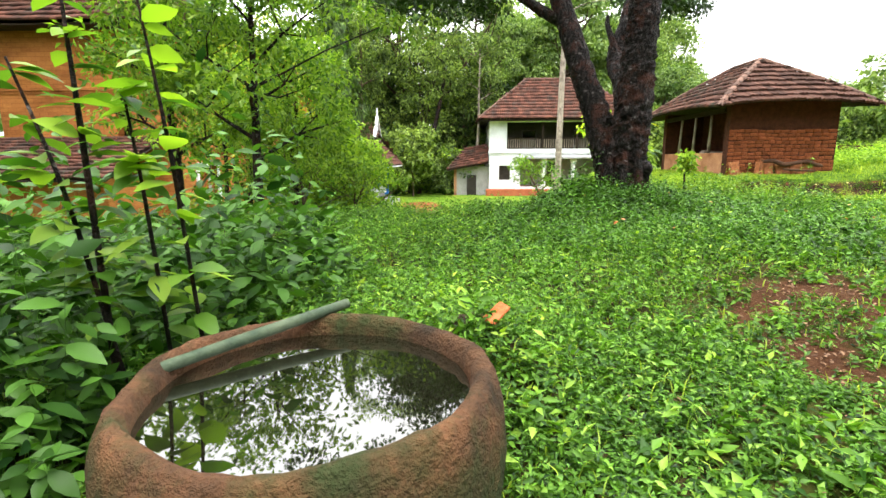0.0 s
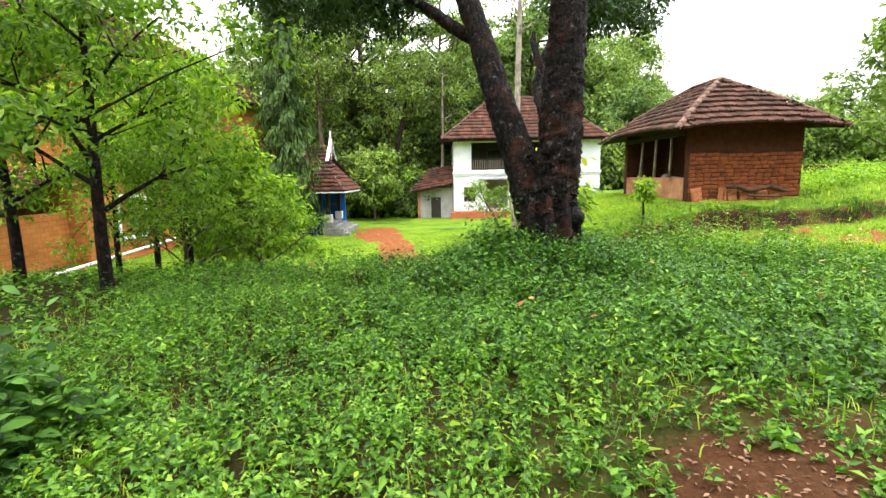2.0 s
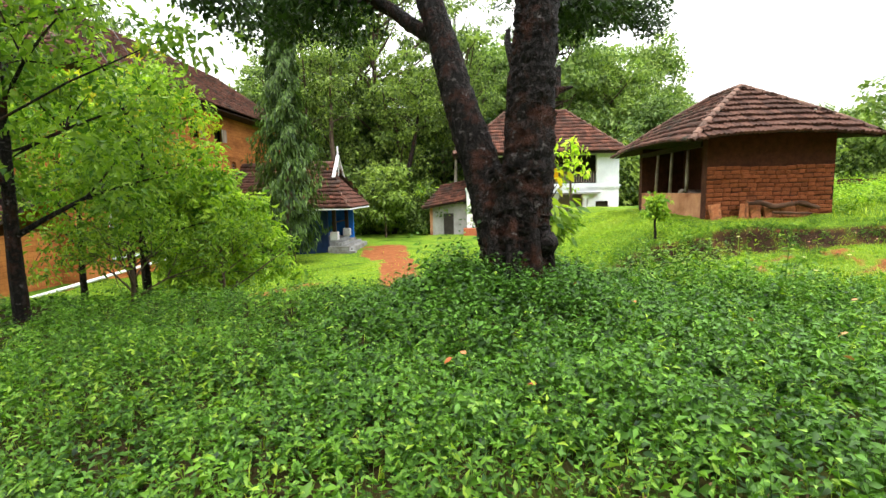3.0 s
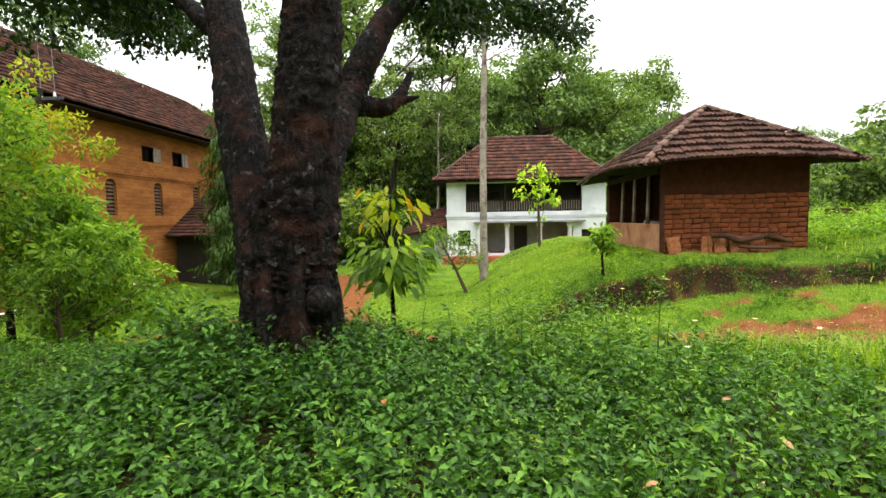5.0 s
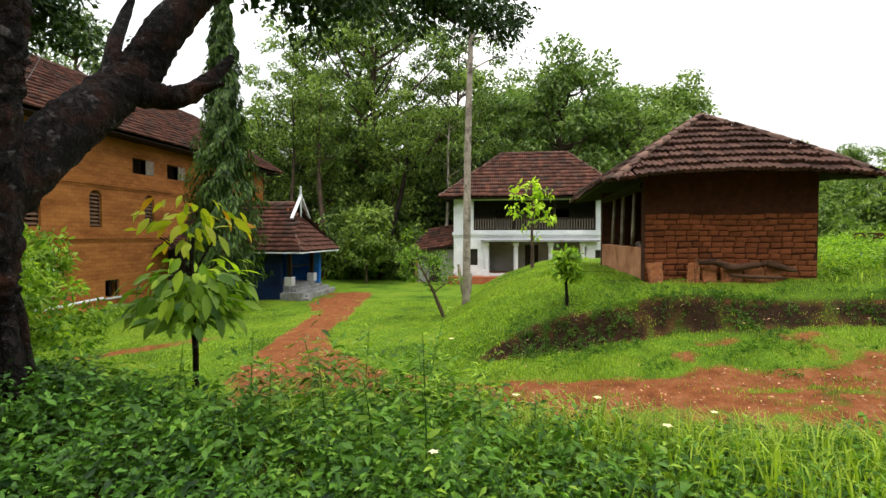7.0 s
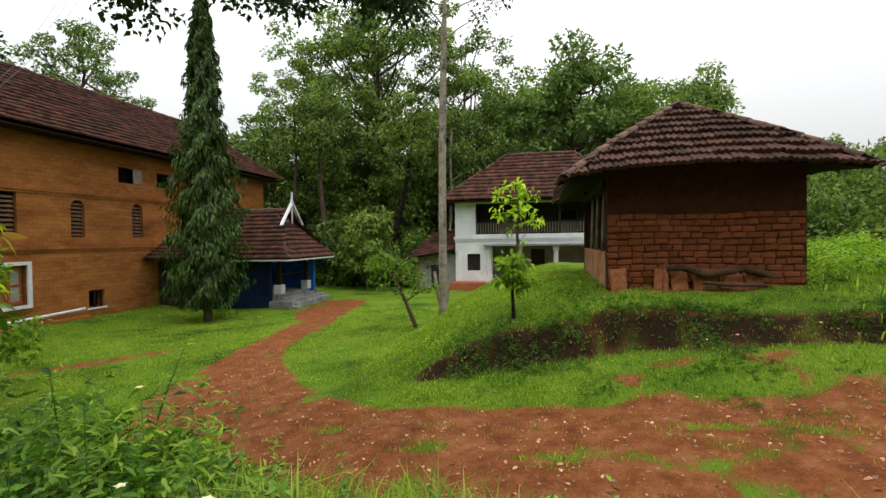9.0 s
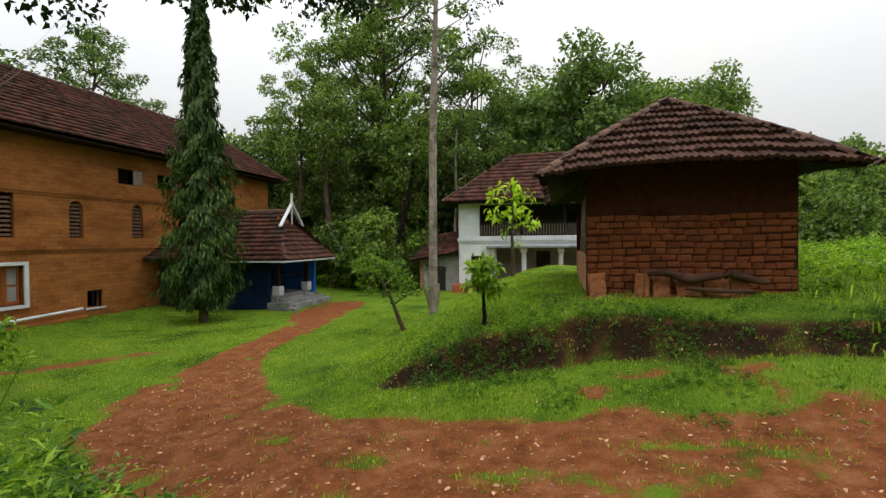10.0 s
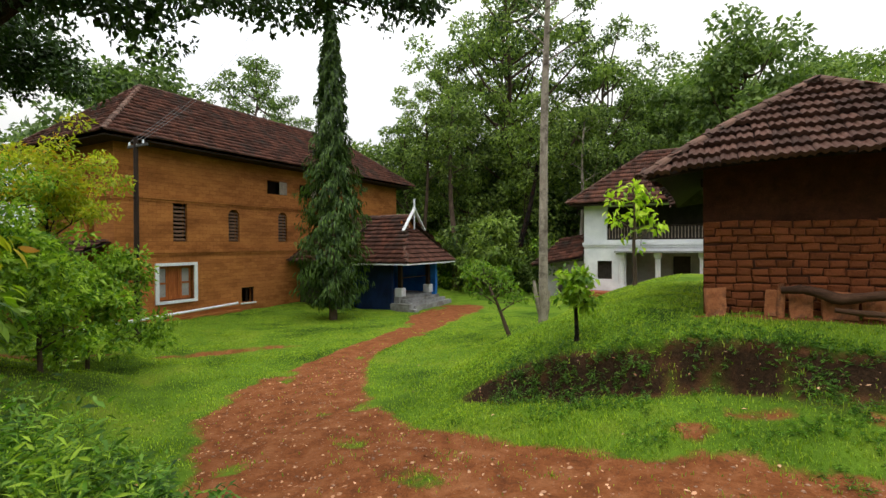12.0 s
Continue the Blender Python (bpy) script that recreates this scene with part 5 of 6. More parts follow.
# ---------------------------------------------------------------- the wood behind
def wood_tree(label, h, crown, low, r0, clusters, per, size, seed, mat, flat=0.6, cl=(1.0, 1.9)):
    """A forest tree: a trunk whose limbs reach leaf clusters over a wide, lumpy crown."""
    rng = np.random.default_rng(seed)
    ob = thing("forest_tree", label, "tree", "wood round the houses")
    trunk = np.array([(rng.normal() * 0.25 * t * 2, rng.normal() * 0.25 * t * 2, -0.3 + (h * 0.86 + 0.3) * t) for t in np.linspace(0, 1, 6)])
    tubes = [tube(trunk, np.linspace(r0, r0 * 0.2, 6), 10, 0.05, rng)]
    cs, rs = [], []
    for k in range(clusters):
        zt = low + (1 - low) * (k + rng.uniform(0, 1)) / clusters
        wide = crown * math.sqrt(max(0.05, 1 - ((zt - low) / (1 - low) * 1.35 - 0.5) ** 2 / 0.85 ** 2)) if zt > low else crown
        az = k * 2.4 + rng.uniform(-0.5, 0.5)
        wide *= 1 + 0.28 * math.sin(2 * az + seed) + 0.2 * math.sin(3 * az + 5 * zt)
        d = wide * rng.uniform(0.35, 1.0)
        c = np.array([d * math.cos(az), d * math.sin(az), h * (zt + rng.normal() * 0.035 + 0.05 * math.sin(2 * az + 2 * seed))])
        cs.append(c)
        rs.append(rng.uniform(*cl))
        if k % 2 == 0:
            zs_ = max(h * 0.18, h * zt - d * rng.uniform(0.5, 0.9))
            p0 = np.array([np.interp(zs_, trunk[:, 2], trunk[:, j]) for j in range(3)])
            m_ = p0 * 0.45 + c * 0.55 + np.array([0, 0, -0.08 * d]) + rng.normal(size=3) * 0.25
            ra = r0 * rng.uniform(0.25, 0.42)
            tubes.append(tube([p0, m_, c], [ra, ra * 0.6, ra * 0.2], 6, 0.04, rng, 3))
    v, f = joined(tubes)
    raw_mesh("trunk", v, f, M_BARK_M, ob, smooth=True)
    v, f = clump_leaves(cs, rs, per, size, rng, flat=flat, slim=0.55)
    raw_mesh("crown", v, f, mat, ob)
    return ob


kinds = (
    lambda: wood_tree("towering forest tree with spreading limbs and an airy crown", 28, 8.0, 0.36, 0.45, 84, 170, 0.36, 81, L_WOODLO, 0.5, (0.9, 1.6)),
    lambda: wood_tree("tall forest tree hung with leaves from low down", 21, 5.0, 0.12, 0.36, 70, 100, 0.42, 82, L_WOODLO, 0.65, (0.8, 1.5)),
    lambda: wood_tree("broad dense-crowned green forest tree", 20, 7.8, 0.28, 0.45, 90, 170, 0.54, 83, L_WOODHI, 0.62, (1.2, 2.1)),
    lambda: wood_tree("round-crowned green tree at the edge of the field", 13, 5.2, 0.2, 0.3, 60, 150, 0.46, 84, L_WOODHI, 0.65, (0.9, 1.6)),
)
spots = [(-6.5, 54, 0, 1.12), (-10.5, 60, 0, 1.05), (1.2, 58, 0, 0.9), (-16, 57, 0, 0.85), (-11, 52, 1, 0.8), (-4.5, 52.5, 1, 0.8), (0.5, 53.5, 1, 0.8), (-17, 50, 1, 0.8), (4, 63, 1, 0.9), (-2, 66, 1, 0.9), (-12, 64, 1, 0.9), (-22, 60, 1, 0.8),
         (13.5, 64, 2, 1.12), (6.5, 68, 2, 0.95), (20.5, 66, 2, 0.9), (27, 70, 2, 0.88), (34, 78, 2, 0.62), (11, 78, 2, 1.2), (23, 84, 2, 1.1), (44, 84, 2, 0.55), (54, 80, 2, 0.5), (-23, 52, 3, 1.1), (-30, 42, 0, 0.78), (-33, 31, 2, 1.0), (24, 58, 3, 0.9), (31, 58, 3, 0.75), (39, 64, 3, 0.75), (48, 62, 3, 0.7), (60, 66, 3, 0.8), (29, 44, 3, 0.5), (45, 44, 3, 1.3),
         # unseen trees added behind and beside the walk to block low sky light
         (-28, 16, 1, 0.95), (-26, 5, 2, 0.85), (-21, -6, 1, 0.9), (-14, -14, 2, 0.9), (-6, -18, 1, 0.9), (4, -17, 2, 0.8), (13, -15, 1, 0.95), (22, -12, 2, 0.85), (30, -5, 1, 0.95), (36, 5, 2, 0.8), (46, 14, 3, 0.9)]
firsts = {}
for x, y, k, s in spots:
    m = pose(x, y, gz(x, y) - 0.2, 0, 0, (x * 37 + y * 53) % 360)
    if k not in firsts:
        firsts[k] = t = kinds[k]()
        t.matrix_basis = m
    else:
        t = copy_thing(firsts[k], m)
    t.scale = (s, s, s * (0.92 + (x * 7 + y * 3) % 10 * 0.016))


def undergrowth(label, n, xr, yr, zr, mat, size, seed, cl=(0.7, 1.6), per=70):
    """A tangle of creepers and bushes filling the edge of the wood, thinner upwards."""
    rng = np.random.default_rng(seed)
    x, y = rng.uniform(*xr, n), rng.uniform(*yr, n)
    z = ground_z(x, y) + zr * rng.uniform(0, 1, n) ** 1.5
    v, f = clump_leaves(np.stack([x, y, z], -1), rng.uniform(*cl, n), per, size, rng, flat=0.8, slim=0.55, hang=0.4)
    return tagged(raw_mesh("undergrowth", v, f, mat), label, "undergrowth", kind="stuff")


# darker leaf colours of the two rear tangles paint the wood's inner shade
undergrowth("tangle of creepers and bushes coloured dark for the wood's shade", 560, (-24, 2.0), (51, 57), 15, L_WOODMID, 0.42, 601)
undergrowth("leafy creepers hanging in the light at the edge of the wood", 130, (-22, 2.0), (48.5, 51.5), 12, L_WOODLO, 0.36, 605, (0.6, 1.3), 60)
undergrowth("thicket inside the wood with deep shade in its leaf colour", 520, (-26, 8), (57, 63), 12, L_DARK, 0.55, 602, (1.2, 2.4), 70)
undergrowth("leafy bushes and creepers along the front of the wood", 150, (-17, 1.6), (46.5, 50), 4.5, L_MID, 0.34, 603, (0.5, 1.1), 60)
undergrowth("dense bushes filling the wood behind the white house", 420, (2, 42), (59, 66), 9, L_WOODLO, 0.5, 604, (1.1, 2.0), 80)
# bare, vine-hung trunks at the edge of the wood
for x, y, h, lx, r, mat in ((-9.4, 47, 17, -0.4, 0.34, M_BARK_M), (-4.4, 47.5, 15, 3.2, 0.32, M_BARK), (1.4, 48.5, 15, 0.3, 0.2, M_BARK_L), (-13, 47, 16, 0.8, 0.26, M_BARK_M)):
    plant_tree("bare_tree", "tall bare-trunked tree with vines at the wood edge", "tree", (x, y, gz(x, y)), h, r, 3.0, mat, L_FAR, 0.9, 70, 0.36, int(700 + x), limbs=6, start=0.6, lean=(lx, 0), group="bare trees at the wood edge")
first = None
for x, y, s in ((-9, 48, 0.9), (-5.5, 49, 0.8), (-2, 48, 0.7), (19, 50, 1.1), (23, 46, 1.0), (28, 50, 1.3), (33, 54, 1.1), (38, 48, 0.9), (-25, 46, 1.4), (46, 56, 1.2), (56, 60, 1.2), (27, 40, 0.7), (24, 36, 0.6), (66, 58, 1.3)):
    if first is None:
        first = plant_tree("thicket_bush", "dense bush at the edge of the wood", "bush", (0, 0, 0), 3.4, 0.12, 2.6, M_BARK_M, L_FAR, 1.2, 85, 0.5, 95, limbs=9, start=0.1, extra=1, group="bushes along the wood", rise=0.3)
        first.matrix_basis = pose(x, y, gz(x, y) - 0.1)
    else:
        b = copy_thing(first, pose(x, y, gz(x, y) - 0.1, 0, 0, x * 41))
        b.scale = (s, s, s * 1.1)

# ---------------------------------------------------------------- weeds and grass
JAR = (-0.424, -0.422)


def bench_share(x, y):
    far = 11.8 + 6.0 * sstep(3, -4, x)
    return 1 - sstep(8.4, far, y)


def not_built(x, y):
    inside = ((x > 10.9) & (x < 15.4) & (y > 18.6) & (y < 25.5)) | ((x < -12.9) & (y > 19.8) & (y < 43)) | ((x > 2.2) & (x < 16.4) & (y > 43.5)) | ((x < -4.6) & (y > 32.7) & (y < 38))
    return np.where(inside, 0.0, 1.0)


def weed_bed(name, label, n, xr, yr, mat, height, leaf, per, keep, seed, slim=0.45, fine=False, stem=True, simple=False):
    """Leafy weeds over a stretch of ground: stems with leaves all the way up."""
    rng = np.random.default_rng(seed)
    x, y = rng.uniform(*xr, n), rng.uniform(*yr, n)
    ok = rng.uniform(0, 1, n) < keep(x, y)
    # stands thin out raggedly towards the edges of their stretch
    rim = np.minimum(np.minimum(x - xr[0], xr[1] - x), np.minimum(y - yr[0], yr[1] - y))
    ok &= rim > min(1.6, 0.12 * (xr[1] - xr[0])) * (1.3 * patchy(x, y, 0.8, 36) + rng.uniform(0, 0.5, n) - 0.4)
    ok &= np.hypot((x - JAR[0]) / 0.78, (y - JAR[1]) / 0.78) > 1
    ok &= rng.uniform(0, 1, n) < 0.55 + 1.2 * patchy(x, y, 0.45, 25)
    x, y = x[ok], y[ok]
    n = len(x)
    z = ground_z(x, y)
    patch = 0.2 + 1.1 * patchy(x, y, 1.1, 8) + 0.75 * (patchy(x, y, 0.35, 9) - 0.3) + rng.normal(size=n) * 0.12
    h = np.clip(height(x, y) * np.clip(patch, 0.3, 1.7) * rng.uniform(0.6, 1.2, n), 0.03, 3)
    lean = rng.normal(size=(n, 2)) * 0.22
    k = per
    t = np.tile(np.linspace(0.12, 1.0, k), (n, 1)) + rng.uniform(-0.05, 0.05, (n, k))
    px = x[:, None] + lean[:, :1] * h[:, None] * t
    py = y[:, None] + lean[:, 1:] * h[:, None] * t
    pz = z[:, None] + h[:, None] * t
    az = rng.uniform(0, 6.283, (n, 1)) + np.arange(k)[None] * 2.4 + rng.normal(size=(n, k)) * 0.3
    up = rng.uniform(-0.6, 0.95, (n, k))
    p = np.stack([px, py, pz], -1).reshape(-1, 3)
    a = np.stack([np.cos(az), np.sin(az), up], -1).reshape(-1, 3)
    l = (leaf * rng.uniform(0.55, 1.25, (n, k)) * (1.15 - 0.5 * np.clip(t, 0, 1))).ravel()
    nr = np.tile([0, 0, 1.0], (len(p), 1)) + rng.normal(size=(len(p), 3)) * 0.5
    parts = [fine_leaf_arrays(p, a, nr, l, l * slim) if fine else leaf_arrays(p, a, nr, l, l * slim * rng.uniform(0.8, 1.2, len(l)), simple=simple)]
    if stem:
        b = np.stack([x, y, z], -1)
        parts.append(leaf_arrays(b, np.stack([lean[:, 0], lean[:, 1], np.ones(n)], -1), np.tile([1.0, 0.3, 0], (n, 1)), h, np.full(n, 0.007), droop=0, fold=0.3))
    v, f = joined(parts)
    return tagged(raw_mesh(name, v, f, mat), label, "weeds", kind="stuff")


def left_of_walk(x, y):
    """Metres to the left of the line walked."""
    return -(x - 0.15) * 0.66 + (y + 2.2) * 0.75 - 0.35 * np.sin(x * 0.3)


def bare(x, y):
    return 1 - np.clip(soil_amount(x, y) * 1.15, 0, 0.97)


def by_tree(x, y):
    return np.exp(-(((x - 3.6) / 2.7) ** 2 + ((y - 6.6) / 2.6) ** 2))


weed_bed("weeds", "low green leafy weeds covering the upper bank", 31000, (-4, 10.5), (-3.4, 9.6), L_WEED, lambda x, y: 0.19 + 0.15 * sstep(0.5, 3, left_of_walk(x, y)), 0.066, 9, lambda x, y: bench_share(x, y) * bare(x, y) * (1 - 0.85 * by_tree(x, y)) * np.clip(1.1 - 0.3 * np.abs(x - 3) / 6, 0, 1), 101, simple=True)
weed_bed("weeds", "fresh green weeds on the outer bank", 10000, (-13, 16), (-6, 13), L_WEED, lambda x, y: 0.26 + 0 * x, 0.12, 9, lambda x, y: bench_share(x, y) * bare(x, y) * (1 - 0.8 * by_tree(x, y)), 102, simple=True)
weed_bed("creepers", "dark glossy creepers carpeting the ground under the old tree", 10500, (-0.5, 8), (3.2, 9.8), L_SHADE, lambda x, y: 0.27 + 0.2 * np.exp(-np.hypot(x - 3, y - 7.4) ** 2 / 1.2), 0.10, 10, lambda x, y: np.clip(1.35 * by_tree(x, y), 0, 1), 103, slim=0.5)
weed_bed("tall_weeds", "tall broad-leaved weeds crowding round the jar", 1350, (-4.4, -0.7), (-1.6, 4.0), L_TALL, lambda x, y: 0.95 * sstep(0.2, -0.8, x + 1.1 - 0.1 * y) * sstep(5.5, 2.0, y) + 0.22, 0.19, 13, lambda x, y: sstep(-1.2, -1.7, x - 0.12 * y) * 0.85 + 0.06, 104, fine=True)
weed_bed("creeper_mound", "heap of dark creepers climbing round the foot of the old tree", 1500, (1.0, 4.3), (6.4, 8.4), L_SHADE, lambda x, y: 0.25 + 0.6 * np.exp(-((x - 2.3) / 0.75) ** 2 - ((y - 7.5) / 0.7) ** 2), 0.12, 14, lambda x, y: np.exp(-((x - 2.4) / 0.9) ** 2 - ((y - 7.4) / 0.8) ** 2) * (np.hypot(x - 3.31, y - 7.8) > 0.5), 119, slim=0.45)
weed_bed("weed_seedlings", "thin upright weeds on the edge of the bank", 420, (3.6, 8.2), (7.8, 10.6), L_MID, lambda x, y: 0.75 + 0 * x, 0.10, 16, lambda x, y: np.clip(1.2 - np.abs(y - 9.2), 0, 1) * 0.6, 105, slim=0.32)
weed_bed("sprigs", "fresh bright sprigs standing above the weeds", 1500, (-2.5, 10), (-1.5, 9.2), L_MID, lambda x, y: 0.34 + 0 * x, 0.10, 10, lambda x, y: bench_share(x, y) * bare(x, y) * (0.25 + 0.75 * (np.sin(1.1 * x + 2) * np.sin(1.4 * y) > 0.2)) * (1 - 0.6 * by_tree(x, y)), 109, slim=0.4)
weed_bed("edge_weeds", "tall dense weeds on the edge of the bank", 800, (4.6, 7.6), (8.4, 11.2), L_WEED, lambda x, y: 0.5 + 0.6 * np.exp(-np.hypot(x - 6.2, y - 9.75) ** 2 / 0.6), 0.19, 14, lambda x, y: np.clip(1.35 - np.hypot(x - 6.2, y - 9.7) / 1.3, 0, 1), 107, slim=0.28)
weed_bed("fern_weeds", "leafy weeds behind the creepers", 1500, (2.0, 8.5), (7.2, 9.6), L_WEED, lambda x, y: 0.38 + 0 * x, 0.13, 11, lambda x, y: np.clip(np.hypot(x - 3.3, y - 7.8) - 0.7, 0, 1) * 0.6, 108)
weed_bed("bank_weeds", "low weeds and grass trailing over the bank below the hut", 11000, (6.4, 19), (15.2, 18.2), L_WEED, lambda x, y: 0.05 + 0.12 * patchy(x, y, 0.6, 16), 0.085, 8, lambda x, y: sstep(0.3, 0.62, patchy(x, y, 0.5, 17)) * (0.15 + 0.75 * np.exp(-((bank_y(x, y) - 16.6) / 0.5) ** 2)), 106, slim=0.24, simple=True)
weed_bed("apron_weeds", "low tufted weeds in the grass between bank and road", 5200, (6.6, 18), (14.3, 16.5), L_WEED, lambda x, y: 0.03 + 0.1 * patchy(x, y, 0.5, 28), 0.075, 8, lambda x, y: sstep(0.4, 0.75, patchy(x, y, 0.45, 29)) * (1 - 0.6 * soil_amount(x, y)), 122, slim=0.2, simple=True)
weed_bed("slope_weeds", "small leafy weeds in the grass of the mound's slope", 3200, (5.2, 11), (16.6, 21), L_MID, lambda x, y: 0.04 + 0.07 * patchy(x, y, 0.5, 30), 0.08, 7, lambda x, y: sstep(0.35, 0.7, patchy(x, y, 0.6, 31)) * not_built(x, y), 123, slim=0.28, simple=True)
weed_bed("field_weeds", "rank green weeds beside and behind the hut", 3600, (15.4, 27), (18.5, 31), L_MID, lambda x, y: 0.25 + 0.4 * patchy(x, y, 1.6, 35), 0.2, 10, lambda x, y: np.clip(1.2 - (y - 18) / 14, 0.2, 1) * not_built(x, y), 124, slim=0.4, simple=True)
weed_bed("carpet_weeds", "carpet of small dark green weeds beside the jar", 9000, (-0.3, 3.6), (-1.9, 2.4), L_SHADE, lambda x, y: 0.12 + 0 * x, 0.055, 8, lambda x, y: bare(x, y) * sstep(2.4, 0.6, y) * sstep(3.6, 2.6, x), 125, slim=0.4, simple=True)
weed_bed("rank_weeds", "tall narrow-leaved weeds on the brow above the road", 520, (5.4, 7.8), (8.6, 10.3), L_MID, lambda x, y: 0.85 + 0 * x, 0.17, 15, lambda x, y: np.exp(-((x - 6.5) / 0.75) ** 2 - ((y - 9.4) / 0.4) ** 2), 121, slim=0.2)


def grass_bed(name, label, n, xr, yr, mat, height, width, keep, seed, bend=0.5):
    rng = np.random.default_rng(seed)
    x, y = rng.uniform(*xr, n), rng.uniform(*yr, n)
    ok = rng.uniform(0, 1, n) < keep(x, y)
    x, y = x[ok], y[ok]
    n = len(x)
    p = np.stack([x, y, ground_z(x, y) - 0.005], -1)
    v, f = blade_arrays(p, rng.uniform(0, 6.283, n), height(x, y) * rng.uniform(0.5, 1.3, n), width * rng.uniform(0.6, 1.4, n), bend * rng.uniform(0.3, 1.5, n))
    return tagged(raw_mesh(name, v, f, mat), label, "grass", kind="stuff")


grass_bed("lawn_grass", "short bright green lawn grass", 130000, (-13, 10), (10.5, 34), L_GRASS, lambda x, y: 0.03 + 0.05 * patchy(x, y, 1.3, 12), 0.020, lambda x, y: np.clip(1 - soil_amount(x, y) * 1.25, 0.02, 1) * (1 - 0.9 * bench_share(x, y)) * not_built(x, y) * np.clip(1.4 - (y - 12) / 28, 0.2, 1), 111)
grass_bed("mound_grass", "bright grass on the slopes of the mound", 120000, (5, 22), (13.5, 27), L_GRASS, lambda x, y: 0.035 + 0.06 * patchy(x, y, 0.7, 15), 0.013, lambda x, y: np.clip(1 - soil_amount(x, y) * 1.2, 0.03, 1) * not_built(x, y) * sstep(5, 6, x) * np.clip(1.3 - (y - 14) / 14, 0.25, 1), 112)
grass_bed("road_grass", "sparse grass tufts along the road", 26000, (6, 22), (11.2, 15.6), L_GRASS, lambda x, y: 0.06 + 0 * x, 0.012, lambda x, y: np.clip(1.0 - soil_amount(x, y) * 1.1, 0.02, 1) * (0.4 + 0.6 * (np.sin(x * 2.3) * np.sin(y * 3.1 + x) > 0.1)) + 0.5 * (np.sin(x * 1.7 + 1) * np.sin(y * 2.9 + 0.6 * x) > 0.8), 113)
grass_bed("field_grass", "long pale grass of the field beside the hut", 36000, (15, 60), (16, 60), L_GRASS, lambda x, y: 0.25 + 0 * x, 0.03, lambda x, y: not_built(x, y) * np.clip(1.3 - (y - 16) / 40, 0.2, 1), 114)
grass_bed("long_grass", "long fresh grass on the edge of the bank", 34000, (5.2, 15), (6.4, 10.8), L_GRASS, lambda x, y: 0.42 * (0.4 + 0.8 * patchy(x, y, 0.8, 10)), 0.012, lambda x, y: np.clip(1 - np.abs(y - 9.0 + 0.1 * (x - 7)) / 1.2, 0, 1), 115, bend=0.7)
grass_bed("bench_grass", "grass growing between the weeds", 36000, (-4, 14), (-3, 9), L_GRASS, lambda x, y: 0.14 + 0 * x, 0.009, lambda x, y: bench_share(x, y) * bare(x, y) * (1 - 0.7 * by_tree(x, y)) * 0.6, 116, bend=0.7)

# stones on the road
rng = np.random.default_rng(120)
n = 9000
x, y = rng.uniform(0, 18, n), rng.uniform(11.2, 22, n)
ok = rng.uniform(0, 1, n) < sstep(0.3, 0.9, soil_amount(x, y))
x, y = x[ok], y[ok]
n = len(x)
octa = np.array([(1, 0, 0), (0, 1, 0), (-1, 0, 0), (0, -1, 0), (0, 0, 0.6), (0, 0, -0.6)], float)
ofc = np.array([(0, 1, 4), (1, 2, 4), (2, 3, 4), (3, 0, 4), (1, 0, 5), (2, 1, 5), (3, 2, 5), (0, 3, 5)])
sz = 0.009 + 0.026 * rng.uniform(0, 1, n) ** 4
v = octa[None] * sz[:, None, None] * rng.uniform(0.6, 1.4, (n, 6, 1)) + np.stack([x, y, ground_z(x, y)], -1)[:, None]
m_ = 2600
lx_, ly_ = rng.uniform(0, 17, m_), rng.uniform(11.4, 24, m_)
ok_ = rng.uniform(0, 1, m_) < 0.9 * sstep(0.3, 0.9, soil_amount(lx_, ly_)) + 0.06
lx_, ly_ = lx_[ok_], ly_[ok_]
la_ = rng.uniform(0, 6.28, len(lx_))
ll_ = rng.uniform(0.04, 0.1, len(lx_))
M_DRY = leaf_material("dry_pale_leaf", (0.16, 0.075, 0.035), (0.48, 0.33, 0.22), 0.1, 0.7)
lv_, lf_ = fine_leaf_arrays(np.stack([lx_, ly_, ground_z(lx_, ly_) + 0.012], -1), np.stack([np.cos(la_), np.sin(la_), rng.normal(size=len(lx_)) * 0.15], -1), np.tile([0, 0, 1.0], (len(lx_), 1)) + rng.normal(size=(len(lx_), 3)) * 0.3, ll_, ll_ * 0.5)
tagged(raw_mesh("road_litter", lv_, lf_, M_DRY), "pale dry leaves lying on the dirt road", "leaves", kind="stuff")
M_PEBBLE = surface("pale_gravel", (0.20, 0.10, 0.06), (0.40, 0.27, 0.20), 8, 60, 0.9, 0.3, vary=0.35)
tagged(raw_mesh("gravel", v.reshape(-1, 3), (ofc[None] + (np.arange(n) * 6)[:, None, None]).reshape(-1, 3), M_PEBBLE), "small pale stones scattered on the dirt road", "gravel", kind="stuff")

# ---------------------------------------------------------------- the jar
jar_z = 0.969
jar = thing("water_jar", "huge weathered terracotta jar sunk in the ground, full of water", "jar", at=(JAR[0], JAR[1], jar_z))
prof = [(0.8, -0.62), (0.92, -0.25), (0.99, 0.0), (1.0, 0.2), (0.985, 0.38), (0.95, 0.47), (0.92, 0.525), (0.885, 0.54), (0.845, 0.525), (0.822, 0.48), (0.815, 0.42), (0.82, 0.25), (0.78, -0.1)]
rng = np.random.default_rng(130)
seg = 72
an = np.linspace(0, 2 * np.pi, seg, endpoint=False)
wob = 1 + 0.012 * np.sin(3 * an + 1) + 0.008 * np.sin(7 * an)
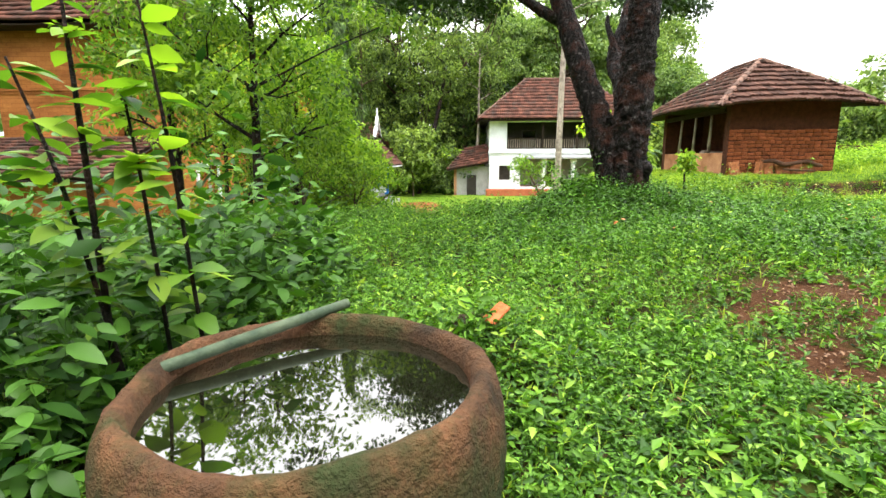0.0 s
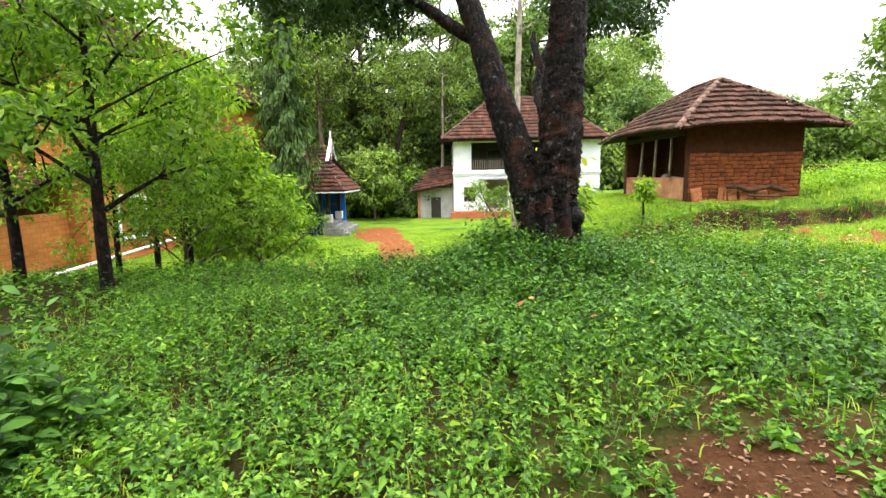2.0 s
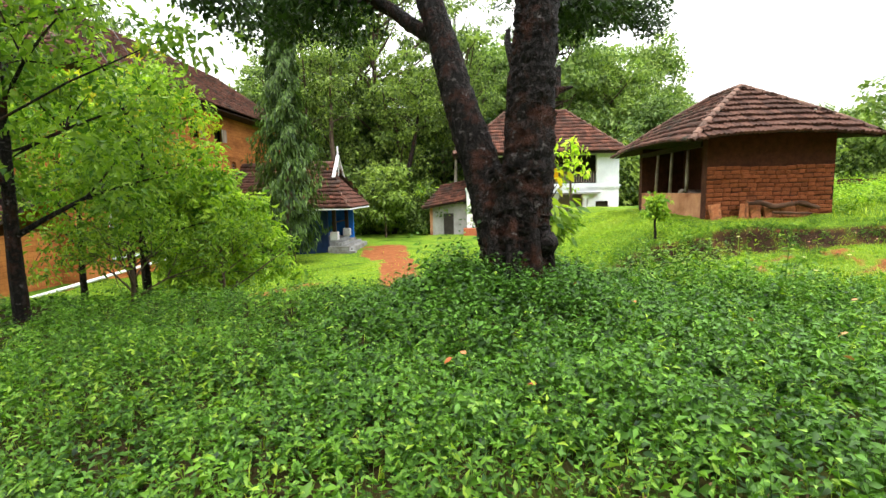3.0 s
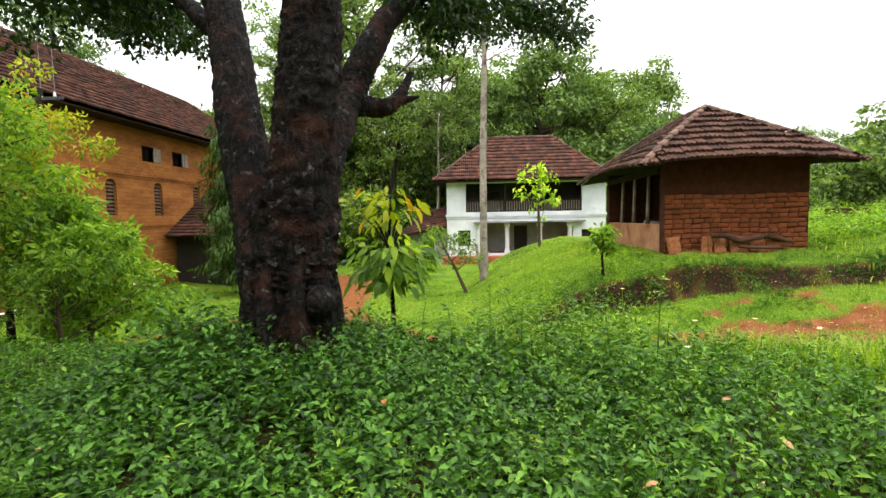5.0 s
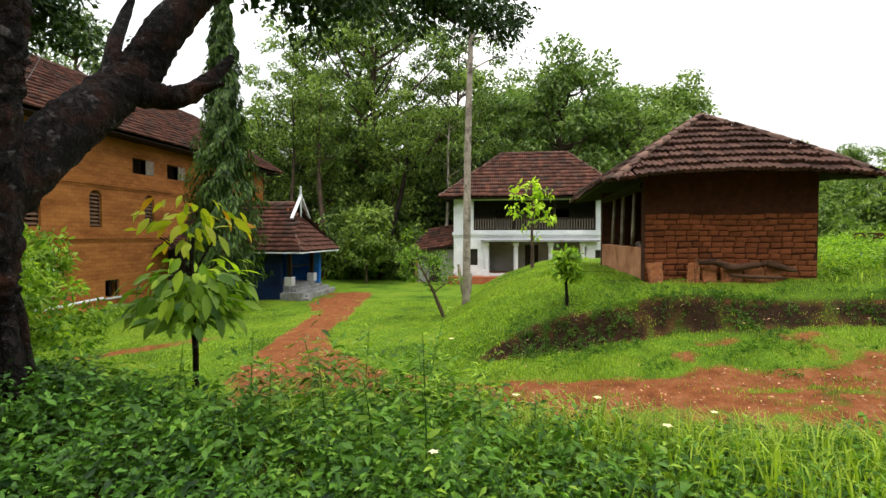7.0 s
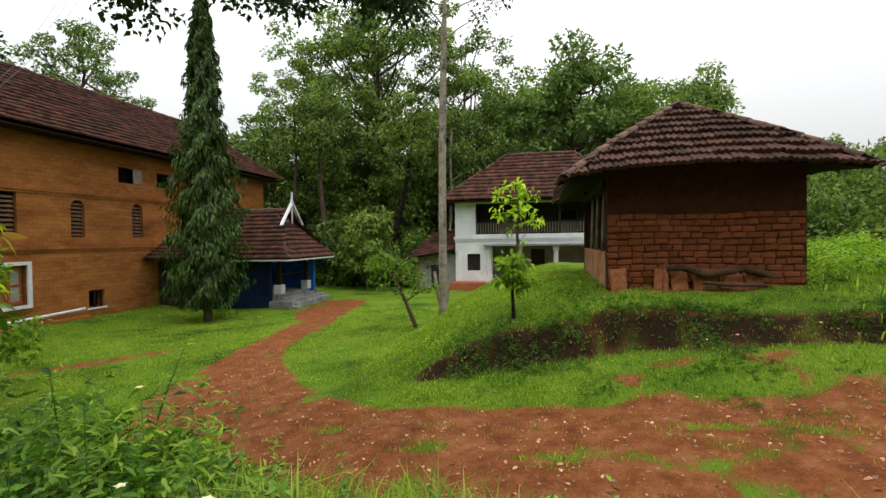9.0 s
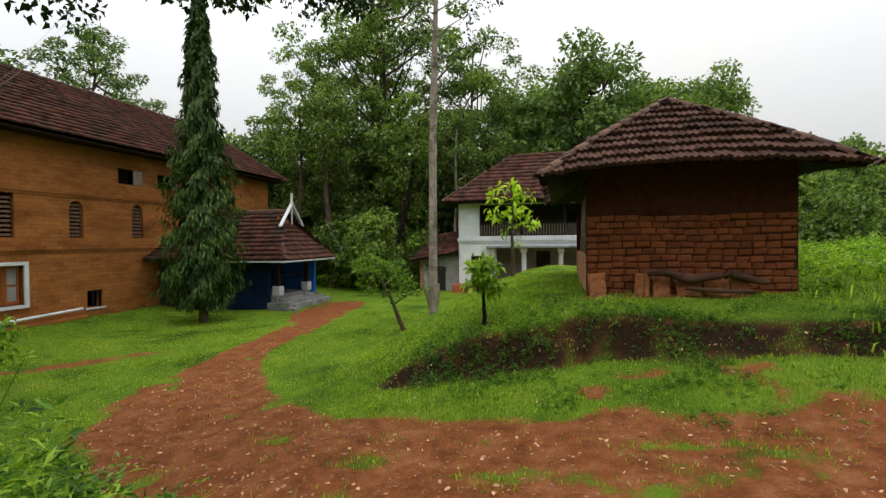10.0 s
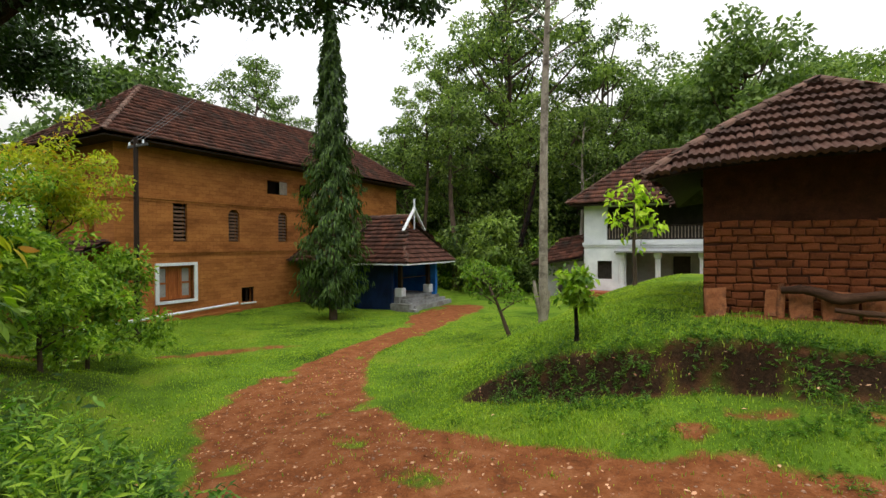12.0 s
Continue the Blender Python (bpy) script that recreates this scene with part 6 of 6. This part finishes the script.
v = np.array([[(r * 0.735 * wob[i] * math.cos(a), r * 0.735 * wob[i] * math.sin(a), z * 0.82 + 0.007 * math.sin(5 * a)) for i, a in enumerate(an)] for r, z in prof])
v = v + rng.normal(size=v.shape) * 0.003
ix = np.arange(len(prof) * seg).reshape(len(prof), seg)
q = np.stack([ix[:-1], np.roll(ix, -1, 1)[:-1], np.roll(ix, -1, 1)[1:], ix[1:]], -1).reshape(-1, 4)
raw_mesh("body", v.reshape(-1, 3), q, M_POT, jar, smooth=True)
mw, nt, bs = base_material("still_dark_water")
bs.inputs["Base Color"].default_value = (0.006, 0.006, 0.003, 1)
bs.inputs["Roughness"].default_value = 0.02
bs.inputs["IOR"].default_value = 1.9
bs.inputs["Specular IOR Level"].default_value = 1.0
wn_ = noise_of(nt, 3.0, 2)
bu = nt.nodes.new("ShaderNodeBump")
bu.inputs["Strength"].default_value, bu.inputs["Distance"].default_value = 0.05, 0.01
nt.links.new(wn_.outputs[0], bu.inputs["Height"])
nt.links.new(bu.outputs[0], bs.inputs["Normal"])
bm = bmesh.new()
bmesh.ops.create_circle(bm, cap_ends=True, segments=64, radius=0.605)
bmesh.ops.translate(bm, verts=bm.verts, vec=(0, 0, 0.352))
part("water", bm, mw, jar, "still dark water mirroring sky and leaves")
M_BAMBOO = surface("green_bamboo", (0.03, 0.05, 0.03), (0.09, 0.115, 0.07), 6, 40, 0.6, 0.2)
v, f = tube([(-1.056, -0.389, jar_z + 0.41), (-0.752, -0.02, jar_z + 0.443), (-0.465, 0.316, jar_z + 0.475)], [0.026, 0.028, 0.026], 10, 0.01)
tagged(raw_mesh("bamboo_pole", v, f, M_BAMBOO, smooth=True), "greenish bamboo pole lying across the rim of the jar", "pole")

# ---------------------------------------------------------------- things round the hut
def lump_box(bm, x0, y0, z0, x1, y1, z1, rng, jit=0.02):
    vs = box(bm, x0, y0, z0, x1, y1, z1)
    for v in vs:
        v.co += Vector((rng.uniform(-jit, jit), rng.uniform(-jit, jit), rng.uniform(-jit, jit)))


rngw = random.Random(140)
M_SLAB = surface("broken_laterite_slab", (0.25, 0.085, 0.033), (0.47, 0.19, 0.085), 4, 40, 0.95, 0.8, stain=(0.10, 0.05, 0.03), stain_scale=3)
for x0, w, h, lean_, rz in ((11.02, 0.36, 0.48, -14, 4), (12.02, 0.2, 0.42, -10, -8), (12.38, 0.34, 0.46, -16, 5), (12.86, 0.5, 0.42, -20, -4), (13.42, 0.46, 0.36, -18, 3), (13.95, 0.34, 0.3, -22, -6)):
    bm = bmesh.new()
    lump_box(bm, -w / 2, -0.05, -0.06, w / 2, 0.05, h, rngw, 0.035)
    bmesh.ops.subdivide_edges(bm, edges=bm.edges[:], cuts=2, use_grid_fill=True)
    for v in bm.verts:
        v.co += Vector(noise.noise_vector(v.co * 6 + Vector((x0, 0, 0)))) * 0.03
    ob = part("stone_slab", bm, M_SLAB)
    xx = x0 + w / 2
    ob.matrix_basis = pose(xx, 18.42, gz(xx, 18.4) + 0.05, lean_, 0, rz)
    tagged(ob, "broken orange laterite slab leaning on the hut wall", "stone", "slabs by the hut")
M_LOG = surface("dark_brown_log", (0.03, 0.016, 0.010), (0.12, 0.062, 0.038), 6, 40, 0.9, 0.8, stretch=(0.3, 1, 1))
v, f = tube([(12.25, 18.35, 2.08), (12.65, 18.3, 2.1), (13.1, 18.33, 1.96), (13.55, 18.27, 2.04), (14.0, 18.32, 2.06), (14.3, 18.3, 1.96), (14.6, 18.35, 1.9)], [0.06, 0.085, 0.1, 0.08, 0.1, 0.08, 0.05], 9, 0.08)
tagged(raw_mesh("log", v, f, M_LOG, smooth=True), "crooked dark log resting on the stone slabs", "log")
v, f = tube([(12.24, 18.4, gz(12.24, 18.4) - 0.1), (12.25, 18.42, 1.9), (12.27, 18.45, 2.2)], [0.07, 0.065, 0.05], 7, 0.08)
tagged(raw_mesh("stump_post", v, f, M_SLAB, smooth=True), "short weathered wooden post by the hut wall", "post")
v, f = tube([(13.0, 18.25, 1.78), (13.5, 18.2, 1.74), (14.3, 18.25, 1.72)], [0.04, 0.055, 0.035], 7, 0.08)
tagged(raw_mesh("log", v, f, M_LOG, smooth=True), "thin weathered branch lying by the slabs", "log")
for k, (yy, zz) in enumerate(((19.9, 2.1), (20.9, 2.05), (21.8, 2.15))):
    bm = bmesh.new()
    lump_box(bm, 11.6, yy, 1.75, 12.5, yy + 0.75, zz + 0.45, rngw, 0.12)
    bmesh.ops.bevel(bm, geom=bm.edges[:], offset=0.06, segments=2, affect="EDGES")
    tagged(part("sack", bm, M_WOOD_G), "dusty grey sack stored in the hut veranda", "sack", "sacks in the hut")

# lean-to beside the white house
lean = thing("lean_to", "small tiled lean-to beside the white house", "lean-to")
boxes("wall", [(-0.5, 45.4, -1.5, 2.58, 45.65, 1.6)], M_GREYWALL, lean)
boxes("wall", [(-0.75, 45.4, -1.5, -0.5, 50, 1.4)], M_PLASTER, lean, "orange plastered wall")
boxes("door", [(0.5, 45.34, -1.2, 1.4, 45.396, 0.75)], M_DARK, lean)
deck = bmesh.new()
slab(deck, [(-1.4, 44.6, 1.2), (2.58, 44.6, 1.9), (2.58, 47.0, 3.3), (0.4, 47.0, 3.3)])
part("roof_deck", deck, M_WOOD_D, lean)
tme2, tv2, tf2 = tile_mesh("roof_tile", 0.27, 0.36, M_TILE)
joined_tiles("roof_tiles", slope_places((-1.4, 44.6, 1.25), (2.58, 44.6, 1.95), (0.4, 47.0, 3.35), (2.58, 47.0, 3.35), 0.27, 0.36, random.Random(7)), tv2, tf2, M_TILE, lean)

# utility pole, wires, pipe
pz = gz(-9.9, 19.2)
upole = thing("utility_pole", "slim dark utility pole with insulators", "pole", at=(-9.9, 19.2, pz))
v, f = tube([(0, 0, -0.4), (0.02, 0, 3), (0.06, 0, 8.5)], [0.12, 0.11, 0.085], 10, 0.01)
raw_mesh("shaft", v, f, M_WOOD_D, upole, smooth=True)
M_YELLOW = surface("yellow_paint", (0.6, 0.42, 0.02), (0.75, 0.55, 0.04), 5, 30, 0.6, 0.1)
bm = bmesh.new()
bmesh.ops.create_cone(bm, cap_ends=True, segments=10, radius1=0.125, radius2=0.125, depth=0.18, matrix=Matrix.Translation((0.03, 0, 3.4)))
part("band", bm, M_YELLOW, upole, "yellow painted band")
boxes("crossarm", [(-0.5, -0.04, 8.1, 0.9, 0.04, 8.2)], M_METAL, upole)
for k in range(3):
    bm = bmesh.new()
    bmesh.ops.create_cone(bm, cap_ends=True, segments=8, radius1=0.05, radius2=0.03, depth=0.16, matrix=Matrix.Translation((-0.4 + 0.5 * k, 0, 8.28)))
    part("insulator", bm, M_WHITE, upole)
    a, b = np.array([-10.3 + 0.5 * k, 19.2, pz + 8.35]), np.array([-34 + 1.2 * k, 44, 26.0])
    t = np.linspace(0, 1, 9)[:, None]
    line = a + (b - a) * t - np.array([0, 0, 1.0]) * (4 * t * (1 - t)) * 0.8
    v, f = tube(line, [0.012] * 9, 4)
    tagged(raw_mesh("wire", v, f, M_METAL), "thin overhead wire strung from the utility pole", "wire", "overhead wires")
v, f = tube([(-12.7, 15.5, -0.75), (-12.75, 19, -0.62), (-12.8, 26.4, -0.35)], [0.07, 0.07, 0.07], 8)
tagged(raw_mesh("pipe", v, f, M_WHITE, smooth=True), "white pipe running along the foot of the long building", "pipe")
boxes_ = boxes("pipe_ledge", [(-13.1, 15.0, -1.8, -12.68, 26.6, -0.72)], M_BWALL)
tagged(boxes_, "low laterite ledge along the foot of the building", "ledge")

# tiled lean-to at the near end of the long building
shed = thing("tiled_shed", "low tiled lean-to at the end of the long building", "shed")
boxes("wall", [(-20.6, 16.6, -1.5, -14.2, 16.9, 1.5)], M_BWALL, shed)
boxes("wall", [(-14.2, 16.6, -1.5, -13.9, 19.98, 1.5)], M_BWALL, shed)
deck = bmesh.new()
slab(deck, [(-21.0, 15.9, 1.45), (-13.4, 15.9, 1.45), (-13.4, 19.97, 3.2), (-21.0, 19.97, 3.2)])
part("roof_deck", deck, M_WOOD_D, shed)
joined_tiles("roof_tiles", slope_places((-21.0, 15.9, 1.5), (-13.4, 15.9, 1.5), (-21.0, 19.97, 3.25), (-13.4, 19.97, 3.25), 0.27, 0.36, random.Random(17)), tv2, tf2, M_TILE, shed)

# low wall by the field
bm = bmesh.new()
wz = gz(24, 26)
for k in range(12):
    x0 = 20.8 + k * 2.0
    lump_box(bm, x0, 25.8, wz - 1.2, x0 + 1.99, 26.2, gz(x0 + 1, 26) + 0.42, rngw, 0.02)
tagged(part("field_wall", bm, M_MORTAR), "low weathered laterite wall round the field", "wall")

# thin stakes and stems beside the jar
for x, y, h, lx, ly, r in ((-1.77, 0.3, 2.3, -0.05, 0.02, 0.026), (-1.22, 0.3, 2.3, -0.22, 0.02, 0.017), (-1.42, 0.3, 1.85, -0.13, 0.0, 0.017), (-1.66, 0.3, 2.0, -0.47, 0.0, 0.02)):
    z = gz(x, y)
    st = thing("young_tree", "thin bare-stemmed young tree with fresh leaves at the top", "tree", "young trees by the jar", at=(x, y, z))
    rng = np.random.default_rng(int(1000 + x * 100 + y * 10))
    v, f = tube([(0, 0, -0.1), (lx * 0.3, ly * 0.3, h * 0.35), (lx * 0.6, ly * 0.6, h * 0.7), (lx, ly, h)], [r * 0.75, r * 0.68, r * 0.6, r * 0.3], 7, 0.03, rng)
    raw_mesh("stem", v, f, M_BARK, st, smooth=True)
    n = 38
    t = rng.uniform(0.3, 1.0, n)
    az = rng.uniform(0, 6.28, n)
    p = np.stack([lx * t, ly * t, h * t], -1)
    a = np.stack([np.cos(az), np.sin(az), rng.uniform(-0.3, 0.5, n)], -1)
    l = rng.uniform(0.13, 0.27, n)
    v, f = fine_leaf_arrays(p, a, np.tile([0, 0, 1.0], (n, 1)) + rng.normal(size=(n, 3)) * 0.3, l, l * 0.5)
    raw_mesh("leaves", v, f, L_MID, st)

# broken brick and litter by the jar
M_CLAY = surface("orange_clay", (0.36, 0.085, 0.028), (0.5, 0.15, 0.06), 6, 50, 0.9, 0.4)
bm = bmesh.new()
lump_box(bm, -0.04, -0.09, -0.012, 0.04, 0.09, 0.014, rngw, 0.008)
ob = part("clay_shard", bm, M_CLAY, bevel=0.006)
ob.matrix_basis = pose(0.36, 0.7, gz(0.36, 0.7) + 0.13, 24, 16, -35)
tagged(ob, "broken orange clay tile shard among the weeds", "shard")
bm = bmesh.new()
lump_box(bm, -0.13, -0.08, -0.1, 0.1, 0.09, 0.035, rngw, 0.03)
bmesh.ops.subdivide_edges(bm, edges=bm.edges[:], cuts=2, use_grid_fill=True)
for v in bm.verts:
    v.co += Vector(noise.noise_vector(v.co * 7)) * 0.035
M_MOSSY = surface("dark_mossy_stone", (0.02, 0.015, 0.010), (0.085, 0.055, 0.035), 5, 40, 0.95, 0.8, stain=(0.03, 0.05, 0.012), stain_scale=4)
ob = part("stone", bm, M_MOSSY, smooth=True)
ob.matrix_basis = pose(0.2, 0.8, gz(0.2, 0.8), 5, 4, 12)
tagged(ob, "flat dark mossy stone beside the jar among weeds", "stone")
rng = np.random.default_rng(150)
n = 22000
x, y = rng.uniform(-1, 6, n), rng.uniform(-1.8, 6, n)
ok = np.hypot(x - JAR[0], y - JAR[1]) > 0.78
ok &= rng.uniform(0, 1, n) < 0.08 + 0.9 * soil_amount(x, y)
x, y = x[ok], y[ok]
n = len(x)
az = rng.uniform(0, 6.28, n)
l = rng.uniform(0.015, 0.045, n)
M_DEAD = leaf_material("dead_leaf", (0.07, 0.04, 0.022), (0.24, 0.16, 0.09), 0.1, 0.7)
v, f = fine_leaf_arrays(np.stack([x, y, ground_z(x, y) + 0.015], -1), np.stack([np.cos(az), np.sin(az), rng.normal(size=n) * 0.25], -1), np.tile([0, 0, 1.0], (n, 1)) + rng.normal(size=(n, 3)) * 0.5, l, l * 0.5)
tagged(raw_mesh("leaf_litter", v, f, M_DEAD), "dry brown fallen leaves on the trodden soil", "leaves", kind="stuff")

# ---------------------------------------------------------------- bricks of the hut front
brick_meshes = []
rngb = random.Random(160)
for k in range(8):
    bm = bmesh.new()
    vs = box(bm, -0.136, -0.03, -0.068, 0.136, 0.03, 0.068)
    for v in vs:
        v.co += Vector((rngb.uniform(-0.022, 0.012), rngb.uniform(-0.01, 0.01), rngb.uniform(-0.018, 0.008)))
    bmesh.ops.bevel(bm, geom=[e for e in bm.edges if e.verts[0].co.y < 0 and e.verts[1].co.y < 0], offset=0.02, segments=1, affect="EDGES")
    brick_meshes.append(mesh_of(bm, "brick", M_BRICK))
# courses stop at 3.36; the dark mortar above paints the eave's shade
for j in range(19):
    z = 1.5 + 0.15 * j
    x = 11.03 - rngb.uniform(0, 0.1)
    while x < 15.22 and z < 3.36:
        w = min(max(rngb.gauss(0.287, 0.035), 0.19), 0.37)
        a, b = max(x, 11.01), min(x + w, 15.29)
        x += w + 0.006
        if b - a < 0.09:
            continue
        mid = (a + b) / 2
        wave = 0.014 * math.sin(mid * 1.9 + j * 0.4) + 0.008 * math.sin(mid * 5.3 + j * 1.7)
        ob = new("brick", brick_meshes[rngb.randrange(8)])
        ob.parent = hut_wall
        ob.matrix_basis = pose(mid, 18.726 + rngb.uniform(-0.02, 0.016), z + wave + rngb.uniform(-0.008, 0.008), rngb.uniform(-4, 4), rngb.uniform(-2.6, 2.6), rngb.uniform(-4, 4)) @ Matrix.Diagonal(((b - a) / rngb.uniform(0.272, 0.296), 1, rngb.uniform(0.88, 1.05), 1))

# ---------------------------------------------------------------- pale flowers on the bank
M_PETAL = leaf_material("pale_petal", (0.70, 0.72, 0.35), (0.82, 0.82, 0.62), 0.3, 0.6)
for x, y, z in ((8.0, 8.2, 1.70), (8.3, 7.7, 1.72), (7.45, 8.3, 1.66), (6.9, 9.0, 1.9), (8.9, 8.6, 1.5), (7.0, 7.4, 1.62)):
    g = gz(x, y)
    fl = thing("flower", "pale yellow flower on a thin green stem", "flower", "pale flowers on the bank", at=(x, y, g))
    v, f = tube([(0, 0, -0.05), (0.02, 0.01, (z - g) * 0.5), (0, 0, z - g)], [0.004, 0.0035, 0.003], 5)
    raw_mesh("stem", v, f, L_MID, fl)
    k = np.arange(5) * 1.2566 + x
    p = np.tile([0, 0, z - g], (5, 1))
    v, f = leaf_arrays(p, np.stack([np.cos(k), np.sin(k), np.full(5, 0.5)], -1), np.tile([0, 0, 1.0], (5, 1)), np.full(5, 0.034), np.full(5, 0.028), droop=0.2)
    raw_mesh("petals", v, f, M_PETAL, fl)
    m = 8
    az = np.arange(m) * 2.4
    hh = np.linspace(0.1, 0.85, m) * (z - g)
    v, f = leaf_arrays(np.stack([0 * az, 0 * az, hh], -1), np.stack([np.cos(az), np.sin(az), 0.4 + 0 * az], -1), np.tile([0, 0, 1.0], (m, 1)), np.full(m, 0.1), np.full(m, 0.04))
    raw_mesh("leaves", v, f, L_MID, fl)


# ---------------------------------------------------------------- stalks and fallen leaves on the bank
def weed_stalk(x, y, h, seed):
    """A single tall weed: a thin bent stem with small leaves in pairs."""
    rng = np.random.default_rng(seed)
    ob = thing("weed_stalk", "tall thin weed with small paired leaves on the bank", "weed", "tall weeds on the bank", at=(x, y, gz(x, y)))
    lx, ly = rng.normal(size=2) * 0.1 * h
    line = np.array([(0, 0, -0.05), (lx * 0.2, ly * 0.2, h * 0.4), (lx * 0.6, ly * 0.6, h * 0.75), (lx, ly, h)])
    v, f = tube(line, [0.007, 0.006, 0.0045, 0.002], 5, 0, rng, 2)
    raw_mesh("stem", v, f, L_TALL, ob, smooth=True)
    n = int(26 + 16 * h)
    t = np.sort(rng.uniform(0.15, 1.0, n))
    p = np.stack([np.interp(t, [0, 0.4, 0.75, 1], line[:, j]) for j in range(3)], -1)
    az = np.arange(n) * 2.5 + rng.uniform(0, 1, n)
    l = (0.13 - 0.07 * t) * rng.uniform(0.7, 1.3, n)
    v, f = fine_leaf_arrays(p, np.stack([np.cos(az), np.sin(az), rng.uniform(-0.2, 0.7, n)], -1), np.tile([0, 0, 1.0], (n, 1)) + rng.normal(size=(n, 3)) * 0.3, l, l * 0.42)
    raw_mesh("leaves", v, f, L_MID, ob)


for k, (x, y, h) in enumerate(((6.89, 7.82, 1.15), (6.5, 8.0, 0.8), (5.62, 8.2, 0.75), (5.3, 8.5, 0.9), (4.9, 8.3, 0.6), (5.95, 8.5, 0.7), (6.25, 8.35, 0.55), (7.2, 8.4, 0.6), (4.5, 8.7, 0.65), (6.7, 8.8, 0.85), (7.6, 8.7, 0.5), (6.05, 9.2, 1.1), (6.6, 9.3, 1.25), (5.7, 9.1, 0.95))):
    weed_stalk(x, y, h, 900 + k)
rng = np.random.default_rng(170)
n = 16
x, y = rng.uniform(2.2, 7.2, n), rng.uniform(4.4, 7.4, n)
az = rng.uniform(0, 6.28, n)
l = rng.uniform(0.06, 0.1, n)
M_FALLEN = leaf_material("fallen_orange_leaf", (0.30, 0.10, 0.03), (0.58, 0.36, 0.18), 0.15, 0.6)
v, f = fine_leaf_arrays(np.stack([x, y, ground_z(x, y) + 0.3], -1), np.stack([np.cos(az), np.sin(az), rng.normal(size=n) * 0.3], -1), np.tile([0, 0, 1.0], (n, 1)) + rng.normal(size=(n, 3)) * 0.35, l, l * 0.6)
tagged(raw_mesh("fallen_leaves", v, f, M_FALLEN), "orange and tan leaves fallen on the creepers", "leaves", kind="stuff")
